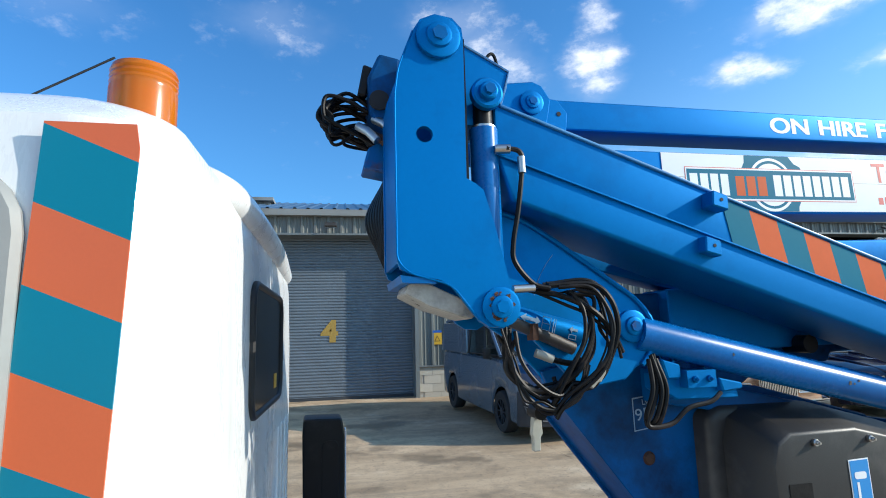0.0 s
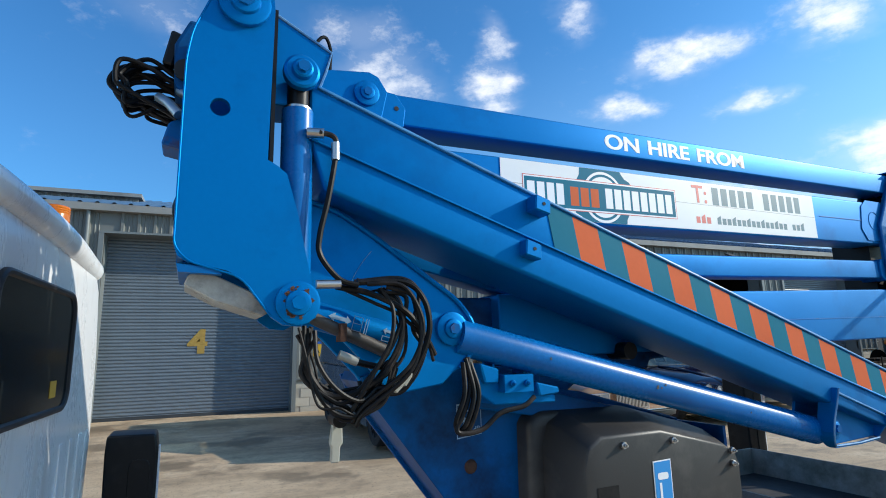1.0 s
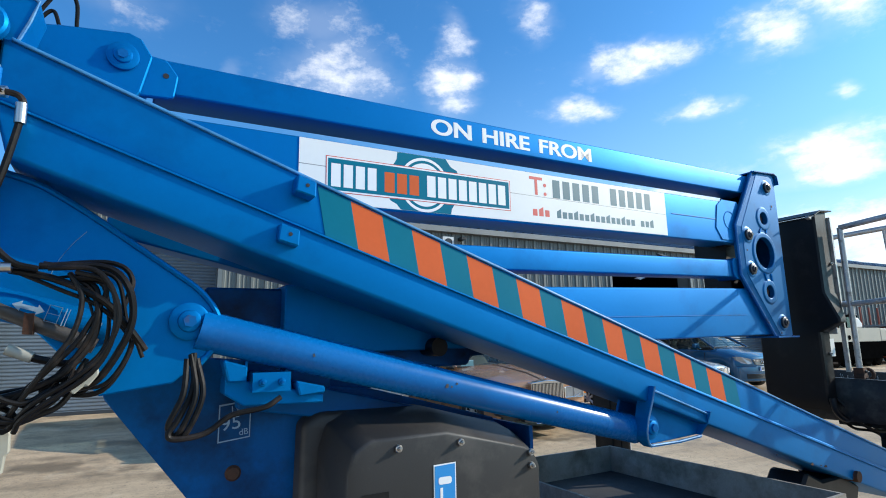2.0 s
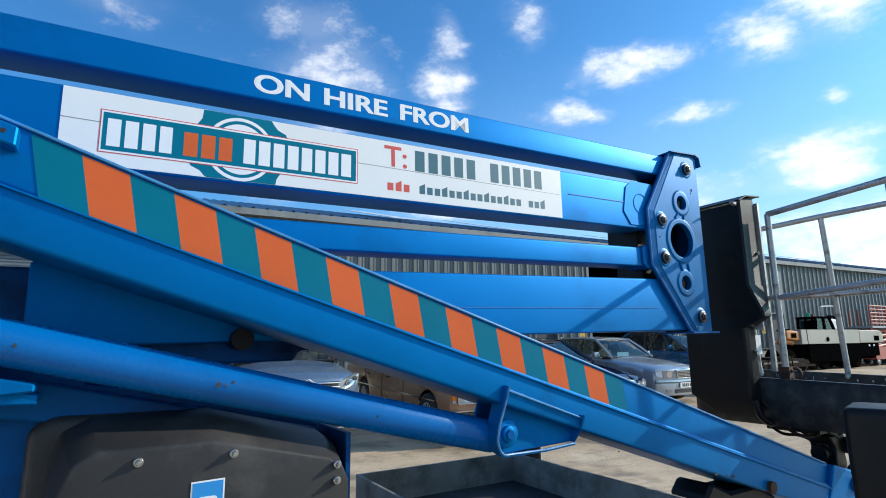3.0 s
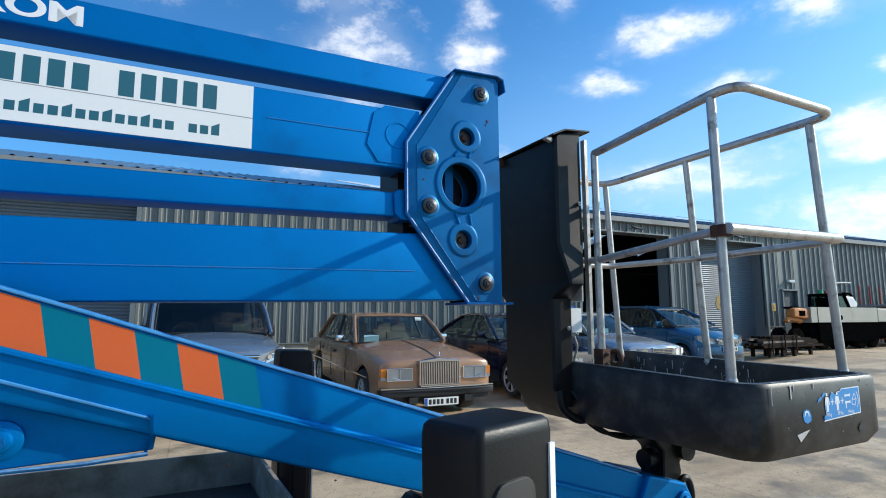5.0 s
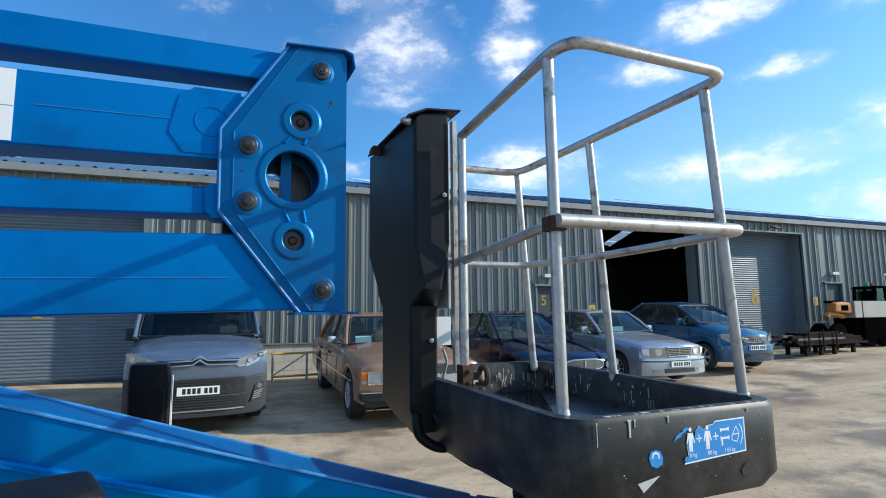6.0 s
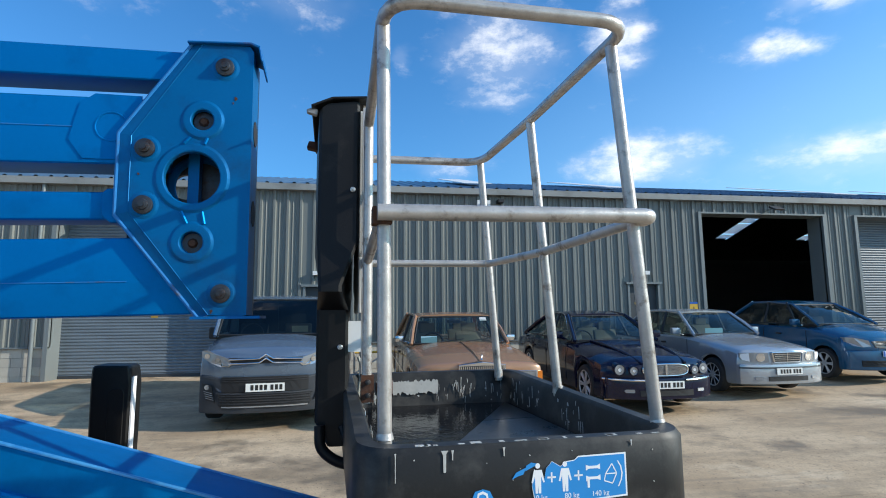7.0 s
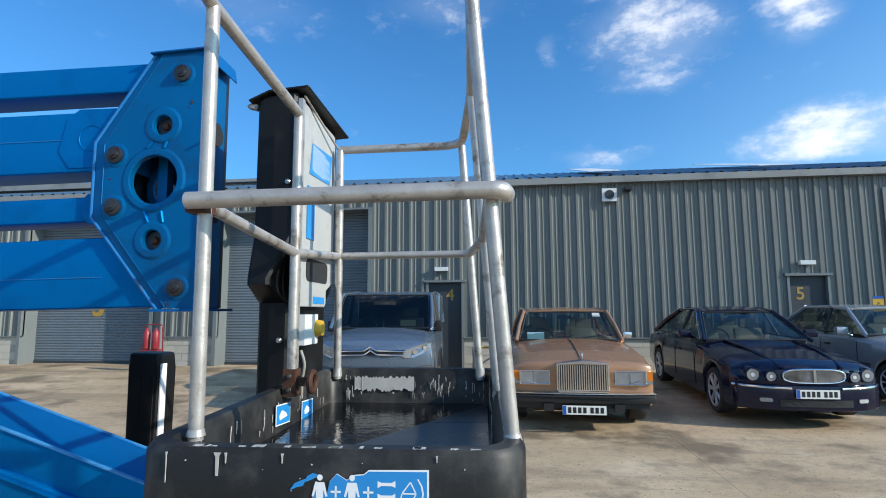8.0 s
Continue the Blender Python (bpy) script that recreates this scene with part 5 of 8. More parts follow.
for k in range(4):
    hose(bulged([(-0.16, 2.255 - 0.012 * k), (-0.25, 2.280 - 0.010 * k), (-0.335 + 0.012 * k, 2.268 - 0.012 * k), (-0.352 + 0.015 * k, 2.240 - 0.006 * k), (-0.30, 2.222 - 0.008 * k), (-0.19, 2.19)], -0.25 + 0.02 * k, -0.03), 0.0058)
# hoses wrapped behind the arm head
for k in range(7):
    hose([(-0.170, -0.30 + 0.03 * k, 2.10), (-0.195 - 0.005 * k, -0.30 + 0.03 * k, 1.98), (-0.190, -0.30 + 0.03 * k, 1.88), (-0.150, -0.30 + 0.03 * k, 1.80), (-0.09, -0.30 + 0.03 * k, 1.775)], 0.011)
EYE_SET_BACK = Matrix.Translation((-0.553, -1.85, 1.507)) @ Matrix.Scale(1.15, 4) @ Matrix.Translation((0.553, 1.85, -1.507))
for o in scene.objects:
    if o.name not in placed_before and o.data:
        o.data.transform(EYE_SET_BACK)      # set back by scaling about a camera position, to fit its view
laid_down = settle(laid_down, HEAD_SET)
# clear wrap under the head
wrap = material("dusty clear plastic wrap", (0.30, 0.29, 0.26), 0.3, 0, 0.45, 18, 90, 0.9, dirt=(0.06, 0.06, 0.055), dirt_amount=0.6, dirt_scale=12)
part("lamp_wrap", prism([(-0.124, 1.752), (-0.095, 1.768), (0.030, 1.712), (0.072, 1.668), (0.050, 1.655), (-0.06, 1.690), (-0.132, 1.728)], -0.40, -0.24, 0.003, 1), wrap, L, "lamp wrapped in dusty clear plastic")
part("foot_plate", prism([(-0.15, 1.775), (-0.06, 1.765), (-0.05, 1.752), (-0.145, 1.755)], -0.43, -0.16), BLUE_WORN, L)
# ram hose with fittings
hose(bulged([(0.180, 2.160), (0.222, 2.151), (0.228, 2.107), (0.209, 1.975), (0.188, 1.871), (0.191, 1.814), (0.242, 1.754), (0.294, 1.739)], -0.40), 0.008)
part("hose_fitting", tube([(0.150, -0.385, 2.160), (0.195, -0.395, 2.160)], 0.014, 12), STEEL, L, smooth=True)
part("hose_fitting", tube([(0.226, -0.40, 2.135), (0.227, -0.40, 2.085)], 0.012, 12), STEEL, L, smooth=True)
part("hose_fitting", tube([(0.180, -0.40, 1.738), (0.245, -0.40, 1.741)], 0.012, 12), STEEL, L, smooth=True)
laid_down = settle(laid_down, HEAD_SET)
# hanging coil of hoses
COIL = [
    [(0.243, 1.741), (0.335, 1.721), (0.433, 1.673), (0.493, 1.606), (0.531, 1.554)],
    [(0.300, 1.752), (0.429, 1.755), (0.482, 1.711), (0.499, 1.636), (0.480, 1.562), (0.427, 1.478), (0.348, 1.469)],
    [(0.361, 1.737), (0.391, 1.679), (0.381, 1.593), (0.333, 1.510), (0.287, 1.432), (0.265, 1.395)],
    [(0.374, 1.740), (0.446, 1.710), (0.464, 1.606), (0.426, 1.506), (0.312, 1.417), (0.290, 1.380)],
    [(0.172, 1.628), (0.165, 1.569), (0.181, 1.503), (0.225, 1.456), (0.297, 1.465), (0.372, 1.509), (0.422, 1.592), (0.418, 1.694), (0.374, 1.737)],
    [(0.160, 1.635), (0.161, 1.543), (0.202, 1.451), (0.252, 1.409), (0.313, 1.411), (0.374, 1.467), (0.411, 1.535)],
    [(0.184, 1.622), (0.190, 1.542), (0.236, 1.475), (0.299, 1.442), (0.348, 1.469)],
    [(0.320, 1.745), (0.41, 1.745), (0.455, 1.69), (0.47, 1.62), (0.44, 1.54), (0.39, 1.49), (0.32, 1.44), (0.28, 1.39)],
    [(0.36, 1.735), (0.405, 1.70), (0.425, 1.64), (0.40, 1.56), (0.35, 1.49), (0.30, 1.41)],
]
for k, pts in enumerate(COIL):
    hose(bulged(pts, -0.365 - 0.012 * (k % 4), -0.03), 0.0085 if k in (0, 1, 4) else 0.006)
slack = random.Random(5)
for k in range(11):
    src = COIL[(1, 4, 5, 0, 4, 5, 6, 1)[k % 8]]
    hose(bulged([(a + slack.uniform(-0.03, 0.024), b + slack.uniform(-0.026, 0.02)) for a, b in src], -0.33 - 0.012 * (k % 6), -0.02), slack.choice((0.0035, 0.005, 0.0065)))
hose(bulged([(0.261, 1.556), (0.306, 1.539), (0.371, 1.525), (0.397, 1.536)], -0.36), 0.009)
for pts in ([(0.647, 1.543), (0.648, 1.452), (0.619, 1.380), (0.597, 1.346), (0.612, 1.330), (0.682, 1.338), (0.746, 1.378), (0.832, 1.392), (0.877, 1.416)], [(0.631, 1.528), (0.625, 1.439), (0.596, 1.367), (0.607, 1.335)],
            [(0.655, 1.528), (0.672, 1.436), (0.642, 1.349), (0.620, 1.328)], [(0.640, 1.54), (0.655, 1.44), (0.63, 1.36), (0.612, 1.332)]):
    hose(bulged(pts, -0.345, -0.02), 0.0075)
part("hose_fitting", tube([(0.255, -0.36, 1.560), (0.305, -0.365, 1.540)], 0.013, 12), PALE_PLASTIC, L, smooth=True)
part("hose_tie", tube([(0.262, -0.36, 1.392), (0.262, -0.30, 1.392)], 0.020, 12), RUBBER, L, smooth=True)
part("plug", prism([(0.246, 1.282), (0.268, 1.282), (0.270, 1.322), (0.277, 1.328), (0.275, 1.372), (0.266, 1.386), (0.249, 1.378), (0.242, 1.328), (0.247, 1.322)], -0.33, -0.31, 0.003, 1), PALE_PLASTIC, L, "pale grey cable plug")
part("plug", prism([(0.382, 1.468), (0.394, 1.456), (0.415, 1.476), (0.420, 1.472), (0.440, 1.500), (0.438, 1.514), (0.428, 1.516), (0.405, 1.490)], -0.425, -0.405, 0.004, 1), PALE_PLASTIC, L, "pale grey cable plug")
part("swivel_block", tube([(0.20, -0.27, 1.665), (0.42, -0.27, 1.565)], 0.020, 16), OLD_STEEL, L, "rusted tension rod", True)
part("swivel_clamp", box(0.272, 0.290, -0.31, -0.26, 1.595, 1.645, 0.006), RUST, L)
part("hose_guide", tube([(0.34 + 0.045 * math.cos(a * math.tau / 20), -0.24, 1.755 + 0.018 * math.sin(a * math.tau / 20)) for a in range(20)], 0.008, 8, True), BLUE, L, smooth=True)
arrow = part("pictogram_sticker", prism([(0.255, 1.690), (0.470, 1.600), (0.478, 1.560), (0.262, 1.650)], -0.2285, -0.226), SIGN_BLUE, L, "blue sticker with white arrows")
for a in (0.265, 0.40):
    part("sticker_mark", prism([(a, 1.672 - (a - 0.265) * 0.42), (a + 0.045, 1.655 - (a - 0.265) * 0.42), (a + 0.045, 1.640 - (a - 0.265) * 0.42), (a, 1.660 - (a - 0.265) * 0.42)], -0.2300, -0.2287), WHITE_INK, arrow)
laid_down = settle(laid_down, Matrix.Translation((-0.005, 0.030, 0.008)))
# cable over the bracket
hose([(0.17, -0.1, 2.50), (0.24, -0.12, 2.62), (0.275, -0.1, 2.60), (0.28, -0.08, 2.53)], 0.006)
hose([(0.16, -0.05, 2.50), (0.21, -0.05, 2.58), (0.235, -0.05, 2.53)], 0.006)

laid_down = settle(laid_down, HEAD_SET)

# chips, rust and scratches in the blue paint
chips = random.Random(21)


def chip(u, z, r, v, mat, parent, name="paint_chip", tall=1.0):
    pts = []
    for i in range(9):
        q, k = i * math.tau / 9, chips.uniform(0.45, 1.2)
        pts.append((u + r * k * math.cos(q), z + r * tall * k * math.sin(q)))
    part(name, prism(pts, v, v + 0.002), mat, parent)


for u, z, r in ((1.445, 1.422, 0.008), (1.485, 1.427, 0.006), (1.462, 1.418, 0.004), (1.93, 1.300, 0.004), (0.98, 1.537, 0.005)):
    chip(u, z, r, RAM_V - 0.0585, OLD_STEEL, ram)
for u, z, r in ((3.615, 0.917, 0.012), (3.747, 0.889, 0.016), (3.70, 0.900, 0.006), (2.98, 1.085, 0.006), (4.10, 0.800, 0.010), (3.30, 0.998, 0.005)):
    chip(u, z, r, -0.3112, RUST, lower_web, "rust_spot", 0.6)
for u, z, r in ((4.078, 2.405, 0.007), (4.070, 2.388, 0.003), (3.752, 2.101, 0.004), (4.018, 1.604, 0.006), (4.052, 1.662, 0.003)):
    chip(u, z, r, -0.0362, RUST, L, "rust_spot", 1.3)
laid_down = settle(laid_down, KNUCKLE)
part("scratch", tube(spline([(0.300, -0.2255, 1.742), (0.318, -0.2255, 1.792), (0.345, -0.2255, 1.838), (0.372, -0.2255, 1.872)]), 0.0011, 5), EDGE_WEAR_GLINT, L)

# ---- work cage with its control console, carried by the boom lift ----
cage = part("cage_tub", bmesh.new(), BLACK_DRIP, L, "scuffed black plastic work cage tub with pale drips")


def tub_mesh():
    bm = bmesh.new()
    loops = []
    for inset, z, r in ((0.030, 1.030, 0.09), (0.0, 1.075, 0.10), (0.0, 1.270, 0.10), (0.010, 1.285, 0.095), (0.045, 1.285, 0.07), (0.055, 1.270, 0.065), (0.065, 1.085, 0.06)):
        loops.append([bm.verts.new((a, b, z)) for a, b in round_rect(4.505 + inset, 5.340 - inset, -0.915 + inset, 0.44 - inset, r, 6)])
    for a, b in zip(loops, loops[1:]):
        for i in range(len(a)):
            j = (i + 1) % len(a)
            bm.faces.new((a[i], a[j], b[j], b[i]))
    bm.faces.new(loops[0][::-1])
    bm.faces.new(loops[-1])
    return bm


tb = tub_mesh()
for v in tb.verts:                       # the far rim is raised to fit the camera's view
    if v.co.z > 1.2:
        v.co.z += 0.030 * (v.co.y + 0.915) / 1.355
bmesh.ops.recalc_face_normals(tb, faces=tb.faces)
tb.to_mesh(cage.data)
tb.free()
cage.data.polygons.foreach_set("use_smooth", [True] * len(cage.data.polygons))
cage.data.set_sharp_from_angle(angle=radians(40))
WET_MAT = material("wet dark rubber mat", (0.030, 0.031, 0.033), 0.30, 0, 0.35, 9, 160, 0.35, dirt=(0.085, 0.085, 0.085), dirt_amount=0.5, dirt_scale=6, spec=0.5)
for v0, v1 in ((-0.842, -0.452), (-0.446, -0.046), (-0.040, 0.362)):
    mat_bm = box(4.585, 5.264, v0, v1, 1.086, 1.160, 0.004, 1)
    for w in mat_bm.verts:
        if w.co.z > 1.12:
            w.co.z = 1.1735 - 0.0115 * (w.co.y + 0.84) / 1.2 + 0.006 * (w.co.x - 4.92) / 0.34
    part("floor_mat", mat_bm, WET_MAT, cage, "dark wet rubber floor mat")
part("rain_water", box(4.572, 5.274, -0.848, 0.373, 1.160, 1.168), PUDDLE, cage, "rain water standing in the cage")
drip = random.Random(11)


def ragged(u0, u1, z0, z1, n=14, rough=0.012):
    """An uneven outline between two heights."""
    low = [(u0 + (u1 - u0) * k / n, z0 + drip.uniform(-rough, rough)) for k in range(n + 1)]
    high = [(u1 - (u1 - u0) * k / n, z1 + drip.uniform(-rough, rough * 0.6)) for k in range(n + 1)]
    return low + high


part("paint_scar", prism(ragged(4.680, 4.945, 1.222, 1.280, 44, 0.008), 0.3735, 0.3752), SCUFF, cage, "scraped pale patch")


def runs(count, lo, hi, at, plane, top=(1.20, 1.29)):
    for k in range(count):
        a, zt, h, w = drip.uniform(lo, hi), drip.uniform(*top), drip.uniform(0.008, 0.05), drip.uniform(0.0006, 0.0018)
        zb = max(1.172, zt - h)
        bend = drip.uniform(-0.004, 0.004)
        pts = [(a - w, zt), (a + w * 1.4, zt - 0.002), (a + w + bend, (zt + zb) / 2), (a + w * 0.7 + bend, zb), (a - w * 0.6 + bend, zb + 0.002), (a - w + bend, (zt + zb) / 2)]
        part("splash", prism(pts, at, at + 0.0012, plane=plane), SCUFF, cage)


runs(14, 4.64, 4.72, 0.3722, "xz")
runs(22, 4.94, 5.12, 0.3722, "xz")
runs(6, 5.15, 5.26, 0.3722, "xz")
runs(16, -0.05, 0.33, 5.2725, "yz")
runs(10, -0.45, -0.22, 5.2725, "yz")
runs(22, -0.8, 0.3, 4.5710, "yz", (1.20, 1.27))

RAILS = part("cage_rails", bmesh.new(), GALV, L, "worn galvanised tube guard rails")
TOP, MID = 2.355, 1.825


def rail(points, r=0.0185, rad=0.07, name="rail"):
    return part(name, tube(rounded_path(points, rad), r, 14), GALV, RAILS, smooth=True)


posts = (((4.585, -0.785), (4.577, -0.785)), ((5.314, -0.785), (5.232, -0.785)), ((5.300, -0.170), (5.220, -0.170)), ((5.235, 0.365), (5.163, 0.360)), ((4.60, 0.375), (4.605, 0.34)), ((4.583, -0.157), (4.583, -0.157)))
for i, ((u0, v0), (u1, v1)) in enumerate(posts):
    rail([(u0, v0, 1.27), (u1, v1, (2.335, 2.338, 2.338, 2.315, 2.30, 2.29)[i])], 0.0175, name="post")
    part("post_foot", tube([(u0, v0, 1.280), (u0, v0, 1.292 + 0.03 * (v0 + 0.915) / 1.355)], [0.022, 0.0185], 16), GALV, RAILS, smooth=True)
rail([(4.583, -0.157, 2.29), (4.573, -0.885, TOP - 0.005), (5.238, -0.885, TOP), (5.220, -0.17, 2.345), (5.163, 0.36, 2.318), (4.605, 0.345, 2.305)], 0.0185, 0.10, "top_rail")
rail([(4.583, -0.157, 1.775), (4.577, -0.78, MID)], 0.0165, name="mid_rail")
rail([(5.272, -0.785, MID), (5.256, -0.17, 1.815), (5.195, 0.362, 1.82), (4.602, 0.357, 1.815)], 0.0165, 0.05, "mid_rail")
rail([(4.583, -0.157, 1.775), (4.602, 0.357, 1.815)], 0.0165, name="mid_rail")
bar = rail([(4.560, -0.830, MID), (5.300, -0.830, MID + 0.012), (5.310, -0.775, MID + 0.012)], 0.0205, 0.03, "drop_bar")
part("drop_bar_pivot", box(4.550, 4.598, -0.820, -0.765, 1.80, 1.842, 0.008), RUST, RAILS, "rusty pivot clamp")
part("drop_bar_bolt", tube([(4.572, -0.842, 1.826), (4.572, -0.822, 1.832)], 0.011, 8), RUST, RAILS, smooth=True)
part("rail_foot_bracket", box(4.562, 4.606, -0.185, -0.128, 1.275, 1.368, 0.008), RUST, RAILS, "rusted post bracket")
part("bracket_ring", tube([(4.66, -0.165 + 0.033 * math.cos(a * math.tau / 20), 1.325 + 0.033 * math.sin(a * math.tau / 20)) for a in range(20)], 0.011, 8, True), RUST, RAILS, "rusted lifting ring", True)
for z in (1.30, 1.345):
    bolt(4.585, -0.186, z, 0.009, RAILS, out=0.014, washer=OLD_STEEL, mat=OLD_STEEL)
part("bracket_strap", box(4.614, 4.64, -0.175, -0.155, 1.31, 1.34), RUST, RAILS)

# sticker with load signs on the near face
F = -0.9165
def at(u, z):
    """Sign layout to the tub's near face."""
    return ((u - 5.005) * 0.943 + 4.920, z + 0.054)


def laid(pts):
    return [at(*p) for p in pts]


stk = part("load_sticker", prism([(4.892, 1.140), (5.141, 1.152), (5.141, 1.250), (5.02, 1.248), (5.01, 1.240), (4.99, 1.238), (4.975, 1.228), (4.955, 1.240), (4.94, 1.225), (4.935, 1.20), (4.912, 1.225), (4.905, 1.19), (4.91, 1.16)], F - 0.0004, F), WHITE_INK, cage, "torn blue load sticker with white signs")
part("sticker_face", prism([(4.893, 1.144), (5.137, 1.156), (5.137, 1.246), (5.02, 1.245), (5.01, 1.238), (4.99, 1.236), (4.975, 1.227), (4.955, 1.239), (4.94, 1.224), (4.935, 1.20), (4.913, 1.224), (4.906, 1.19), (4.912, 1.162)], F - 0.0007, F - 0.00045), SIGN_BLUE, stk)


def mark(pts):
    part("sticker_mark", prism(laid(pts), F - 0.0010, F - 0.00075), WHITE_INK, stk)


for u in (5.005, 5.075):
    mark(round_rect(u - 0.006, u + 0.006, 1.172, 1.184, 0.0058, 3))
    mark([(u - 0.010, 1.169), (u + 0.010, 1.169), (u + 0.017, 1.142), (u + 0.013, 1.141), (u + 0.008, 1.155), (u + 0.007, 1.118), (u + 0.001, 1.118), (u, 1.136), (u - 0.001, 1.118), (u - 0.007, 1.118), (u - 0.008, 1.155), (u - 0.013, 1.141), (u - 0.017, 1.142)])
for u in (5.040, 5.110):
    mark([(u - 0.011, 1.149), (u + 0.011, 1.149), (u + 0.011, 1.153), (u - 0.011, 1.153)])
    mark([(u - 0.002, 1.140), (u + 0.002, 1.140), (u + 0.002, 1.162), (u - 0.002, 1.162)])
for z in (1.164, 1.140):
    mark([(5.130, z - 0.004), (5.138, z), (5.160, z), (5.168, z - 0.003), (5.168, z + 0.010), (5.160, z + 0.006), (5.138, z + 0.006), (5.130, z + 0.009)])
mark([(5.133, 1.122), (5.139, 1.122), (5.139, 1.140), (5.133, 1.140)])
for a, b in (((5.178, 1.135), (5.200, 1.128)), ((5.200, 1.128), (5.212, 1.150)), ((5.178, 1.135), (5.182, 1.150)), ((5.182, 1.150), (5.212, 1.150)), ((5.182, 1.150), (5.200, 1.172)), ((5.200, 1.172), (5.212, 1.150))):
    n = Vector((b[1] - a[1], a[0] - b[0])).normalized() * 0.0013
    mark([(a[0] + n.x, a[1] + n.y), (b[0] + n.x, b[1] + n.y), (b[0] - n.x, b[1] - n.y), (a[0] - n.x, a[1] - n.y)])
mark([(5.214, 1.178), (5.222, 1.165), (5.225, 1.150), (5.222, 1.135), (5.214, 1.120), (5.217, 1.120), (5.2255, 1.135), (5.2285, 1.150), (5.2255, 1.165), (5.217, 1.178)])
for u, words in ((4.998, "0 kg"), (5.072, "80 kg"), (5.143, "140 kg")):
    u, z = at(u, 1.103)
    lettering("sticker_mark", words, 0.0165, WHITE_INK, stk, Matrix.Translation((u, F - 0.0009, z)) @ FACE, "", 1.0, 0.0003)
rnd = part("torn_sticker", prism([(4.772, 1.150), (4.79, 1.142), (4.812, 1.150), (4.815, 1.168), (4.806, 1.185), (4.79, 1.190), (4.772, 1.186), (4.765, 1.170)], F - 0.0004, F), SIGN_BLUE, cage, "torn round blue sticker")
part("sticker_mark", prism([(4.775, 1.168), (4.779, 1.168), (4.782, 1.178), (4.79, 1.180), (4.797, 1.176), (4.799, 1.166), (4.803, 1.166), (4.801, 1.180), (4.79, 1.186), (4.778, 1.182)], F - 0.0008, F - 0.00045), WHITE_INK, rnd)
part("torn_sticker", prism([(4.858, 1.206), (4.872, 1.212), (4.885, 1.215), (4.893, 1.230), (4.880, 1.225), (4.868, 1.220)], F - 0.0004, F), SIGN_BLUE, cage, "torn scrap of a blue sticker")
part("torn_sticker", prism([(4.890, 1.222), (4.904, 1.228), (4.922, 1.236), (4.905, 1.240), (4.893, 1.234)], F - 0.0004, F), SIGN_BLUE, cage)
part("torn_sticker", prism([(4.890, 1.150), (4.902, 1.152), (4.910, 1.158), (4.898, 1.162)], F - 0.002, F - 0.0011), SIGN_BLUE, cage)
part("scratch", prism([(4.722, 1.110), (4.80, 1.122), (4.765, 1.100), (4.74, 1.085)], F - 0.001, F), SCUFF, cage, "pale scrape")
for u, h, w in ((4.704, 0.045, 0.008), (4.722, 0.02, 0.003), (4.841, 0.018, 0.003), (4.595, 0.06, 0.002), (5.157, 0.012, 0.002)):
    part("paint_drip", prism([(u - w, 1.277), (u + w, 1.277), (u + w * 0.45, 1.270), (u + w * 0.35, 1.276 - h), (u - w * 0.35, 1.276 - h), (u - w * 0.45, 1.268)], F - 0.0010, F + 0.0005), SCUFF, cage, "pale paint drip")
for k in range(18):
    u, w = drip.uniform(4.62, 5.24), drip.uniform(0.003, 0.014)
    part("rim_scuff", prism(ragged(u - w, u + w, -0.9, -0.9 + drip.uniform(0.004, 0.018), 5, 0.002), 1.2853, 1.2862, plane="xy"), SCUFF, cage)
def speck(a, z, r, at_, plane):
    """A small dried splash of uneven outline."""
    pts = []
    for i in range(7):
        q, k = i * math.tau / 7, drip.uniform(0.5, 1.2)
        pts.append((a + r * k * math.cos(q), z + r * k * math.sin(q) * 0.9))
    part("splash", prism(pts, at_, at_ + 0.0010, plane=plane), SCUFF, cage)


for k in range(26):
    speck(drip.uniform(4.63, 5.22), drip.uniform(1.09, 1.262), drip.uniform(0.0008, 0.0026), F, "xz")
for k in range(12):
    speck(drip.uniform(-0.45, 0.30), drip.uniform(1.18, 1.27), drip.uniform(0.002, 0.008), 5.2725, "yz")
for k in range(10):
    speck(drip.uniform(4.62, 5.26), drip.uniform(1.18, 1.27), drip.uniform(0.002, 0.006), 0.3722, "xz")
for v, z in ((-0.262, 1.192), (-0.008, 1.165)):
    q = part("hand_sticker", prism([(v, z), (v + 0.13, z - 0.008), (v + 0.13, z + 0.060), (v, z + 0.068)], 4.5715, 4.5730, plane="yz"), WHITE_INK, cage, "small blue sticker with a pale sign")
    part("sticker_face", prism([(v + 0.004, z + 0.004), (v + 0.126, z - 0.004), (v + 0.126, z + 0.056), (v + 0.004, z + 0.064)], 4.5732, 4.5737, plane="yz"), SIGN_BLUE, q)
    part("sticker_mark", prism([(v + 0.03, z + 0.015), (v + 0.10, z + 0.018), (v + 0.085, z + 0.032), (v + 0.05, z + 0.045), (v + 0.025, z + 0.03)], 4.5740, 4.5745, plane="yz"), WHITE_INK, q)

# console: tall black housing beside the cage, open to it
con = part("console_housing", bmesh.new(), BLACK_PLASTIC, L, "tall black plastic control housing")


def cut_corners(pts, r):
    """Each corner of an outline replaced by two points."""
    out = []
    for i, p in enumerate(pts):
        p, a, b = Vector(p), Vector(pts[i - 1]), Vector(pts[(i + 1) % len(pts)])
        for q, k in ((a, 1.0), (a, 0.35), (b, 0.35), (b, 1.0)):
            out.append(tuple(p + (q - p).normalized() * r * k))
    return out


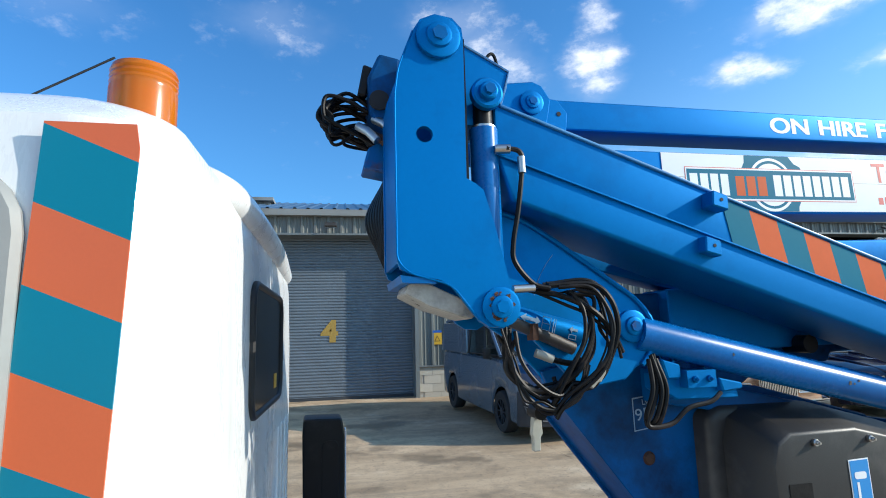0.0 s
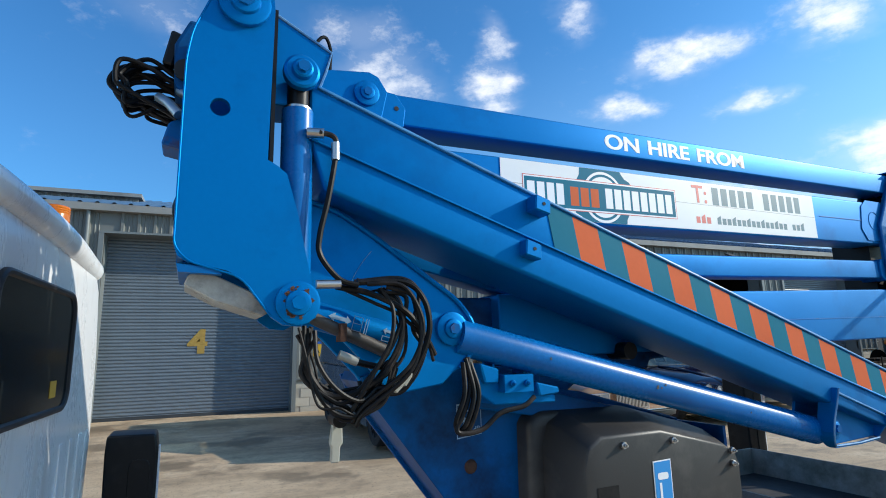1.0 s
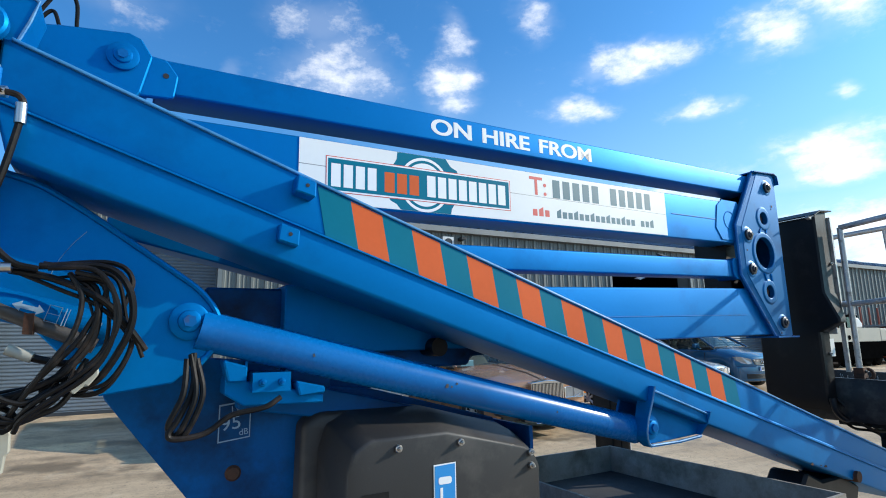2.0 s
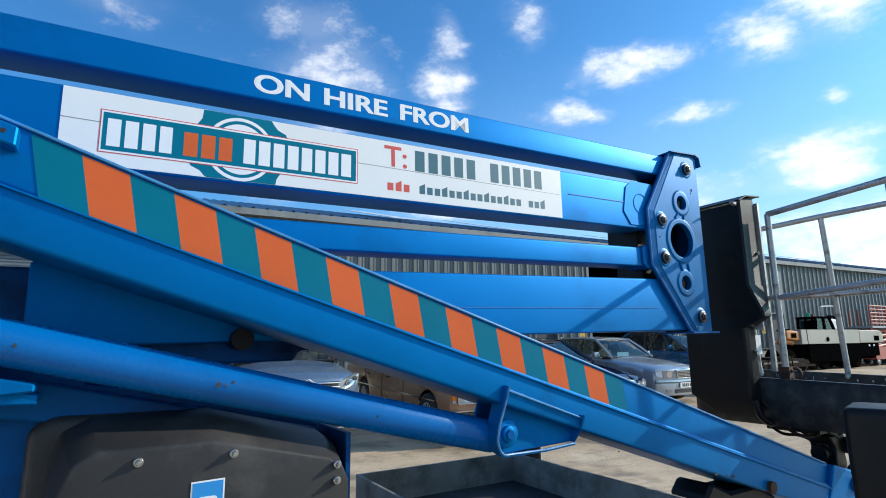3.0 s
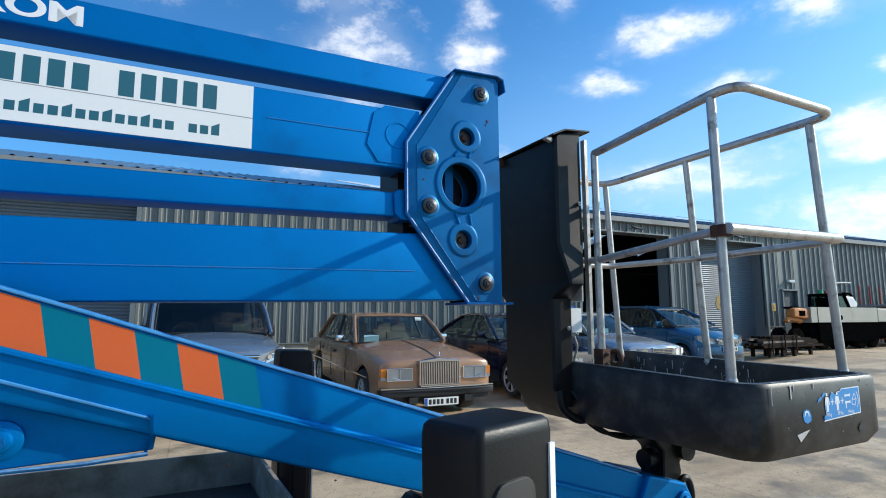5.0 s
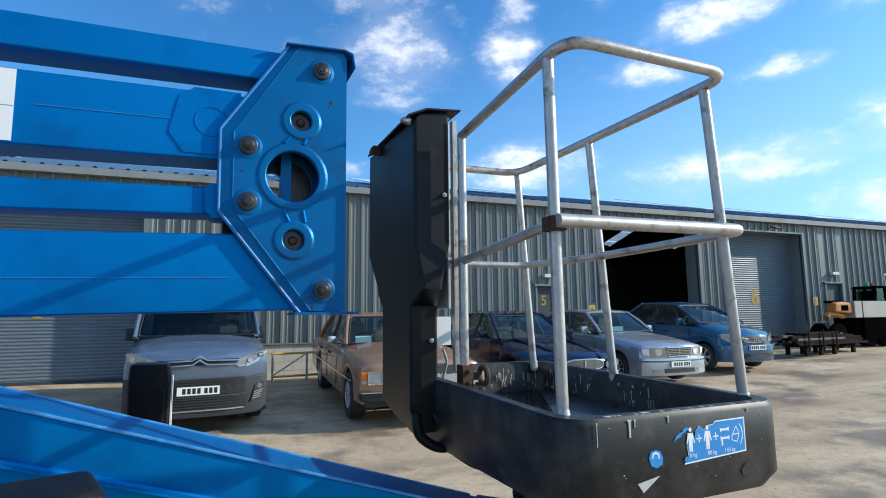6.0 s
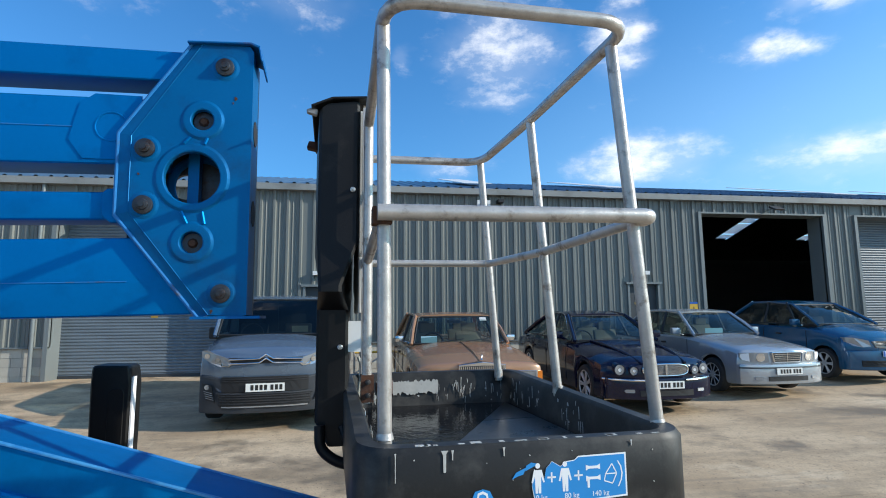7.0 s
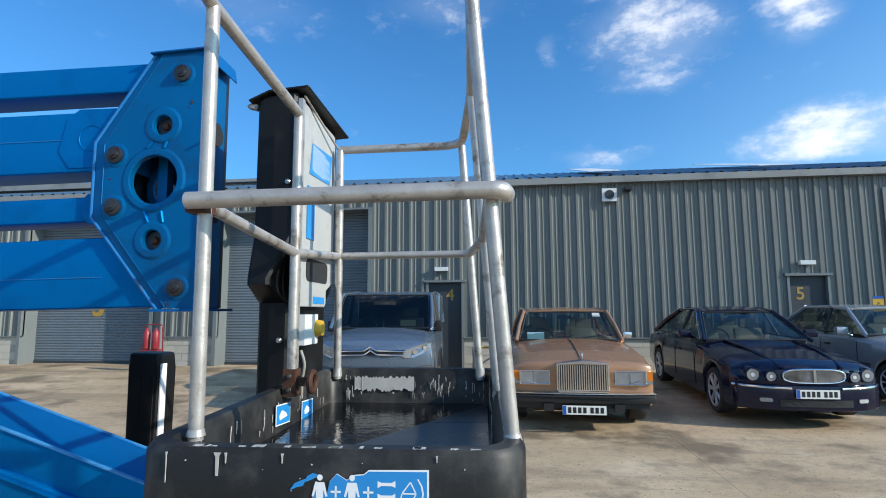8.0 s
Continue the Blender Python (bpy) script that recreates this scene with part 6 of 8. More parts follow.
def housing():
    """A tall box with a slanted outer side, wider above and stepped in below."""
    bm = bmesh.new()
    wide = [(4.400, -0.095), (4.553, -0.10), (4.553, 0.46), (4.376, 0.49)]
    tip = [(4.408, -0.160), (4.490, -0.165), (4.551, 0.43), (4.405, 0.43)]
    slim = [(4.402, -0.035), (4.520, -0.040), (4.541, 0.36), (4.406, 0.36)]
    foot = [(4.45, -0.035), (4.530, -0.04), (4.53, 0.26), (4.45, 0.25)]
    rings = []
    for z, plan in ((1.10, foot), (1.19, slim), (1.598, slim), (1.662, tip), (1.685, tip), (1.855, wide), (2.28, wide)):
        rings.append([bm.verts.new((a, b, z)) for a, b in cut_corners(plan, 0.030)])
    rings.append([bm.verts.new((a, b, 2.350 + 0.048 * smooth01(4.375, 4.46, a))) for a, b in cut_corners(wide, 0.030)])
    for a, b in zip(rings, rings[1:]):
        for i in range(len(a)):
            j = (i + 1) % len(a)
            bm.faces.new((a[i], a[j], b[j], b[i]))
    bm.faces.new(rings[0][::-1])
    bm.faces.new(rings[-1])
    return bm


hb = housing()
bmesh.ops.recalc_face_normals(hb, faces=hb.faces)
hb.to_mesh(con.data)
hb.free()
con.data.polygons.foreach_set("use_smooth", [True] * len(con.data.polygons))
con.data.set_sharp_from_angle(angle=radians(38))
part("console_lid", prism([(4.372, 2.362), (4.45, 2.398), (4.602, 2.412), (4.602, 2.421), (4.448, 2.407), (4.368, 2.370)], -0.115, 0.50, 0.002, 1), BLACK_PLASTIC, con, "raised thin black lid")
part("lid_stay", tube([(4.57, -0.06, 2.40), (4.60, 0.34, 2.30)], 0.005, 8), GALV, con, smooth=True)
part("lid_clip", prism([(4.352, 2.350), (4.390, 2.340), (4.395, 2.362), (4.372, 2.370), (4.35, 2.362)], -0.085, -0.06, 0.003, 1), GREY_STEEL, con)
part("lid_clip", prism([(4.335, 2.335), (4.386, 2.325), (4.39, 2.362), (4.345, 2.366)], 0.31, 0.36, 0.004, 1), RUST, con)
for u, v, z in ((4.528, -0.101, 2.05), (4.490, -0.041, 1.46)):
    bolt(u, v, z, 0.010, con, out=0.014, washer=STEEL, mat=STEEL)
part("edge_channel", box(4.564, 4.582, -0.112, -0.086, 1.34, 2.37, 0.004, 1), GALV, con, "worn aluminium edge channel")
shelf = material("pale grey panel", (0.46, 0.46, 0.44), 0.5, 0.1, 0.12, 4, 90, 0.1, dirt=(0.25, 0.23, 0.20), dirt_amount=0.5, dirt_scale=4)
part("console_panel", prism(round_rect(-0.07, 0.385, 1.80, 2.38, 0.02, 3), 4.554, 4.568, 0.003, 1, plane="yz"), shelf, con, "pale grey control panel")
ins = part("panel_sticker", prism([(0.02, 2.112), (0.30, 2.128), (0.325, 2.265), (0.05, 2.245)], 4.569, 4.571, plane="yz"), SIGN_BLUE, con, "blue instruction sticker with small white lines")
for k in range(10):
    z = 2.135 + 0.011 * k
    part("text_bar", prism([(0.05, z), (0.29 if k % 3 else 0.22, z), (0.29 if k % 3 else 0.22, z + 0.0035), (0.05, z + 0.0035)], 4.5712, 4.5718, plane="yz"), WHITE_INK, ins)
part("blue_panel", prism([(0.0, 1.85), (0.09, 1.85), (0.09, 2.06), (0.0, 2.06)], 4.569, 4.572, plane="yz"), SIGN_BLUE, con)
part("handle_plate", prism([(-0.07, 1.585), (0.27, 1.585), (0.29, 1.60), (0.29, 1.655), (0.385, 1.69), (0.385, 1.798), (-0.07, 1.798)], 4.554, 4.566, 0.003, 1, plane="yz"), shelf, con)
# near-black patch paints the shaded slot on the solid plate
part("hand_slot", prism(round_rect(0.015, 0.30, 1.685, 1.775, 0.03, 4), 4.5665, 4.5680, plane="yz"), DARK, con)
part("small_label", prism([(0.11, 1.598), (0.26, 1.598), (0.26, 1.626), (0.11, 1.626)], 4.5665, 4.5680, plane="yz"), SIGN_BLUE, con)
part("socket_box", box(4.515, 4.583, -0.03, 0.13, 1.44, 1.555, 0.008), LAMP_WHITE, con, "white socket box")
part("socket_cover", tube([(4.583, 0.115, 1.50), (4.608, 0.115, 1.50)], [0.034, 0.030], 18), YELLOW, con, "yellow round socket cover", True)
part("cable", tube(spline([(4.56, 0.0, 1.42), (4.575, 0.0, 1.37), (4.565, 0.01, 1.31), (4.56, 0.02, 1.24)]), 0.006, 8), PALE_PLASTIC, con, smooth=True)
part("hose_loop", tube(spline([(4.42, -0.05, 1.18), (4.43, -0.06, 1.10), (4.50, -0.07, 1.05), (4.58, -0.06, 1.045), (4.66, -0.03, 1.05)]), 0.020, 12), BLACK_PLASTIC, con, "ribbed black cable sleeve", True)
part("hose_loop", tube(spline([(4.50, -0.04, 1.17), (4.53, -0.09, 1.10), (4.585, -0.12, 1.045), (4.64, -0.10, 1.02), (4.72, -0.06, 1.015)]), 0.014, 12), BLACK_PLASTIC, con, smooth=True)
# bracket joining housing, tub and boom end
part("cage_mount", box(4.70, 5.0, -0.24, 0.06, 0.985, 1.029, 0.01), BLACK_PLASTIC, L)
part("mount_stem", tube([(4.90, -0.17, 0.72), (4.90, -0.17, 0.97)], 0.055, 18), BLACK_PLASTIC, L, smooth=True)
part("mount_motor", tube([(4.80, -0.17, 0.86), (5.0, -0.17, 0.86)], 0.045, 16), BLACK_PLASTIC, L, smooth=True)
for pts in ([(4.55, -0.12, 1.03), (4.62, -0.16, 0.985), (4.72, -0.18, 0.965), (4.86, -0.18, 0.975), (4.92, -0.14, 1.03)], [(4.60, 0.0, 1.03), (4.68, -0.04, 0.97), (4.80, -0.08, 0.95), (4.90, -0.1, 0.90), (4.93, -0.12, 0.80)],
            [(4.75, -0.22, 1.03), (4.80, -0.24, 0.99), (4.88, -0.24, 0.96), (4.95, -0.22, 0.90), (4.96, -0.2, 0.78)], [(4.66, -0.10, 1.03), (4.74, -0.13, 0.98), (4.84, -0.13, 0.94), (4.88, -0.15, 0.86)]):
    hose(pts, 0.009)
part("mount_bracket", prism([(4.84, 0.72), (4.93, 0.70), (4.97, 0.80), (4.95, 0.92), (4.98, 0.965), (4.80, 0.965), (4.86, 0.90), (4.85, 0.80)], -0.24, -0.10, 0.006, 1), BLACK_PLASTIC, L)
part("mount_drum", tube([(4.985, -0.27, 0.90), (4.985, -0.08, 0.90)], 0.048, 18), BLACK_PLASTIC, L, smooth=True)
part("tub_edge_chip", prism([(5.12, 1.085), (5.145, 1.082), (5.155, 1.10), (5.15, 1.118), (5.13, 1.115), (5.115, 1.10)], F - 0.001, F), DARK, cage)

# ---- parked cars ----


def paint(name, colour, rough=0.22, metal=0.35, coat=0.5, spec=0.5):
    return material(name, colour, rough, metal, 0.06, 1.2, 150, 0.02, coat=coat, spec=spec, dirt=(0.16, 0.14, 0.11), dirt_amount=0.10, dirt_scale=2.5)


TRIM_BLACK = material("black car trim", (0.014, 0.014, 0.015), 0.5, 0, 0.2, 6, 120, 0.15)
BUMPER_GREY = material("grey bumper plastic", (0.045, 0.049, 0.055), 0.55, 0, 0.15, 4, 160, 0.3, spec=0.25)
SEAT = material("pale seat cloth", (0.26, 0.23, 0.18), 0.85, 0, 0.15, 6, 140, 0.3)
SEAT_DARK = material("dark seat cloth", (0.03, 0.03, 0.032), 0.85, 0, 0.15, 6, 140, 0.3)
HEADLAMP = material("headlamp reflector", (0.36, 0.39, 0.42), 0.16, 0.6, 0.15, 9, 60, 0.15, coat=0.6)
AMBER = material("amber lens", (0.72, 0.20, 0.02), 0.25, 0, 0.08, 12, 80, 0.1)
CARD = material("pale blue card", (0.36, 0.58, 0.66), 0.6, 0, 0.06, 9, 90, 0.05)


def lerp_table(table, y):
    for a, b in zip(table, table[1:]):
        if y <= b[0]:
            t = (y - a[0]) / (b[0] - a[0])
            t = max(0, t)
            return [p + (q - p) * t for p, q in zip(a[1:], b[1:])]
    return list(table[-1][1:])


def bent(name, pts, y, thick, mat, car, bend, label="", bevel=0.0):
    """A plate on the curved nose: an outline in (x, z) whose points follow the nose's plan, y = bend * |x|^3."""
    bm = prism(pts, y, y + thick, bevel, 2)
    for v in bm.verts:
        v.co.y += bend * abs(v.co.x) ** 3
    return part(name, bm, mat, car, label, bevel > 0)


def strip_pts(hw, z0, z1, n=14, droop=0.0):
    xs = [-hw + 2 * hw * k / n for k in range(n + 1)]
    return [(x, z0 - droop * (x / hw) ** 2) for x in xs] + [(x, z1 - droop * (x / hw) ** 2) for x in xs[::-1]]


def body_mesh(stations, wheels, wheel_r, arch, bend=0.4):
    """A car body lofted along its length. Stations: y, half width, underside, shoulder and crown heights. Wheel arches are cut in its flanks."""
    ys = set()
    for s in stations:
        ys.add(round(s[0], 3))
    y = stations[0][0]
    while y < stations[-1][0]:
        ys.add(round(y, 3))
        y += 0.16
    ys |= {0.004, 0.015, 0.03, 0.05, 0.08, 0.12, 0.17, 0.23, 0.3, 0.38}
    for wy in wheels:
        for k in range(-8, 9):
            ys.add(round(wy + arch * math.sin(k * math.pi / 16), 3))
        ys |= {round(wy - arch - 0.01, 3), round(wy + arch + 0.01, 3)}
    ys = sorted(v for v in ys if stations[0][0] <= v <= stations[-1][0])
    bm = bmesh.new()
    rings = []
    for y in ys:
        hw, zb, zs, zc = lerp_table(stations, y)
        hw = min(hw, max(0.30, (max(y, 0) / bend) ** (1 / 3)))
        foot = zb
        for wy in wheels:
            d = abs(y - wy)
            if d < arch:
                foot = max(foot, wheel_r + math.sqrt(arch * arch - d * d))
        foot = min(foot, zs - 0.06)
        h = zs - foot
        half = [(hw - 0.035, foot), (hw - 0.008, foot + 0.04 * min(1, h / 0.3)), (hw, foot + 0.45 * h), (hw - 0.004, foot + 0.72 * h), (hw - 0.025, zs - 0.03), (hw - 0.06, zs),
                (hw * 0.80, zs + (zc - zs) * 0.45), (hw * 0.45, zs + (zc - zs) * 0.88), (0.0, zc)]
        ring = [bm.verts.new((x, y, z)) for x, z in half]
        ring += [bm.verts.new((-x, y, z)) for x, z in half[-2::-1]]
        rings.append(ring)
    for a, b in zip(rings, rings[1:]):
        for i in range(len(a) - 1):
            bm.faces.new((a[i], a[i + 1], b[i + 1], b[i]))
    bm.faces.new(rings[0])
    bm.faces.new(rings[-1][::-1])
    return bm


def wheel_thing(parent, x, y, r, width, rim_r, spokes, side, rim_mat=ALLOY):
    tyre = bmesh.new()
    prof = [(rim_r, -width / 2), (r - 0.02, -width / 2), (r, -width / 2 + 0.03), (r, width / 2 - 0.03), (r - 0.02, width / 2), (rim_r, width / 2)]
    n = 28
    rings = [[tyre.verts.new((b, a * math.cos(k * math.tau / n), a * math.sin(k * math.tau / n))) for a, b in prof] for k in range(n)]
    for k in range(n):
        p, q = rings[k], rings[(k + 1) % n]
        for i in range(len(prof)):
            j = (i + 1) % len(prof)
            tyre.faces.new((p[i], p[j], q[j], q[i]))
    w = part("wheel", tyre, TYRE, parent, smooth=True)
    w.location = (x, y, r)
    s = side
    rim = bmesh.new()
    add_tube(rim, [(-s * 0.05, 0, 0), (-s * 0.045, 0, 0)], rim_r, n)
    part("brake_disc", rim, TRIM_BLACK, w)
    face = bmesh.new()
    add_tube(face, [(s * (width / 2 - 0.012), rim_r * 0.96 * math.cos(k * math.tau / n), rim_r * 0.96 * math.sin(k * math.tau / n)) for k in range(n)], 0.012, 6, True)
    for k in range(spokes):
        a = k * math.tau / spokes
        for da in (-0.10, 0.10) if spokes < 9 else (0,):
            add_tube(face, [(s * (width / 2 - 0.02), 0.04 * math.cos(a), 0.04 * math.sin(a)), (s * (width / 2 - 0.018), rim_r * 0.95 * math.cos(a + da), rim_r * 0.95 * math.sin(a + da))], 0.016 if spokes < 9 else 0.010, 6)
    add_tube(face, [(s * (width / 2 - 0.04), 0, 0), (s * (width / 2 - 0.005), 0, 0)], 0.055, 14)
    part("rim", face, rim_mat, w, smooth=True)


def quad_sheet(a, b, c, d, out=0.0, cut=6):
    """A slightly bowed pane between four corners."""
    a, b, c, d = (Vector(v) for v in (a, b, c, d))
    nrm = (b - a).cross(d - a).normalized()
    bm = bmesh.new()
    grid = []
    for i in range(cut + 1):
        row = []
        for j in range(cut + 1):
            s, t = i / cut, j / cut
            p = a * (1 - s) * (1 - t) + b * s * (1 - t) + c * s * t + d * (1 - s) * t
            row.append(bm.verts.new(p + nrm * out * 16 * s * (1 - s) * t * (1 - t)))
        grid.append(row)
    for i in range(cut):
        for j in range(cut):
            bm.faces.new((grid[i][j], grid[i + 1][j], grid[i + 1][j + 1], grid[i][j + 1]))
    return bm


def inset(a, b, c, d, k=0.06):
    """The four corners drawn in by k metres."""
    pts = [Vector(v) for v in (a, b, c, d)]
    mid = sum(pts, Vector()) / 4
    return [p + (mid - p).normalized() * k for p in pts]


def cabin(car, body_mat, base, roof, half_base, half_roof, posts, seat=SEAT, roof_bulge=0.03, left_hand=False, screen=SCREEN_GLASS):
    """Glasshouse. base: (front y, front z, rear y, rear z); roof: the same; posts: y of side pillars at the belt and the roof."""
    (fy, fz, ry, rz), (ty, tz, by, bz) = base, roof
    hb, hr = half_base, half_roof
    fl, fr, tl, tr = (-hb, fy, fz), (hb, fy, fz), (-hr, ty, tz), (hr, ty, tz)
    rl, rr, bl, br = (-hb, ry, rz), (hb, ry, rz), (-hr, by, bz), (hr, by, bz)
    fl, fr = (-hb * 0.96, fy - 0.02, fz), (hb * 0.96, fy - 0.02, fz)
    # roof skin
    bm = bmesh.new()
    rows = []
    for i in range(9):
        t = i / 8
        y, z = ty + (by - ty) * t, tz + (bz - tz) * t + roof_bulge * math.sin(math.pi * t)
        rows.append([bm.verts.new((hr * s, y, z + 0.035 * (1 - s * s) - (0.012 if abs(s) == 1 else 0))) for s in (-1, -0.92, -0.6, -0.2, 0.2, 0.6, 0.92, 1)])
    for a, b in zip(rows, rows[1:]):
        for i in range(7):
            bm.faces.new((a[i], a[i + 1], b[i + 1], b[i]))
    ret = bmesh.ops.extrude_face_region(bm, geom=list(bm.faces))
    bmesh.ops.translate(bm, verts=[g for g in ret["geom"] if isinstance(g, bmesh.types.BMVert)], vec=(0, 0, -0.03))
    part("roof_panel", bm, body_mat, car, smooth=True)
    for s in (-1, 1):
        a, b = Vector(fr if s > 0 else fl), Vector(tr if s > 0 else tl)
        c, d = Vector(br if s > 0 else bl), Vector(rr if s > 0 else rl)
        part("pillar", tube([a, a.lerp(b, 0.5) + Vector((s * 0.01, -0.01, 0.015)), b], 0.030, 8), body_mat, car, smooth=True)
        part("pillar", tube([d, d.lerp(c, 0.5) + Vector((s * 0.012, 0.015, 0.012)), c], 0.045, 8), body_mat, car, smooth=True)
        part("roof_rail", tube([b, b.lerp(c, 0.5) + Vector((0, 0, roof_bulge)), c], 0.026, 8), body_mat, car, smooth=True)
        xs = lambda t: s * (hb + (hr - hb) * t)
        marks = [(None, None), *posts, (None, None)]
        ends = []
        for yb, yt in marks:
            ends.append(None if yb is None else (Vector((xs(0), yb, fz + (rz - fz) * (yb - fy) / (ry - fy))), Vector((xs(1), yt, tz + (bz - tz) * (yt - ty) / (by - ty) + roof_bulge * 0.8))))
        ends[0], ends[-1] = (Vector((xs(0), fy + 0.02, fz)), b), (d, c)
        for (p0, p1), (q0, q1) in zip(ends, ends[1:]):
            g = inset(p0, q0, q1, p1, 0.035)
            part("side_window", quad_sheet(*(g if s < 0 else [g[1], g[0], g[3], g[2]]), 0.012), CAR_GLASS, car)
        for yb, yt in posts:
            p0 = Vector((xs(0), yb, fz + (rz - fz) * (yb - fy) / (ry - fy)))
            p1 = Vector((xs(1), yt, tz + (bz - tz) * (yt - ty) / (by - ty) + roof_bulge * 0.8))
            part("pillar", tube([p0, p1], 0.026, 8), TRIM_BLACK, car, smooth=True)
        part("belt_trim", tube([Vector((s * (hb + 0.004), fy + 0.05, fz + 0.006)), Vector((s * (hb + 0.004), ry - 0.05, rz + 0.006))], 0.012, 6), TRIM_BLACK, car, smooth=True)
    w = inset(fl, fr, tr, tl, 0.05)
    part("windscreen", quad_sheet(w[0], w[1], w[2], w[3], 0.05, 8), screen, car)
    part("screen_seal", tube(rounded_path([*w, w[0]], 0.05), 0.012, 6), TRIM_BLACK, car, smooth=True)
    w = inset(rl, rr, br, bl, 0.05)
    part("rear_window", quad_sheet(w[1], w[0], w[3], w[2], 0.04, 8), CAR_GLASS, car)
    # inside
    floor_z = 0.45
    part("cabin_floor", box(-hb + 0.08, hb - 0.08, fy + 0.2, ry - 0.1, floor_z, floor_z + 0.02), TRIM_BLACK, car)
    part("dashboard", prism([(fy + 0.02, fz - 0.25), (fy + 0.45, fz - 0.25), (fy + 0.50, fz - 0.04), (fy + 0.25, fz + 0.0), (fy + 0.04, fz - 0.02)], -hb + 0.07, hb - 0.07, 0.02, 2, plane="yz"), TRIM_BLACK, car)
    wheel_x = -0.36 if left_hand else 0.36
    wheel_x = -wheel_x
    ring = [(wheel_x + 0.18 * math.cos(a * math.tau / 20), fy + 0.62 + 0.07 * math.sin(a * math.tau / 20), fz - 0.02 + 0.17 * math.sin(a * math.tau / 20)) for a in range(20)]
    part("steering_wheel", tube(ring, 0.014, 6, True), TRIM_BLACK, car, smooth=True)
    for x in (-0.38, 0.38):
        for y in (fy + 1.05, fy + 1.95):
            if y < ry - 0.35:
                sb = prism([(y, floor_z + 0.05), (y + 0.1, floor_z + 0.05), (y + 0.30, fz + 0.12), (y + 0.20, fz + 0.14)], x - 0.24, x + 0.24, 0.04, 2, plane="yz")
                part("seat", sb, seat, car, smooth=True)
                part("head_rest", box(x - 0.13, x + 0.13, y + 0.20, y + 0.29, fz + 0.14, fz + 0.30, 0.04), seat, car, smooth=True)
    part("mirror_inside", box(-0.11, 0.11, ty + 0.02, ty + 0.05, tz - 0.13, tz - 0.07, 0.01), TRIM_BLACK, car)


def door_mirror(car, x, y, z, mat, s, wide=0.20, tall=0.13):
    m = bmesh.new()
    add_box(m, x, x + s * wide, y, y + 0.10, z, z + tall)
    bmesh.ops.recalc_face_normals(m, faces=m.faces)
    soften(m, 0.03, 2)
    part("door_mirror", m, mat, car, smooth=True)
    part("mirror_arm", tube([(x - s * 0.08, y + 0.06, z - 0.02), (x + s * 0.05, y + 0.05, z + 0.03)], 0.022, 8), mat, car, smooth=True)


def number_plate(car, y, z, blue_end=True, x=0.0):
    p = part("number_plate", box(x - 0.26, x + 0.26, y - 0.012, y, z - 0.0555, z + 0.0555, 0.004, 1), PLATE, car, "white number plate with plain dark bars")
    if blue_end:
        part("plate_end", box(x - 0.258, x - 0.215, y - 0.0135, y - 0.0122, z - 0.053, z + 0.053), EU_BLUE, p)
    for k in range(7):
        a = x - 0.195 + 0.060 * k + (0.025 if k > 3 else 0)
        part("plate_bar", box(a, a + 0.040, y - 0.0140, y - 0.0124, z - 0.036, z + 0.036), PLATE_INK, p)


def panel(car, name, pts, y, mat, out=0.02, bevel=0.004, label=""):
    """A part on the nose: an outline in (x, z) standing out to y."""
    return part(name, prism(pts, y, y + out, bevel, 1), mat, car, label)


def mirror_pts(pts):
    return [(-a, b) for a, b in pts][::-1]


def common(name, x, y, yaw, label, category="car"):
    z = rise(x, y + 1.5)
    tilt = math.degrees(math.atan2(rise(x, y + 3.6) - rise(x, y + 0.8), 2.8))
    return empty(name, pose(x, y, z + 0.0, tilt, 0, yaw), label, category, "cars parked before the building")


def door_lines(car, hw, y0, ys, z0, z1):
    for s in (-1, 1):
        for y in ys:
            part("door_gap", box(s * hw - 0.006, s * hw + 0.002, y, y + 0.006, z0, z1), TRIM_BLACK, car)
        for y in ys[:-1]:
            part("door_handle", box(s * hw - 0.01, s * hw + 0.022, y + 0.72, y + 0.86, z1 - 0.12, z1 - 0.09, 0.008), TRIM_BLACK, car)


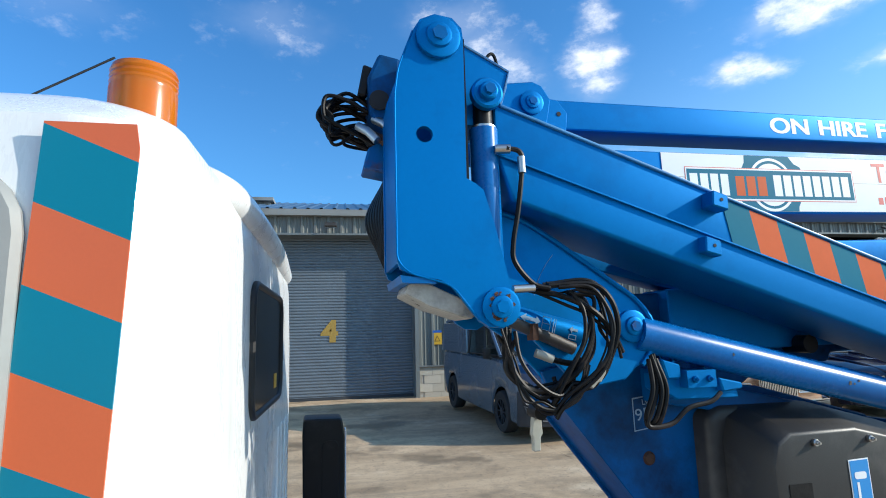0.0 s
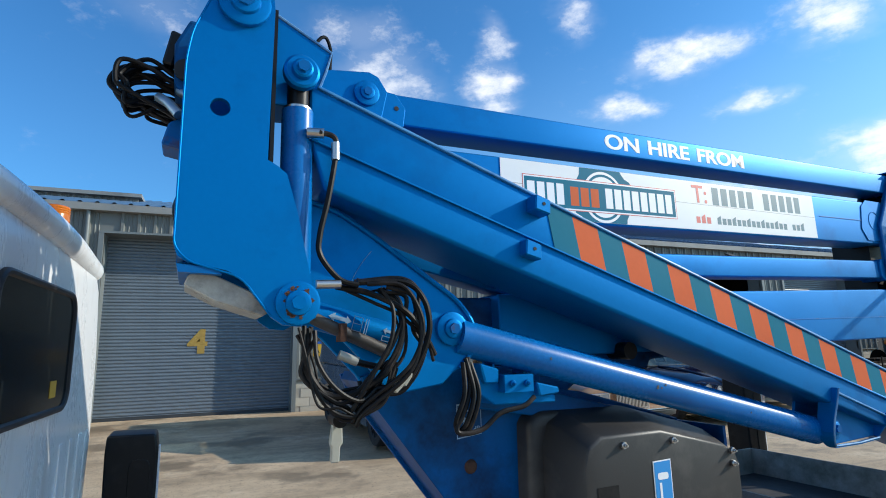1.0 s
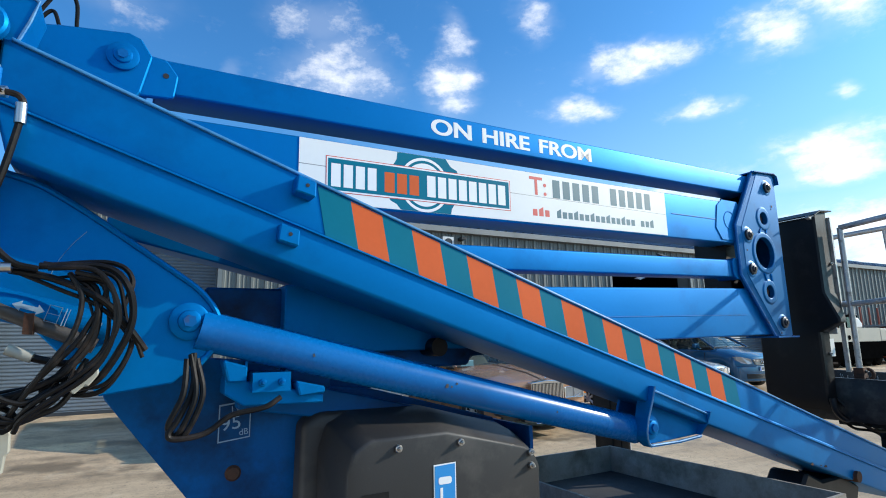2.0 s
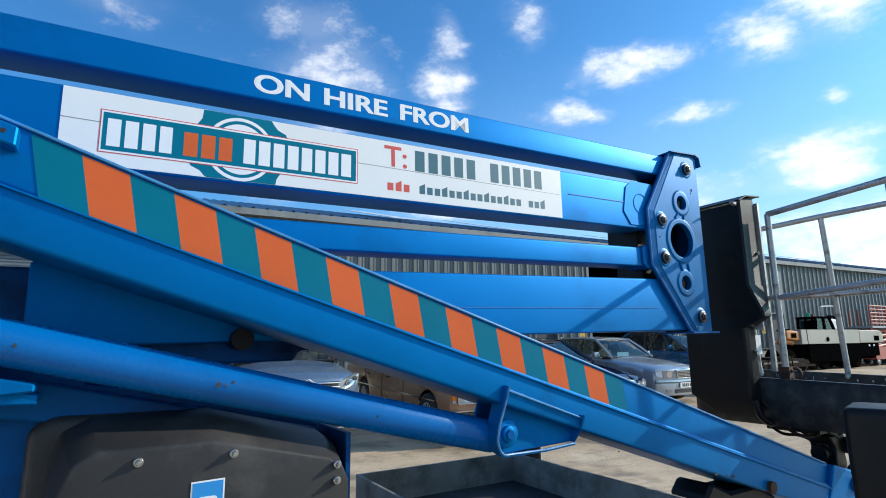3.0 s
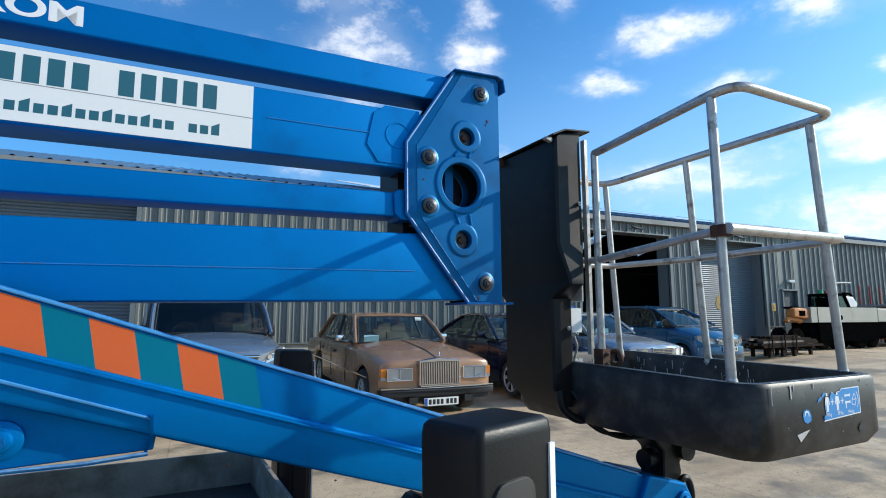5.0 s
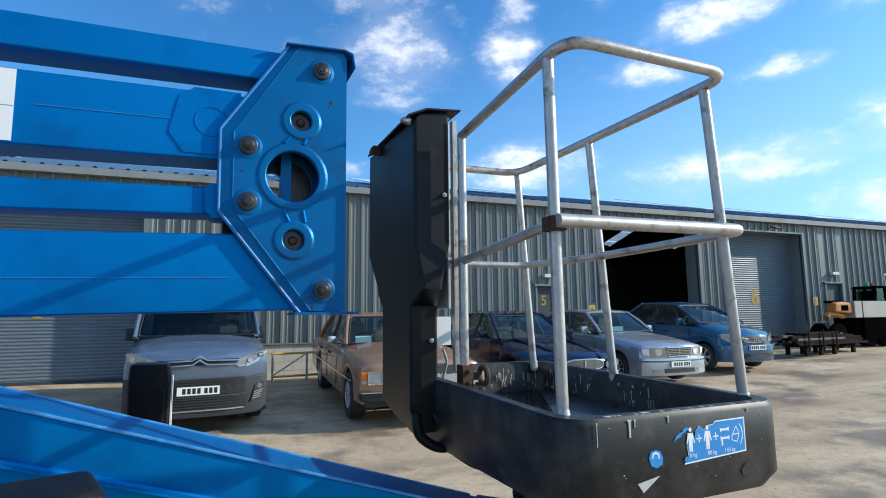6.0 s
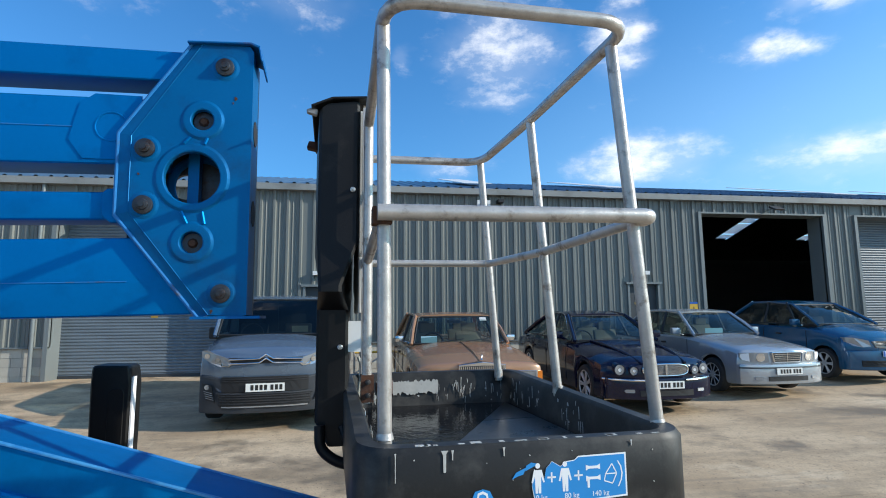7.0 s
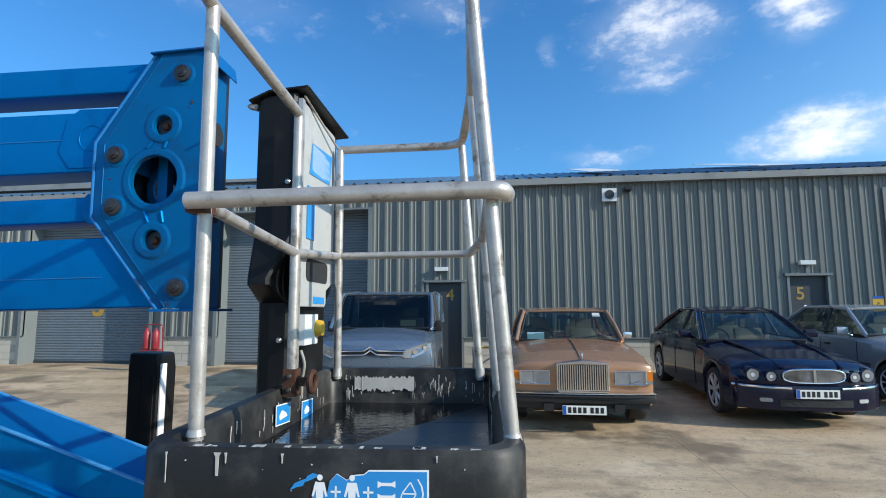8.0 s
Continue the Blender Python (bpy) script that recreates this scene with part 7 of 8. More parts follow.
def silver_van(x, y, yaw):
    car = common("van", x, y, yaw, "silver-blue small panel van with a dark lower bumper", "van")
    P = paint("silver blue paint", (0.150, 0.205, 0.275), 0.26, 0.5)
    c = 0.30
    st = [(0.0, 0.905, 0.26, 0.93, 0.99), (0.05, 0.905, 0.25, 0.97, 1.03), (0.20, 0.905, 0.24, 1.04, 1.10), (0.55, 0.905, 0.24, 1.10, 1.18), (0.98, 0.905, 0.24, 1.15, 1.25), (1.3, 0.905, 0.24, 1.17, 1.18), (4.3, 0.905, 0.26, 1.17, 1.18), (4.4, 0.88, 0.34, 1.12, 1.14)]
    part("body", body_mesh(st, (0.90, 3.68), 0.335, 0.40, c), P, car, smooth=True)
    for wy in (0.90, 3.68):
        for s in (-1, 1):
            wheel_thing(car, s * 0.79, wy, 0.335, 0.215, 0.215, 10, s, BUMPER_GREY)
    cabin(car, P, (0.98, 1.225, 4.36, 1.18), (1.66, 1.80, 4.28, 1.82), 0.885, 0.79, ((1.55, 1.85), (2.55, 2.6)), SEAT_DARK, 0.03, screen=CAR_GLASS)
    for s in (-1, 1):
        part("bulkhead", box(-0.84 if s < 0 else 0.002, -0.002 if s < 0 else 0.84, 2.70, 2.74, 0.5, 1.76), TRIM_BLACK, car)
        part("cargo_panel", prism([(2.60, 1.17), (4.30, 1.17), (4.26, 1.78), (2.64, 1.79)], s * 0.80 - 0.10, s * 0.80 + 0.10, 0.02, 1, plane="yz"), P, car)
    # nose
    low = strip_pts(0.90, 0.215, 0.60, 16)
    up = [(x, z if z < 0.5 else 0.690 + 0.045 * smooth01(0.45, 0.86, abs(x))) for x, z in low]
    bent("lower_bumper", up, -0.045, 0.10, BUMPER_GREY, car, c, "dark grey lower bumper", 0.03)
    bent("nose_panel", strip_pts(0.88, 0.68, 0.985, 20), -0.006, 0.05, P, car, c, "", 0.012)
    ui = bent("upper_intake", strip_pts(0.585, 0.512, 0.715, 12), -0.052, 0.03, TRIM_BLACK, car, c, "black slatted intake behind the plate")
    for z in (0.655, 0.685):
        bent("intake_slat", strip_pts(0.575, z, z + 0.012, 10), -0.062, 0.012, SEAT_DARK, ui, c)
    li = bent("lower_intake", strip_pts(0.62, 0.325, 0.478, 12), -0.052, 0.03, TRIM_BLACK, car, c)
    for z in (0.35, 0.385, 0.42, 0.455):
        bent("intake_slat", strip_pts(0.61, z, z + 0.012, 10), -0.064, 0.014, SEAT_DARK, li, c)
    bent("bumper_lip", strip_pts(0.66, 0.482, 0.506, 12), -0.060, 0.02, BUMPER_GREY, car, c)
    bent("intake_edge", strip_pts(0.58, 0.300, 0.318, 12), -0.055, 0.012, GREY_STEEL, car, c)
    for s in (-1, 1):
        def side(pts):
            return pts if s > 0 else mirror_pts(pts)
        h = bent("headlight", side([(0.46, 0.885), (0.51, 0.855), (0.62, 0.855), (0.76, 0.91), (0.875, 0.98), (0.885, 1.065), (0.82, 1.075), (0.66, 1.02), (0.50, 0.965)]), -0.016, 0.10, HEADLAMP, car, c, "clear swept-back headlight")
        bent("lamp_edge", side([(0.445, 0.89), (0.505, 0.850), (0.60, 0.862), (0.615, 0.90), (0.60, 0.90), (0.59, 0.875), (0.51, 0.868), (0.465, 0.90)]), -0.021, 0.005, CHROME, h, c)
        bent("lamp_pod", side(round_rect(0.615, 0.685, 0.905, 0.970, 0.03)), -0.020, 0.004, CHROME, h, c)
        bent("lamp_pod", side(round_rect(0.765, 0.840, 0.965, 1.030, 0.03)), -0.020, 0.004, CHROME, h, c)
        fg = bent("fog_lamp_surround", side([(0.67, 0.37), (0.80, 0.40), (0.86, 0.63), (0.73, 0.60)]), -0.052, 0.02, TRIM_BLACK, car, c)
        for k in range(4):
            bent("fog_slat", side([(0.685 + 0.010 * k, 0.400 + 0.030 * k), (0.800 + 0.010 * k, 0.424 + 0.030 * k), (0.803 + 0.010 * k, 0.434 + 0.030 * k), (0.688 + 0.010 * k, 0.410 + 0.030 * k)]), -0.060, 0.010, GREY_STEEL, fg, c)
        part("fog_lamp", tube([(s * 0.785, -0.064 + c * 0.49, 0.575), (s * 0.785, -0.03 + c * 0.49, 0.575)], 0.034, 14), HEADLAMP, car, smooth=True)
        door_mirror(car, s * 0.875, 1.34, 1.155, TRIM_BLACK, s, 0.125, 0.19)
    bent("grille_back", strip_pts(0.50, 0.895, 0.975, 10), -0.014, 0.03, TRIM_BLACK, car, c)
    for z in (0.905, 0.962):
        for s in (-1, 1):
            part("grille_bar", tube([(s * 0.50, -0.018 + c * 0.125, z - 0.012), (s * 0.30, -0.022, z - 0.004), (s * 0.14, -0.030, z), (s * 0.09, -0.032, z + 0.004), (0.0, -0.034, z + 0.062)], 0.012, 8), CHROME, car, smooth=True)
    number_plate(car, -0.060, 0.572, False)
    part("roof_aerial", tube([(0, 1.95, 1.86), (0, 2.05, 1.98)], 0.005, 6), TRIM_BLACK, car)
    part("dash_paper", prism([(0.30, 1.26), (0.56, 1.26), (0.56, 1.36), (0.30, 1.36)], 1.18, 1.185), SEAT, car)
    return car


def brown_saloon(x, y, yaw):
    car = common("saloon_car", x, y, yaw, "brown classic luxury saloon car with an upright chrome grille")
    car.scale[0] = 1.05
    P = paint("metallic brown paint", (0.39, 0.205, 0.110), 0.26, 0.3)
    c = 0.09
    st = [(0.0, 0.85, 0.36, 0.82, 0.86), (0.03, 0.86, 0.33, 0.85, 0.90), (0.5, 0.89, 0.30, 0.91, 0.99), (1.2, 0.91, 0.28, 0.96, 1.05), (1.62, 0.915, 0.28, 0.98, 1.075), (1.9, 0.915, 0.28, 0.99, 1.0), (4.0, 0.915, 0.28, 0.99, 1.0), (4.4, 0.91, 0.29, 0.98, 1.03), (5.15, 0.90, 0.36, 0.93, 0.96), (5.24, 0.86, 0.42, 0.87, 0.89)]
    part("body", body_mesh(st, (0.83, 3.92), 0.35, 0.40, c), P, car, smooth=True)
    for wy in (0.83, 3.92):
        for s in (-1, 1):
            wheel_thing(car, s * 0.78, wy, 0.35, 0.22, 0.20, 12, s)
    cabin(car, P, (1.60, 1.035, 4.28, 1.02), (2.18, 1.49, 3.72, 1.49), 0.825, 0.66, ((2.75, 2.85),), SEAT, 0.02)
    # chrome grille with upright vanes and a peaked surround
    g = panel(car, "grille_surround", [(-0.315, 0.530), (0.315, 0.530), (0.315, 0.882), (0.0, 0.918), (-0.315, 0.882)], -0.085, CHROME, 0.16, 0.006, "upright polished chrome grille")
    part("grille_back", prism([(-0.297, 0.545), (0.297, 0.545), (0.297, 0.862), (0, 0.870), (-0.297, 0.862)], -0.0865, -0.0855), TRIM_BLACK, g)
    for k in range(22):
        a = -0.284 + 0.02705 * k
        part("grille_vane", box(a - 0.0065, a + 0.0065, -0.098, -0.0875, 0.548, 0.860, 0.002, 1), CHROME, g)
    part("bonnet_mascot", tube([(0, -0.03, 0.945), (0, -0.02, 0.97), (0, -0.035, 1.01)], [0.014, 0.008, 0.012], 8), CHROME, car, "small plain chrome bonnet ornament", True)
    for s in (-1, 1):
        h = part("headlight", box(min(s * 0.40, s * 0.76), max(s * 0.40, s * 0.76), -0.012, 0.06, 0.610, 0.770, 0.012), HEADLAMP, car, "square paired headlights")
        part("lamp_frame", tube(rounded_path([(s * 0.395, -0.014, 0.605), (s * 0.765, -0.014, 0.605), (s * 0.765, -0.014, 0.775), (s * 0.395, -0.014, 0.775), (s * 0.395, -0.014, 0.605)], 0.015), 0.009, 6), CHROME, h, smooth=True)
        part("lamp_divide", box(s * 0.58 - 0.004, s * 0.58 + 0.004, -0.02, -0.012, 0.615, 0.765), GREY_STEEL, h)
        part("headlamp_wiper", tube([(s * 0.56, -0.03, 0.610), (s * 0.68, -0.03, 0.655)], 0.006, 6), CHROME, h)
        part("indicator", box(min(s * 0.768, s * 0.848), max(s * 0.768, s * 0.848), 0.012, 0.16, 0.655, 0.770, 0.02), AMBER, car, "amber indicator lens")
        part("side_lamp", box(min(s * 0.768, s * 0.848), max(s * 0.768, s * 0.848), 0.012, 0.16, 0.610, 0.653, 0.01), HEADLAMP, car)
        part("overrider", box(s * 0.42 - 0.06, s * 0.42 + 0.06, -0.14, -0.03, 0.285, 0.375, 0.01), TRIM_BLACK, car)
        door_mirror(car, s * 0.87, 1.98, 1.05, CHROME, s, 0.15, 0.11)
    bp = bent("bumper", strip_pts(0.865, 0.380, 0.480, 12), -0.125, 0.22, TRIM_BLACK, car, c, "black bumper with a chrome strip", 0.02)
    bent("bumper_strip", strip_pts(0.865, 0.492, 0.506, 12), -0.115, 0.10, CHROME, bp, c)
    part("grille_skirt", box(-0.30, 0.30, -0.10, -0.05, 0.512, 0.528), CHROME, car)
    part("chin", box(-0.80, 0.80, -0.02, 0.2, 0.30, 0.395), TRIM_BLACK, car)
    number_plate(car, -0.128, 0.300)
    part("bonnet_seam", tube([(0, 0.02, 0.90), (0, 0.5, 0.997), (0, 1.2, 1.055), (0, 1.58, 1.078)], 0.010, 6), P, car, smooth=True)
    part("card", prism([(-0.62, 1.055), (-0.36, 1.055), (-0.36, 1.165), (-0.62, 1.165)], 1.70, 1.705), CARD, car, "pale blue card behind the windscreen")
    part("sticker", prism([(0.43, 1.40), (0.55, 1.40), (0.53, 1.465), (0.42, 1.465)], 2.075, 2.080), WHITE_INK, car)
    for s in (-1, 1):
        part("wiper", tube([(s * 0.2 - 0.1, 1.60, 1.075), (s * 0.2 + 0.28, 1.72, 1.11)], 0.009, 6), TRIM_BLACK, car)
    door_lines(car, 0.915, 0, (1.75, 2.80, 3.75), 0.38, 0.95)
    for s in (-1, 1):
        part("side_strip", box(min(s * 0.910, s * 0.925), max(s * 0.910, s * 0.925), 0.5, 4.9, 0.60, 0.62, 0.003, 1), CHROME, car)
    return car


def navy_saloon(x, y, yaw):
    car = common("saloon_car", x, y, yaw, "dark navy saloon car with four round headlights")
    P = paint("dark navy paint", (0.004, 0.006, 0.026), 0.12, 0.0, 0.25, 0.3)
    c = 0.36
    st = [(0.0, 0.93, 0.30, 0.66, 0.76), (0.06, 0.93, 0.25, 0.70, 0.80), (0.25, 0.93, 0.22, 0.75, 0.86), (0.7, 0.935, 0.20, 0.82, 0.94), (1.35, 0.935, 0.20, 0.89, 1.0), (1.62, 0.935, 0.20, 0.92, 1.02), (1.9, 0.935, 0.20, 0.94, 0.95), (3.9, 0.935, 0.20, 0.95, 0.96), (4.3, 0.925, 0.22, 0.94, 1.01), (4.95, 0.86, 0.30, 0.88, 0.95), (5.08, 0.76, 0.40, 0.78, 0.82)]
    part("body", body_mesh(st, (0.92, 3.95), 0.335, 0.385, c), P, car, smooth=True)
    for wy in (0.92, 3.95):
        for s in (-1, 1):
            wheel_thing(car, s * 0.81, wy, 0.335, 0.235, 0.245, 7, s)
    cabin(car, P, (1.60, 1.0, 4.40, 1.0), (2.40, 1.445, 3.50, 1.435), 0.84, 0.60, ((2.72, 2.80),), SEAT, 0.055)
    oval = [(0.375 * math.copysign(abs(math.cos(a)) ** 0.6, math.cos(a)), 0.672 + 0.088 * math.copysign(abs(math.sin(a)) ** 0.7, math.sin(a))) for a in [k * math.tau / 36 for k in range(36)]]
    g = bent("grille", oval, -0.028, 0.10, TRIM_BLACK, car, c, "oval mesh grille in a chrome ring")
    for k in range(13):
        z = 0.596 + 0.0122 * k
        w = 0.36 * max(0.05, 1 - abs((z - 0.672) / 0.092) ** 2.6) ** 0.5
        bent("grille_bar", strip_pts(w, z, z + 0.004, 6), -0.033, 0.004, GALV, g, c)
    part("grille_ring", tube([(a, -0.030 + c * abs(a) ** 3, b) for a, b in oval], 0.012, 8, True), CHROME, g, smooth=True)
    part("grille_divide", box(-0.016, 0.016, -0.042, -0.02, 0.588, 0.762, 0.005), CHROME, g)
    for s in (-1, 1):
        for hx, hz, r in ((0.505, 0.660, 0.064), (0.700, 0.672, 0.080)):
            hy = c * hx ** 3
            h = part("headlight", tube([(s * hx, hy - 0.034, hz), (s * hx, hy + 0.12, hz)], r, 24), HEADLAMP, car, "round headlight", True)
            part("lamp_bulb", tube([(s * hx, hy - 0.037, hz), (s * hx, hy - 0.034, hz)], r * 0.35, 14), LAMP_WHITE, h, smooth=True)
            part("lamp_ring", tube([(s * hx + (r + 0.004) * math.cos(a * math.tau / 24), hy - 0.030 + s * 0.3 * (r * math.cos(a * math.tau / 24)), hz + (r + 0.004) * math.sin(a * math.tau / 24)) for a in range(24)], 0.009, 6, True), P, h, smooth=True)
            part("wing_swell", tube(spline([(s * hx, hy + 0.02, hz + 0.01), (s * (hx + 0.01), hy + 0.35, hz + 0.075), (s * (hx + 0.02), hy + 0.85, hz + 0.115)]), [r + 0.008 - 0.004 * k for k in range(13)], 14), P, car, smooth=True)
        part("bumper_strip", tube(spline([(s * 0.30, -0.072 + c * 0.027, 0.520), (s * 0.55, -0.06 + c * 0.166, 0.523), (s * 0.78, -0.05 + c * 0.47, 0.527), (s * 0.915, 0.26, 0.532)]), 0.018, 8), CHROME, car, smooth=True)
        bent("fog_lamp", round_rect(0.52, 0.66, 0.335, 0.385, 0.02) if s > 0 else mirror_pts(round_rect(0.52, 0.66, 0.335, 0.385, 0.02)), -0.075, 0.03, HEADLAMP, car, c)
        door_mirror(car, s * 0.89, 1.92, 1.03, P, s)
        part("bonnet_crease", tube(spline([(s * 0.36, 0.03, 0.768), (s * 0.42, 0.5, 0.895), (s * 0.47, 1.1, 0.978), (s * 0.52, 1.55, 1.008)]), 0.020, 8), P, car, smooth=True)
        part("window_trim", tube(spline([(s * 0.845, 1.66, 1.01), (s * 0.74, 2.1, 1.26), (s * 0.635, 2.5, 1.465), (s * 0.625, 3.0, 1.485), (s * 0.65, 3.5, 1.45), (s * 0.76, 4.0, 1.22), (s * 0.84, 4.3, 1.02)]), 0.007, 6), CHROME, car, smooth=True)
    bent("bumper", strip_pts(0.90, 0.225, 0.555, 16), -0.062, 0.16, P, car, c, "", 0.035)
    bent("lower_intake", strip_pts(0.44, 0.285, 0.372, 8), -0.070, 0.03, TRIM_BLACK, car, c)
    number_plate(car, -0.078, 0.452)
    door_lines(car, 0.935, 0, (1.72, 2.78, 3.62), 0.30, 0.90)
    return car


def silver_saloon(x, y, yaw):
    car = common("saloon_car", x, y, yaw, "pale silver-blue saloon car with a chrome-framed grille")
    P = paint("silver blue metallic", (0.40, 0.43, 0.46), 0.25, 0.5)
    c = 0.26
    st = [(0.0, 0.86, 0.28, 0.72, 0.80), (0.05, 0.86, 0.24, 0.75, 0.83), (0.35, 0.86, 0.21, 0.81, 0.90), (0.9, 0.865, 0.20, 0.88, 0.97), (1.45, 0.865, 0.20, 0.93, 1.02), (1.75, 0.865, 0.20, 0.95, 0.96), (3.6, 0.86, 0.20, 0.96, 0.97), (3.9, 0.86, 0.22, 0.96, 1.04), (4.42, 0.80, 0.30, 0.92, 1.0), (4.5, 0.74, 0.40, 0.84, 0.88)]
    part("body", body_mesh(st, (0.82, 3.51), 0.31, 0.365, c), P, car, smooth=True)
    for wy in (0.82, 3.51):
        for s in (-1, 1):
            wheel_thing(car, s * 0.755, wy, 0.31, 0.205, 0.215, 10, s)
    cabin(car, P, (1.45, 1.0, 3.92, 1.02), (2.08, 1.43, 3.30, 1.435), 0.78, 0.61, ((2.45, 2.50),), SEAT, 0.025)
    g = panel(car, "grille", [(-0.27, 0.60), (0.27, 0.60), (0.31, 0.785), (-0.31, 0.785)], -0.040, CHROME, 0.10, 0.01, "chrome-framed barred grille")
    part("grille_back", prism([(-0.25, 0.615), (0.25, 0.615), (0.288, 0.768), (-0.288, 0.768)], -0.0415, -0.0405), TRIM_BLACK, g)
    for z in (0.642, 0.674, 0.706, 0.738):
        part("grille_bar", box(-0.265, 0.265, -0.047, -0.042, z, z + 0.008), CHROME, g)
    part("grille_bar", box(-0.006, 0.006, -0.048, -0.042, 0.615, 0.768), CHROME, g)
    for s in (-1, 1):
        def side(pts):
            return pts if s > 0 else mirror_pts(pts)
        h = bent("headlight", side([(0.34, 0.605), (0.62, 0.600), (0.80, 0.64), (0.83, 0.70), (0.82, 0.76), (0.60, 0.775), (0.36, 0.770)]), -0.014, 0.08, HEADLAMP, car, c, "wide clear headlight")
        bent("lamp_ring", side(round_rect(0.42, 0.57, 0.62, 0.76, 0.06)), -0.018, 0.005, CHROME, h, c)
        bent("indicator", side([(0.68, 0.62), (0.79, 0.645), (0.82, 0.70), (0.81, 0.75), (0.69, 0.762)]), -0.019, 0.005, WHITE_INK, h, c)
        door_mirror(car, s * 0.83, 1.72, 1.0, P, s)
        bent("fog_lamp", side(round_rect(0.50, 0.64, 0.31, 0.36, 0.015)), -0.072, 0.03, HEADLAMP, car, c)
    bent("bumper", strip_pts(0.855, 0.225, 0.575, 16), -0.060, 0.16, P, car, c, "", 0.035)
    bent("lower_intake", strip_pts(0.40, 0.285, 0.365, 8), -0.068, 0.03, TRIM_BLACK, car, c)
    bent("bumper_strip", strip_pts(0.855, 0.50, 0.525, 14), -0.068, 0.03, BUMPER_GREY, car, c)
    number_plate(car, -0.072, 0.452, False)
    part("card", prism([(-0.36, 1.02), (0.05, 1.02), (0.05, 1.12), (-0.36, 1.12)], 1.60, 1.605), CARD, car, "pale card behind the windscreen")
    part("bonnet_ring", tube([(0.03 * math.cos(a * math.tau / 16), -0.01, 0.83 + 0.03 * math.sin(a * math.tau / 16)) for a in range(16)], 0.004, 6, True), CHROME, car, smooth=True)
    for s in (-1, 1):
        part("side_strip", box(min(s * 0.858, s * 0.878), max(s * 0.858, s * 0.878), 1.2, 3.1, 0.50, 0.57, 0.005, 1), BUMPER_GREY, car)
    door_lines(car, 0.865, 0, (1.50, 2.48, 3.20), 0.30, 0.91)
    return car


def blue_hatchback(x, y, yaw):
    car = common("hatchback_car", x, y, yaw, "teal-blue tall hatchback car with a barred grille")
    P = paint("teal blue metallic", (0.008, 0.085, 0.180), 0.18, 0.2)
    c = 0.46
    st = [(0.0, 0.83, 0.28, 0.74, 0.82), (0.05, 0.83, 0.25, 0.78, 0.87), (0.3, 0.835, 0.22, 0.87, 0.98), (0.7, 0.838, 0.21, 0.95, 1.08), (1.0, 0.838, 0.21, 0.99, 1.11), (1.3, 0.838, 0.21, 1.01, 1.02), (3.5, 0.83, 0.22, 1.03, 1.04), (3.75, 0.80, 0.28, 1.0, 1.02), (3.83, 0.74, 0.36, 0.92, 0.96)]
    part("body", body_mesh(st, (0.75, 3.15), 0.305, 0.365, c), P, car, smooth=True)
    for wy in (0.75, 3.15):
        for s in (-1, 1):
            wheel_thing(car, s * 0.74, wy, 0.305, 0.185, 0.225, 6, s)
    cabin(car, P, (0.95, 1.085, 3.78, 1.05), (1.80, 1.52, 3.05, 1.55), 0.76, 0.56, ((1.50, 1.95), (2.45, 2.5)), SEAT_DARK, 0.035)
    g = bent("grille", [(-0.34, 0.665), (-0.1, 0.66), (0.1, 0.66), (0.34, 0.665), (0.40, 0.795), (0.1, 0.81), (-0.1, 0.81), (-0.40, 0.795)], -0.025, 0.05, GALV, car, c, "pale barred grille with four linked rings")
    for z in (0.678, 0.708, 0.738, 0.768):
        bent("grille_bar", strip_pts(0.36, z, z + 0.013, 8), -0.030, 0.005, TRIM_BLACK, g, c)
    for k in range(4):
        part("emblem_ring", tube([(-0.10 + 0.066 * k + 0.042 * math.cos(a * math.tau / 16), -0.036, 0.735 + 0.042 * math.sin(a * math.tau / 16)) for a in range(16)], 0.006, 6, True), CHROME, g, smooth=True)
    for s in (-1, 1):
        def side(pts):
            return pts if s > 0 else mirror_pts(pts)
        bent("headlight", side([(0.43, 0.70), (0.56, 0.675), (0.70, 0.70), (0.80, 0.78), (0.81, 0.865), (0.70, 0.865), (0.47, 0.81)]), -0.010, 0.10, HEADLAMP, car, c, "clear swept headlight")
        door_mirror(car, s * 0.82, 1.30, 1.07, P, s)
    bent("bumper", strip_pts(0.82, 0.225, 0.62, 16), -0.045, 0.16, P, car, c, "", 0.04)
    li = bent("lower_intake", strip_pts(0.62, 0.30, 0.42, 12), -0.052, 0.03, TRIM_BLACK, car, c)
    for z in (0.325, 0.36, 0.395):
        bent("intake_slat", strip_pts(0.60, z, z + 0.008, 10), -0.057, 0.006, BUMPER_GREY, li, c)
    number_plate(car, -0.052, 0.555)
    door_lines(car, 0.838, 0, (1.15, 2.40, 3.1), 0.30, 0.96)
    return car


silver_van(3.26, 8.03, 5)
brown_saloon(6.24, 7.46, 0)
navy_saloon(9.24, 7.86, 0)
silver_saloon(12.02, 8.65, 3)
blue_hatchback(15.0, 9.35, 0)

# ---- white works vehicle beside the boom lift ----


# opaque near-black pane; the dark reflection is put into its colour
DARK_PANE = material("near-black glass with painted reflection", (0.010, 0.012, 0.012), 0.15, 0, 0.1, 2, 40, 0.01, spec=0.06)


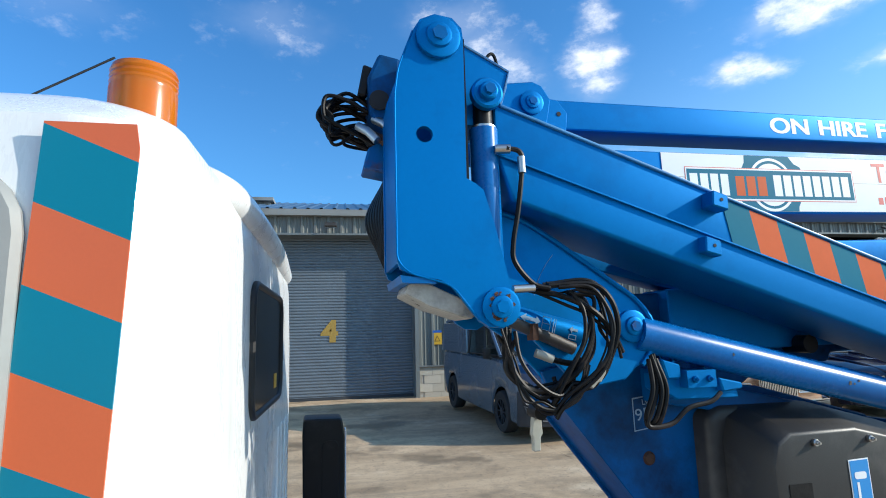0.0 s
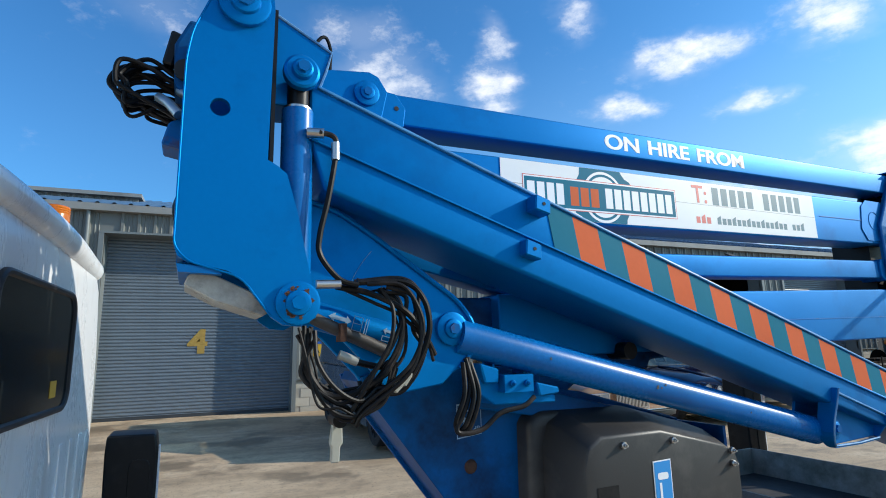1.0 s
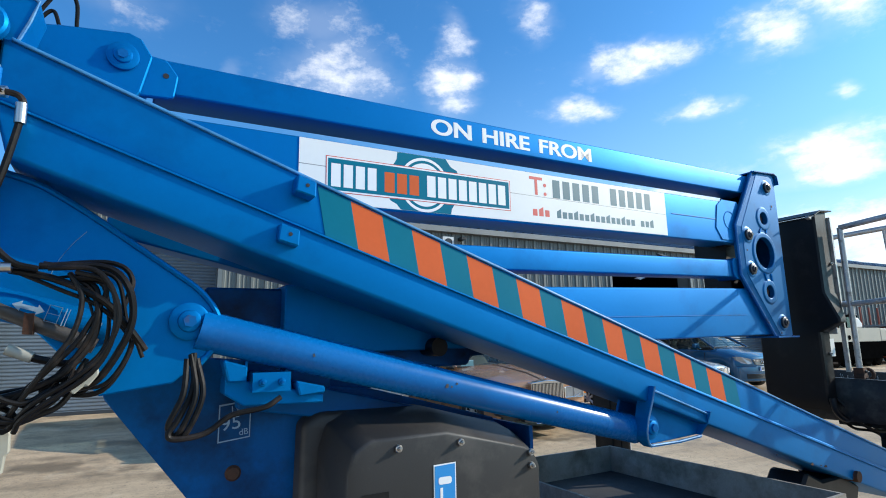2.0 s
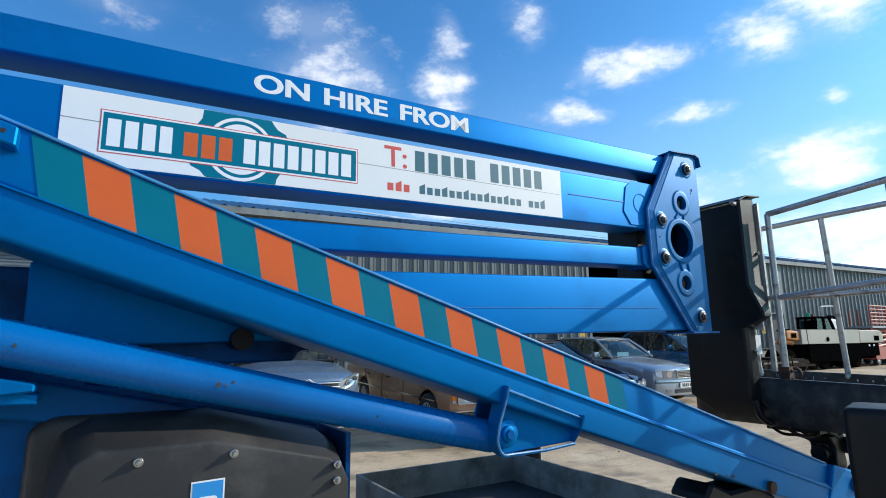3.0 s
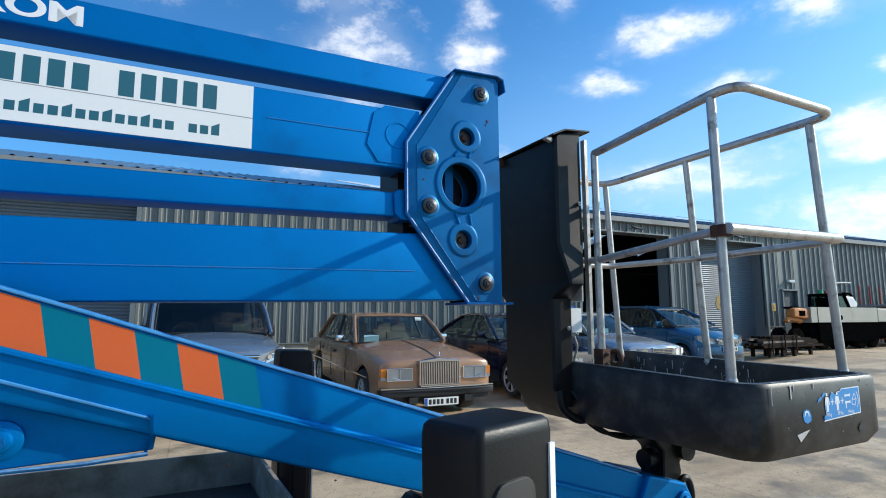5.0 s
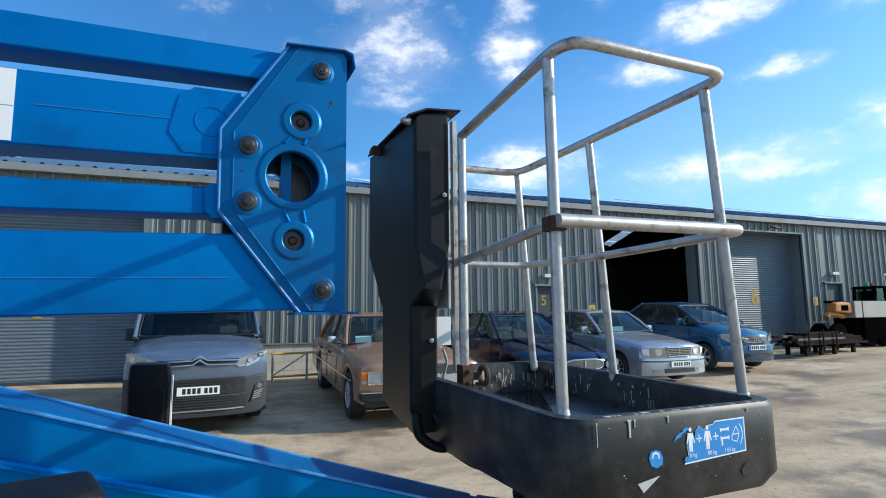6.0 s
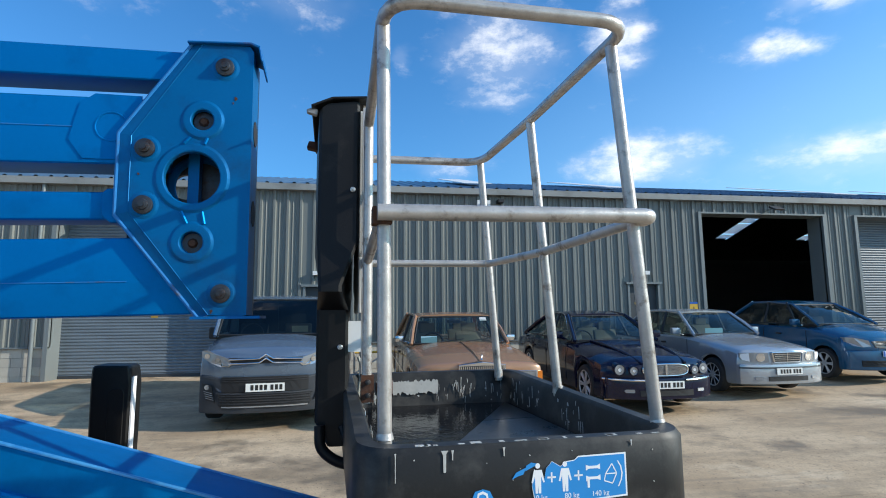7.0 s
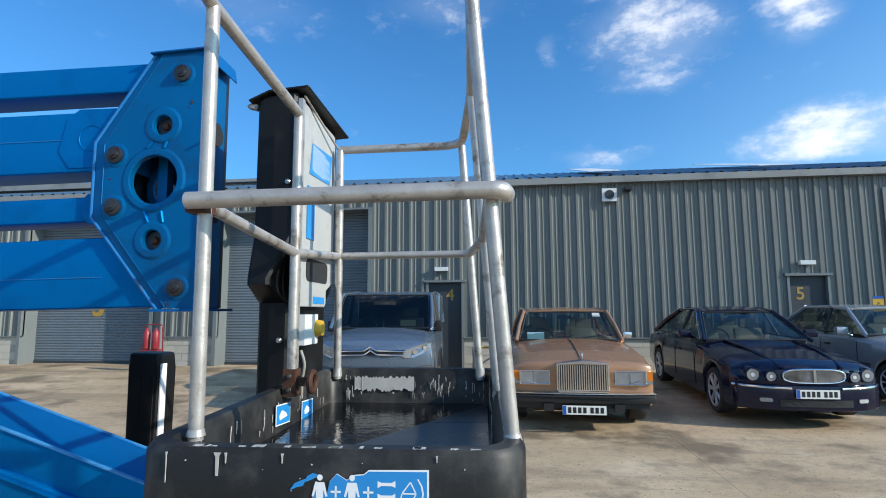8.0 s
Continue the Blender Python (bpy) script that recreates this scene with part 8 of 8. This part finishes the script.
def white_vehicle():
    car = empty("works_van", pose(-1.45, 1.95, 0), "white works van with orange and teal tail stripes and amber beacons", "van")
    body = bmesh.new()
    rings = []
    for z, hw, y0, y1, r in ((0.42, 0.86, -1.10, 1.02, 0.07), (0.60, 0.895, -1.12, 1.06, 0.08), (1.25, 0.905, -1.125, 1.10, 0.09), (1.60, 0.903, -1.124, 1.09, 0.09), (1.86, 0.900, -1.121, 1.05, 0.10), (1.95, 0.892, -1.112, 1.02, 0.12), (2.00, 0.884, -1.05, 0.98, 0.14), (2.035, 0.858, -0.98, 0.93, 0.16), (2.060, 0.79, -0.88, 0.85, 0.16), (2.07, 0.55, -0.6, 0.6, 0.16)):
        rings.append([body.verts.new((a, b, z)) for a, b in round_rect(-hw, hw, y0, y1, r, 6)])
    for a, b in zip(rings, rings[1:]):
        for i in range(len(a)):
            body.faces.new((a[i], a[(i + 1) % len(a)], b[(i + 1) % len(a)], b[i]))
    body.faces.new(rings[0][::-1])
    body.faces.new(rings[-1])
    part("body", body, WHITE_PAINT, car, smooth=True)
    # roof-edge swell sized to fit the outline in the camera's view, and ribs on the lower flank
    part("roof_gutter", tube(spline([(0.815, -0.62, 2.000), (0.866, -0.35, 2.010), (0.880, 0.35, 1.995), (0.862, 0.95, 1.955)]), 0.052, 14), WHITE_PAINT, car, smooth=True)
    for y in (0.52, 0.66, 0.80, 0.92):
        part("flank_rib", prism([(y, 0.55), (y + 0.05, 0.55), (y + 0.05, 1.27), (y, 1.27)], 0.89, 0.908, 0.006, 2, plane="yz"), WHITE_PAINT, car)
    part("waist_line", prism([(-1.0, 1.275), (1.0, 1.275), (1.0, 1.295), (-1.0, 1.295)], 0.888, 0.904, 0.004, 1, plane="yz"), WHITE_PAINT, car)
    # side window with rubber seal
    W = round_rect(-0.24, 0.52, 1.40, 1.80, 0.07, 5)
    wd = part("side_window", prism(W, 0.9045, 0.910, plane="yz"), DARK_PANE, car, "side window with its dark reflection painted in")
    # added dark sheet paints the unlit inside behind the pane
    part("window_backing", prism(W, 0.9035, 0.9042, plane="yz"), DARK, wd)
    part("window_seal", tube([(0.908, a, b) for a, b in W], 0.012, 8, True), TRIM_BLACK, wd, smooth=True)
    part("warning_label", prism([(0.30, 1.445), (0.37, 1.445), (0.37, 1.50), (0.30, 1.50)], 0.9105, 0.912, plane="yz"), YELLOW, wd, "small yellow warning label")
    # tail: striped panel and rear window edge
    # lighter copies of the stripe colours, with the strong light painted in
    TAIL_TEAL = material("teal film lightened for glare", (0.0, 0.215, 0.315), 0.32, 0, 0.05, 4, 200, 0.03, spec=0.4)
    TAIL_ORANGE = material("orange film lightened for glare", (0.74, 0.150, 0.055), 0.32, 0, 0.05, 4, 200, 0.03, spec=0.4)
    for k in range(7):
        z1 = 1.955 - 0.112 * k
        band = [(0.762, z1 - 0.027), (0.887, z1 - 0.080), (0.887, z1 - 0.192), (0.762, z1 - 0.139)]
        if k == 0:
            band = [(0.762, 1.931), (0.880, 1.931), (0.887, 1.895), (0.887, z1 - 0.192 + 0.112), (0.762, z1 - 0.139 + 0.112)]
        else:
            band = [(a, b + 0.112) for a, b in band]
        bm = prism(band, -1.1295, -1.1265)
        for w in bm.verts:
            w.co.x -= 0.036 * (1.93 - w.co.z)
        part("tail_stripe", bm, TAIL_TEAL if k % 2 else TAIL_ORANGE, car, "tail stripe with glare painted into its colour")
    rw = round_rect(-0.62, 0.735, 1.30, 1.86, 0.09, 5)
    tw = part("rear_window", prism(rw, -1.134, -1.124), CAR_GLASS, car)
    # dark sheet in place of the shaded inside of the van
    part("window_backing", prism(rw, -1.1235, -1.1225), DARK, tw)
    part("window_seal", tube([(a, -1.134, b) for a, b in rw], 0.018, 8, True), GUTTER, tw, "grey rubber window seal", True)
    amber = bpy.data.materials.new("amber beacon lens")
    amber.use_nodes = True
    ab = amber.node_tree.nodes["Principled BSDF"]
    ab.inputs["Base Color"].default_value = (0.78, 0.20, 0.004, 1)
    ab.inputs["Roughness"].default_value = 0.18
    ab.inputs["Transmission Weight"].default_value = 0.45
    for bx, by, r, h, z0 in ((0.760, -0.77, 0.0645, 0.135, 2.045), (0.700, 0.97, 0.058, 0.110, 2.128)):
        base = part("beacon_base", tube([(bx, by, min(z0 - 0.06, 1.94)), (bx, by, z0 + 0.012)], r * 0.98, 24), TRIM_BLACK, car, smooth=True)
        lens = bmesh.new()
        n = 96
        levels = [(z0 + 0.012, 1.0, 1), (z0 + 0.012 + h * 0.62, 1.0, 1)]
        for k in range(7):
            levels.append((z0 + 0.012 + h * (0.66 + 0.045 * k), 1.005 if k % 2 else 0.975, 0))
        levels += [(z0 + h + 0.008, 0.95, 0), (z0 + h + 0.012, 0.80, 0)]
        loops = [[lens.verts.new((bx + r * q * (0.982 if fine and k % 2 else 1.0) * math.cos(k * math.tau / n), by + r * q * (0.982 if fine and k % 2 else 1.0) * math.sin(k * math.tau / n), zz)) for k in range(n)] for zz, q, fine in levels]
        for p, q in zip(loops, loops[1:]):
            for k in range(n):
                lens.faces.new((p[k], p[(k + 1) % n], q[(k + 1) % n], q[k]))
        lens.faces.new(loops[-1])
        part("beacon_lens", lens, amber, base, "amber ribbed beacon lens", True)
        part("beacon_bulb", tube([(bx, by, z0 + 0.02), (bx, by, z0 + h * 0.7)], r * 0.35, 14), AMBER, base, smooth=True)
    part("aerial", tube([(0.575, -0.88, 2.055), (0.732, -0.85, 2.176)], 0.0022, 6), TRIM_BLACK, car)
    for s in (-1, 1):
        wheel_thing(car, s * 0.80, 0.35, 0.34, 0.22, 0.20, 10, s)
        wheel_thing(car, s * 0.80, -0.55, 0.34, 0.22, 0.20, 10, s)
    part("rear_bumper", box(-0.88, 0.88, -1.20, -1.05, 0.36, 0.52, 0.03), TRIM_BLACK, car)


white_vehicle()

# ---- smaller things on and before the building ----


def bulkhead(x, z, y=WALL_Y):
    t = tagged(mesh_object("wall_lamp", box(x - 0.17, x + 0.17, y - 0.16, y - 0.036, z, z + 0.10, 0.02), LAMP_WHITE), "white oblong lamp above a side door", "lamp", "lamps over side doors")
    part("lamp_back", box(x - 0.10, x + 0.10, y - 0.035, y - 0.002, z + 0.01, z + 0.09), TRIM_GREY, t)


bulkhead(3.55, 2.62), bulkhead(12.35, 2.66), bulkhead(24.85, 2.95)


def flood(x, z):
    head = prism([(WALL_Y - 0.52, z + 0.005), (WALL_Y - 0.49, z - 0.045), (WALL_Y - 0.24, z + 0.085), (WALL_Y - 0.26, z + 0.135)], x - 0.15, x + 0.15, 0.012, 2, plane="yz")
    t = tagged(mesh_object("flood_lamp", head, OLD_STEEL), "grey tilted floodlight on an arm over a wide door", "lamp", "floodlights over wide doors")
    part("lamp_arm", tube([(x, WALL_Y - 0.30, z + 0.08), (x, WALL_Y - 0.16, z + 0.06), (x, WALL_Y - 0.03, z + 0.06)], 0.018, 8), TRIM_GREY, t, smooth=True)
    part("lamp_glass", prism([(WALL_Y - 0.482, z - 0.046), (WALL_Y - 0.250, z + 0.074), (WALL_Y - 0.252, z + 0.071), (WALL_Y - 0.484, z - 0.049)], x - 0.13, x + 0.13, plane="yz"), LAMP_WHITE, t)


flood(-0.55, 4.47), flood(16.45, 4.53), flood(21.6, 4.53), flood(-6.5, 4.47)
alarm = tagged(mesh_object("alarm_box", box(7.66, 8.02, WALL_Y - 0.13, WALL_Y - 0.036, 4.33, 4.66, 0.02), LAMP_WHITE), "white square alarm box high on the wall", "alarm box")
part("alarm_horn", tube([(7.84, WALL_Y - 0.16, 4.50), (7.84, WALL_Y - 0.12, 4.50)], [0.11, 0.12], 18), BUMPER_GREY, alarm, smooth=True)
tagged(mesh_object("wall_camera", box(8.20, 8.36, WALL_Y - 0.30, WALL_Y - 0.036, 4.58, 4.66, 0.01), TRIM_BLACK), "small dark camera under the eave", "camera")


def wall_sign(x, z, w=0.24, h=0.36):
    t = tagged(mesh_object("warning_sign", box(x - w / 2, x + w / 2, WALL_Y - 0.044, WALL_Y - 0.036, z - h / 2, z + h / 2), YELLOW), "small yellow and blue warning sign on cladding", "sign", "warning signs")
    part("sign_head", box(x - w / 2, x + w / 2, WALL_Y - 0.047, WALL_Y - 0.0445, z + h * 0.34, z + h / 2), EU_BLUE, t)
    part("sign_triangle", prism([(x - 0.08, z - 0.10), (x + 0.08, z - 0.10), (x, z + 0.05)], WALL_Y - 0.047, WALL_Y - 0.0445), PLATE_INK, t)
    part("sign_inner", prism([(x - 0.055, z - 0.085), (x + 0.055, z - 0.085), (x, z + 0.02)], WALL_Y - 0.049, WALL_Y - 0.0475), YELLOW, t)


wall_sign(2.16, 1.63), wall_sign(13.86, 1.72), wall_sign(23.75, 1.98)

# downpipes
for dx in (-2.95, -4.2):
    dp = tagged(mesh_object("downpipe", tube([(dx, WALL_Y - 0.10, EAVE), (dx, WALL_Y - 0.10, 0.15)], 0.045, 12), TRIM_GREY, smooth=True), "grey round downpipe on the wall", "downpipe", "downpipes")


def extinguisher_stand(x, y):
    z = rise(x, y)
    st = empty("extinguisher_stand", pose(x, y, z), "red fire extinguishers on a red tube stand", "extinguisher stand")
    red = material("red paint", (0.26, 0.02, 0.03), 0.4, 0, 0.2, 6, 90, 0.05)
    for s in (-0.22, 0.22):
        part("stand_leg", tube(rounded_path([(s, 0.25, 0.02), (s, 0.15, 0.5), (s, 0.12, 1.05)], 0.1), 0.016, 8), red, st, smooth=True)
        e = part("extinguisher", tube([(s * 0.55, 0.0, 0.55), (s * 0.55, 0, 0.58), (s * 0.55, 0, 0.95), (s * 0.55, 0, 1.02), (s * 0.55, 0, 1.06)], [0.07, 0.085, 0.085, 0.05, 0.03], 16), red, st, "red fire extinguisher", True)
    part("stand_top", tube(rounded_path([(-0.22, 0.12, 0.95), (-0.22, 0.10, 1.15), (0.22, 0.10, 1.15), (0.22, 0.12, 0.95)], 0.08), 0.016, 8), red, st, smooth=True)
    part("stand_shelf", box(-0.24, 0.24, -0.1, 0.14, 0.51, 0.54), red, st)
    part("stand_foot", box(-0.26, 0.26, -0.12, 0.30, 0.0, 0.03), red, st)


extinguisher_stand(-3.55, 12.6)


def yellow_barrier(x, y):
    z = rise(x, y)
    st = empty("barrier_frame", pose(x, y, z), "yellow tube barrier frame lying against the plinth", "barrier")
    for zz in (0.12, 0.62):
        part("barrier_rail", tube([(-0.7, 0, zz), (0.9, 0.1, zz + 0.02)], 0.025, 8), YELLOW, st, smooth=True)
    for xx in (-0.7, 0.05, 0.9):
        part("barrier_post", tube([(xx, 0.05 * (xx + 0.7), 0.0), (xx, 0.05 * (xx + 0.7), 0.64)], 0.025, 8), GALV, st, smooth=True)
    part("barrier_rail", tube([(-0.7, 0, 0.14), (0.05, 0.04, 0.62)], 0.018, 8), GALV, st, smooth=True)


yellow_barrier(5.15, 12.7)


def beam_stack(x, y):
    z = rise(x, y)
    st = empty("steel_beam_stack", pose(x, y, z, 0, 0, 4), "dark rack of rusty steel beams and timber lengths", "beam stack")
    dark = material("rusty black beams", (0.022, 0.016, 0.013), 0.9, 0, 0.5, 6, 60, 0.4, dirt=(0.035, 0.016, 0.009), dirt_amount=0.7, dirt_scale=4, spec=0.05)
    pale = material("weathered pale batten", (0.17, 0.145, 0.12), 0.8, 0, 0.3, 6, 60, 0.4, dirt=(0.03, 0.025, 0.02), dirt_amount=0.7, dirt_scale=5, spec=0.2)
    for xx in (-1.0, -0.35, 0.25, 1.15):
        part("trestle_leg", box(xx - 0.05, xx + 0.05, -0.30, -0.22, 0, 0.22), dark, st)
        part("trestle_leg", box(xx - 0.05, xx + 0.05, 0.22, 0.30, 0, 0.22), dark, st)
        part("trestle_bar", box(xx - 0.05, xx + 0.05, -0.36, 0.36, 0.22, 0.28), dark, st)
    for xx, top in ((-1.0, 0.74), (-0.35, 0.76), (0.25, 0.72)):
        part("stake", box(xx - 0.015, xx + 0.015, -0.37, -0.34, 0.12, top - 0.06), dark, st)
    rng = random.Random(5)
    for k in range(5):
        for j in range(4):
            a = -1.75 + rng.uniform(0, 0.6) if k < 4 else -1.0
            b = rng.uniform(0.5, 2.3) if k < 3 else rng.uniform(0.2, 1.2)
            v = -0.31 + 0.155 * j
            zz = 0.284 + 0.068 * k
            part("beam", box(a, b, v, v + 0.13, zz, zz + 0.06, 0.008), pale if rng.random() < 0.22 else dark, st)


beam_stack(19.35, 10.9)


def works_truck(x, y, yaw):
    z = rise(x, y)
    st = empty("works_truck", pose(x, y, z, 0, 0, yaw), "cream works truck with black skirt, low cab and orange front", "works truck")
    cream = material("cream machine paint", (0.40, 0.37, 0.30), 0.5, 0, 0.12, 1.5, 60, 0.1, dirt=(0.2, 0.17, 0.12), dirt_amount=0.4)
    orange = material("orange machine paint", (0.50, 0.17, 0.03), 0.5, 0, 0.2, 4, 60, 0.1, dirt=(0.06, 0.035, 0.03), dirt_amount=0.7)
    black = material("oily black steel", (0.0035, 0.0035, 0.0035), 0.95, 0, 0.4, 6, 80, 0.1, spec=0.0)
    tyre = material("muddy tyre", (0.006, 0.0055, 0.005), 0.95, 0, 0.4, 8, 80, 0.3, dirt=(0.02, 0.015, 0.01), dirt_amount=0.5, spec=0.0)
    part("chassis", box(1.7, 6.9, -0.55, 0.1, 0.34, 0.92, 0.04), black, st)
    body = part("engine_house", box(1.55, 5.48, -0.70, 0.16, 0.94, 1.46, 0.05), cream, st)
    part("filler_cap", tube([(3.22, -0.705, 1.10), (3.22, -0.725, 1.10)], 0.085, 14), black, body)
    part("seam", box(1.90, 1.93, -0.706, -0.698, 0.80, 1.56), black, body)
    rear = part("engine_house", prism([(5.53, 0.94), (7.35, 0.94), (7.35, 1.30), (7.1, 1.44), (5.53, 1.44)], -0.69, 0.16, 0.04, 2), cream, st)
    part("vent", box(6.6, 7.0, -0.696, -0.688, 1.02, 1.22), black, rear)
    part("skirt", box(2.0, 5.5, -0.68, -0.58, 0.28, 0.935, 0.02), black, st)
    part("skirt", box(5.53, 6.95, -0.67, -0.58, 0.42, 0.935, 0.02), black, st)
    for xx in (6.15, 6.5):
        part("side_lamp", box(xx, xx + 0.1, -0.685, -0.66, 0.80, 0.88), LAMP_WHITE, st)
    for a, b in ((2.75, 2.81), (3.35, 3.32), (4.0, 3.75)):
        for v in (-0.58, 0.06):
            part("cab_post", tube([(a, v, 1.46), (b, v, 1.89)], 0.05, 8), black, st)
    part("cab_roof", prism([(2.69, 1.88), (3.86, 1.88), (3.80, 1.96), (2.82, 1.96)], -0.64, 0.12, 0.03, 2), black, st)
    for v in (-0.57, 0.05):
        part("cab_window", prism([(2.77, 1.465), (3.98, 1.465), (3.73, 1.88), (2.83, 1.88)], v - 0.004, v + 0.004), CAR_GLASS, st)
    part("cab_seat", box(2.95, 3.35, -0.45, -0.05, 1.46, 1.80, 0.05), black, st)
    part("bonnet_sheet", prism([(3.95, 1.47), (4.55, 1.47), (4.62, 1.62), (4.35, 1.86), (3.85, 1.88), (3.78, 1.78)], -0.55, 0.02, 0.05, 2), LAMP_WHITE, st)
    part("exhaust", tube(spline([(4.75, -0.3, 1.46), (4.75, -0.3, 1.7), (4.68, -0.3, 1.95), (4.2, -0.3, 1.99)]), 0.045, 8), black, st, smooth=True)
    part("beacon", tube([(2.86, -0.3, 1.96), (2.86, -0.3, 2.10)], 0.075, 12), material("green beacon", (0.02, 0.35, 0.16), 0.3), st, smooth=True)
    part("beacon", tube([(3.15, -0.3, 1.96), (3.15, -0.3, 2.06)], 0.05, 12), material("red beacon", (0.45, 0.03, 0.02), 0.3), st, smooth=True)
    part("guard_hoop", tube(spline([(4.0, -0.2, 2.0), (3.98, -0.2, 2.32), (4.08, -0.2, 2.38), (4.85, -0.2, 2.40), (4.93, -0.2, 2.32), (4.95, -0.2, 1.5)]), 0.03, 8), GALV, st, smooth=True)
    hood = part("front_hood", prism([(0.70, 1.12), (1.54, 1.05), (1.54, 1.40), (0.95, 1.44), (0.74, 1.39)], -0.66, -0.35, 0.07, 3), orange, st)
    part("hood_grille", box(0.98, 1.30, -0.666, -0.655, 1.16, 1.33), black, hood)
    part("mudguard", tube(spline([(0.50, -0.5, 0.96), (0.56, -0.5, 1.04), (0.8, -0.5, 1.06), (1.25, -0.5, 0.98)]), 0.085, 10), orange, st, smooth=True)
    part("hydraulic_arm", tube([(0.55, -0.45, 1.43), (1.30, -0.45, 1.45)], 0.04, 8), black, st, smooth=True)
    for wx, r in ((0.95, 0.38), (2.4, 0.40), (3.1, 0.40), (4.6, 0.40), (5.3, 0.40)):
        for v in (-0.60, -0.02):
            wheel = part("wheel", tube([(wx, v, r), (wx, v + 0.04, r), (wx, v + 0.16, r), (wx, v + 0.20, r)], [r - 0.05, r, r, r - 0.05], 20), tyre, st)
            part("hub", tube([(wx, v - 0.01, r), (wx, v + 0.05, r)], [0.10, 0.17], 12), RUST, wheel)


works_truck(20.45, 12.2, 0)


def platform_stack(x, y):
    z = rise(26, y)
    st = empty("folded_lift_platform", pose(x, y, z, 0, 0, 5), "red folded scissor platform parked along the wall", "platform", "red lift platforms")
    red = material("faded red paint", (0.36, 0.075, 0.045), 0.5, 0, 0.15, 3, 60, 0.1)
    part("platform_base", box(-1.2, 1.2, -0.6, 0.6, 0.25, 0.75, 0.03), red, st)
    for k in range(4):
        za = 0.72 + 0.20 * k
        part("scissor_arm", tube([(-1.1, -0.5, za), (1.1, -0.5, za + 0.19)], 0.05, 6), red, st)
        part("scissor_arm", tube([(1.1, -0.45, za), (-1.1, -0.45, za + 0.19)], 0.05, 6), red, st)
        part("scissor_arm", tube([(-1.1, 0.45, za), (1.1, 0.5, za + 0.19)], 0.05, 6), red, st)
    part("deck", box(-1.3, 1.3, -0.65, 0.65, 1.53, 1.61), GREY_STEEL, st)
    for xx in (-1.25, -0.4, 0.4, 1.25):
        part("deck_post", tube([(xx, -0.6, 1.60), (xx, -0.6, 2.45)], 0.035, 6), red, st)
    for xx in (-0.9, 0.0, 0.9):
        part("deck_post", tube([(xx, 0.6, 1.60), (xx, 0.6, 2.40)], 0.04, 6), red, st)
    for zz in (1.72, 1.86, 2.0, 2.15, 2.3, 2.45):
        part("deck_rail", tube([(-1.25, -0.6, zz), (1.25, -0.6, zz)], 0.032, 6), red, st)
    for xx in (-0.9, 0.9):
        for s in (-1, 1):
            wheel_thing(st, xx, s * 0.5, 0.22, 0.15, 0.10, 8, s)
    for o in st.children:
        if o.name.startswith("wheel"):
            o.rotation_euler = (0, 0, radians(90))
    return st


first = platform_stack(28.6, 12.4)
copy_thing(first, pose(31.4, 12.3, rise(26, 11.5), 0, 0, -3))
copy_thing(first, pose(34.4, 12.4, rise(26, 11.9), 0, 0, 4))

# taller buildings behind
rearb = tagged(new("building_behind"), "taller grey clad building behind the yard", "building")
part("wall", ribbed(-30, -6.9, 0, 6.05, 17.6), CLADDING, rearb)
part("wall", box(-30, -6.9, 17.67, 30, 0, 6.0), CLADDING, rearb)
part("gutter", box(-30, -6.8, 17.35, 17.65, 6.05, 6.25), GUTTER, rearb)
part("upper_wall", ribbed(-6.85, -2.6, 4.9, 6.25, 18.2), GUTTER, rearb)
part("upper_wall", box(-6.85, -2.6, 18.27, 24, 4.9, 6.2), GUTTER, rearb)
part("roof", box(-6.9, -2.5, 18.0, 24.2, 6.25, 6.36), GUTTER, rearb)

# last, the pieces: blocks of the plinths and bays of the yard


def lay_blocks():
    bm = bmesh.new()
    add_box(bm, -0.215, 0.215, -0.05, 0.05, -0.1, 0.1)
    soften(bm, 0.006, 1)
    me = bpy.data.meshes.new("block")
    bm.to_mesh(me)
    bm.free()
    me.materials.append(BLOCK)
    count = 0
    for wall, a, b, top in blocks:
        z, row = top - 0.105, 0
        while z > -0.05:
            x = a + (0.22 if row % 2 == 0 else 0.44)
            while x + 0.215 < b and x < 27 and count < 300:
                piece("block", me, wall, Matrix.Translation((x, WALL_Y + 0.052, z)))
                count += 1
                x += 0.44
            z -= 0.21
            row += 1


lay_blocks()
slabs()
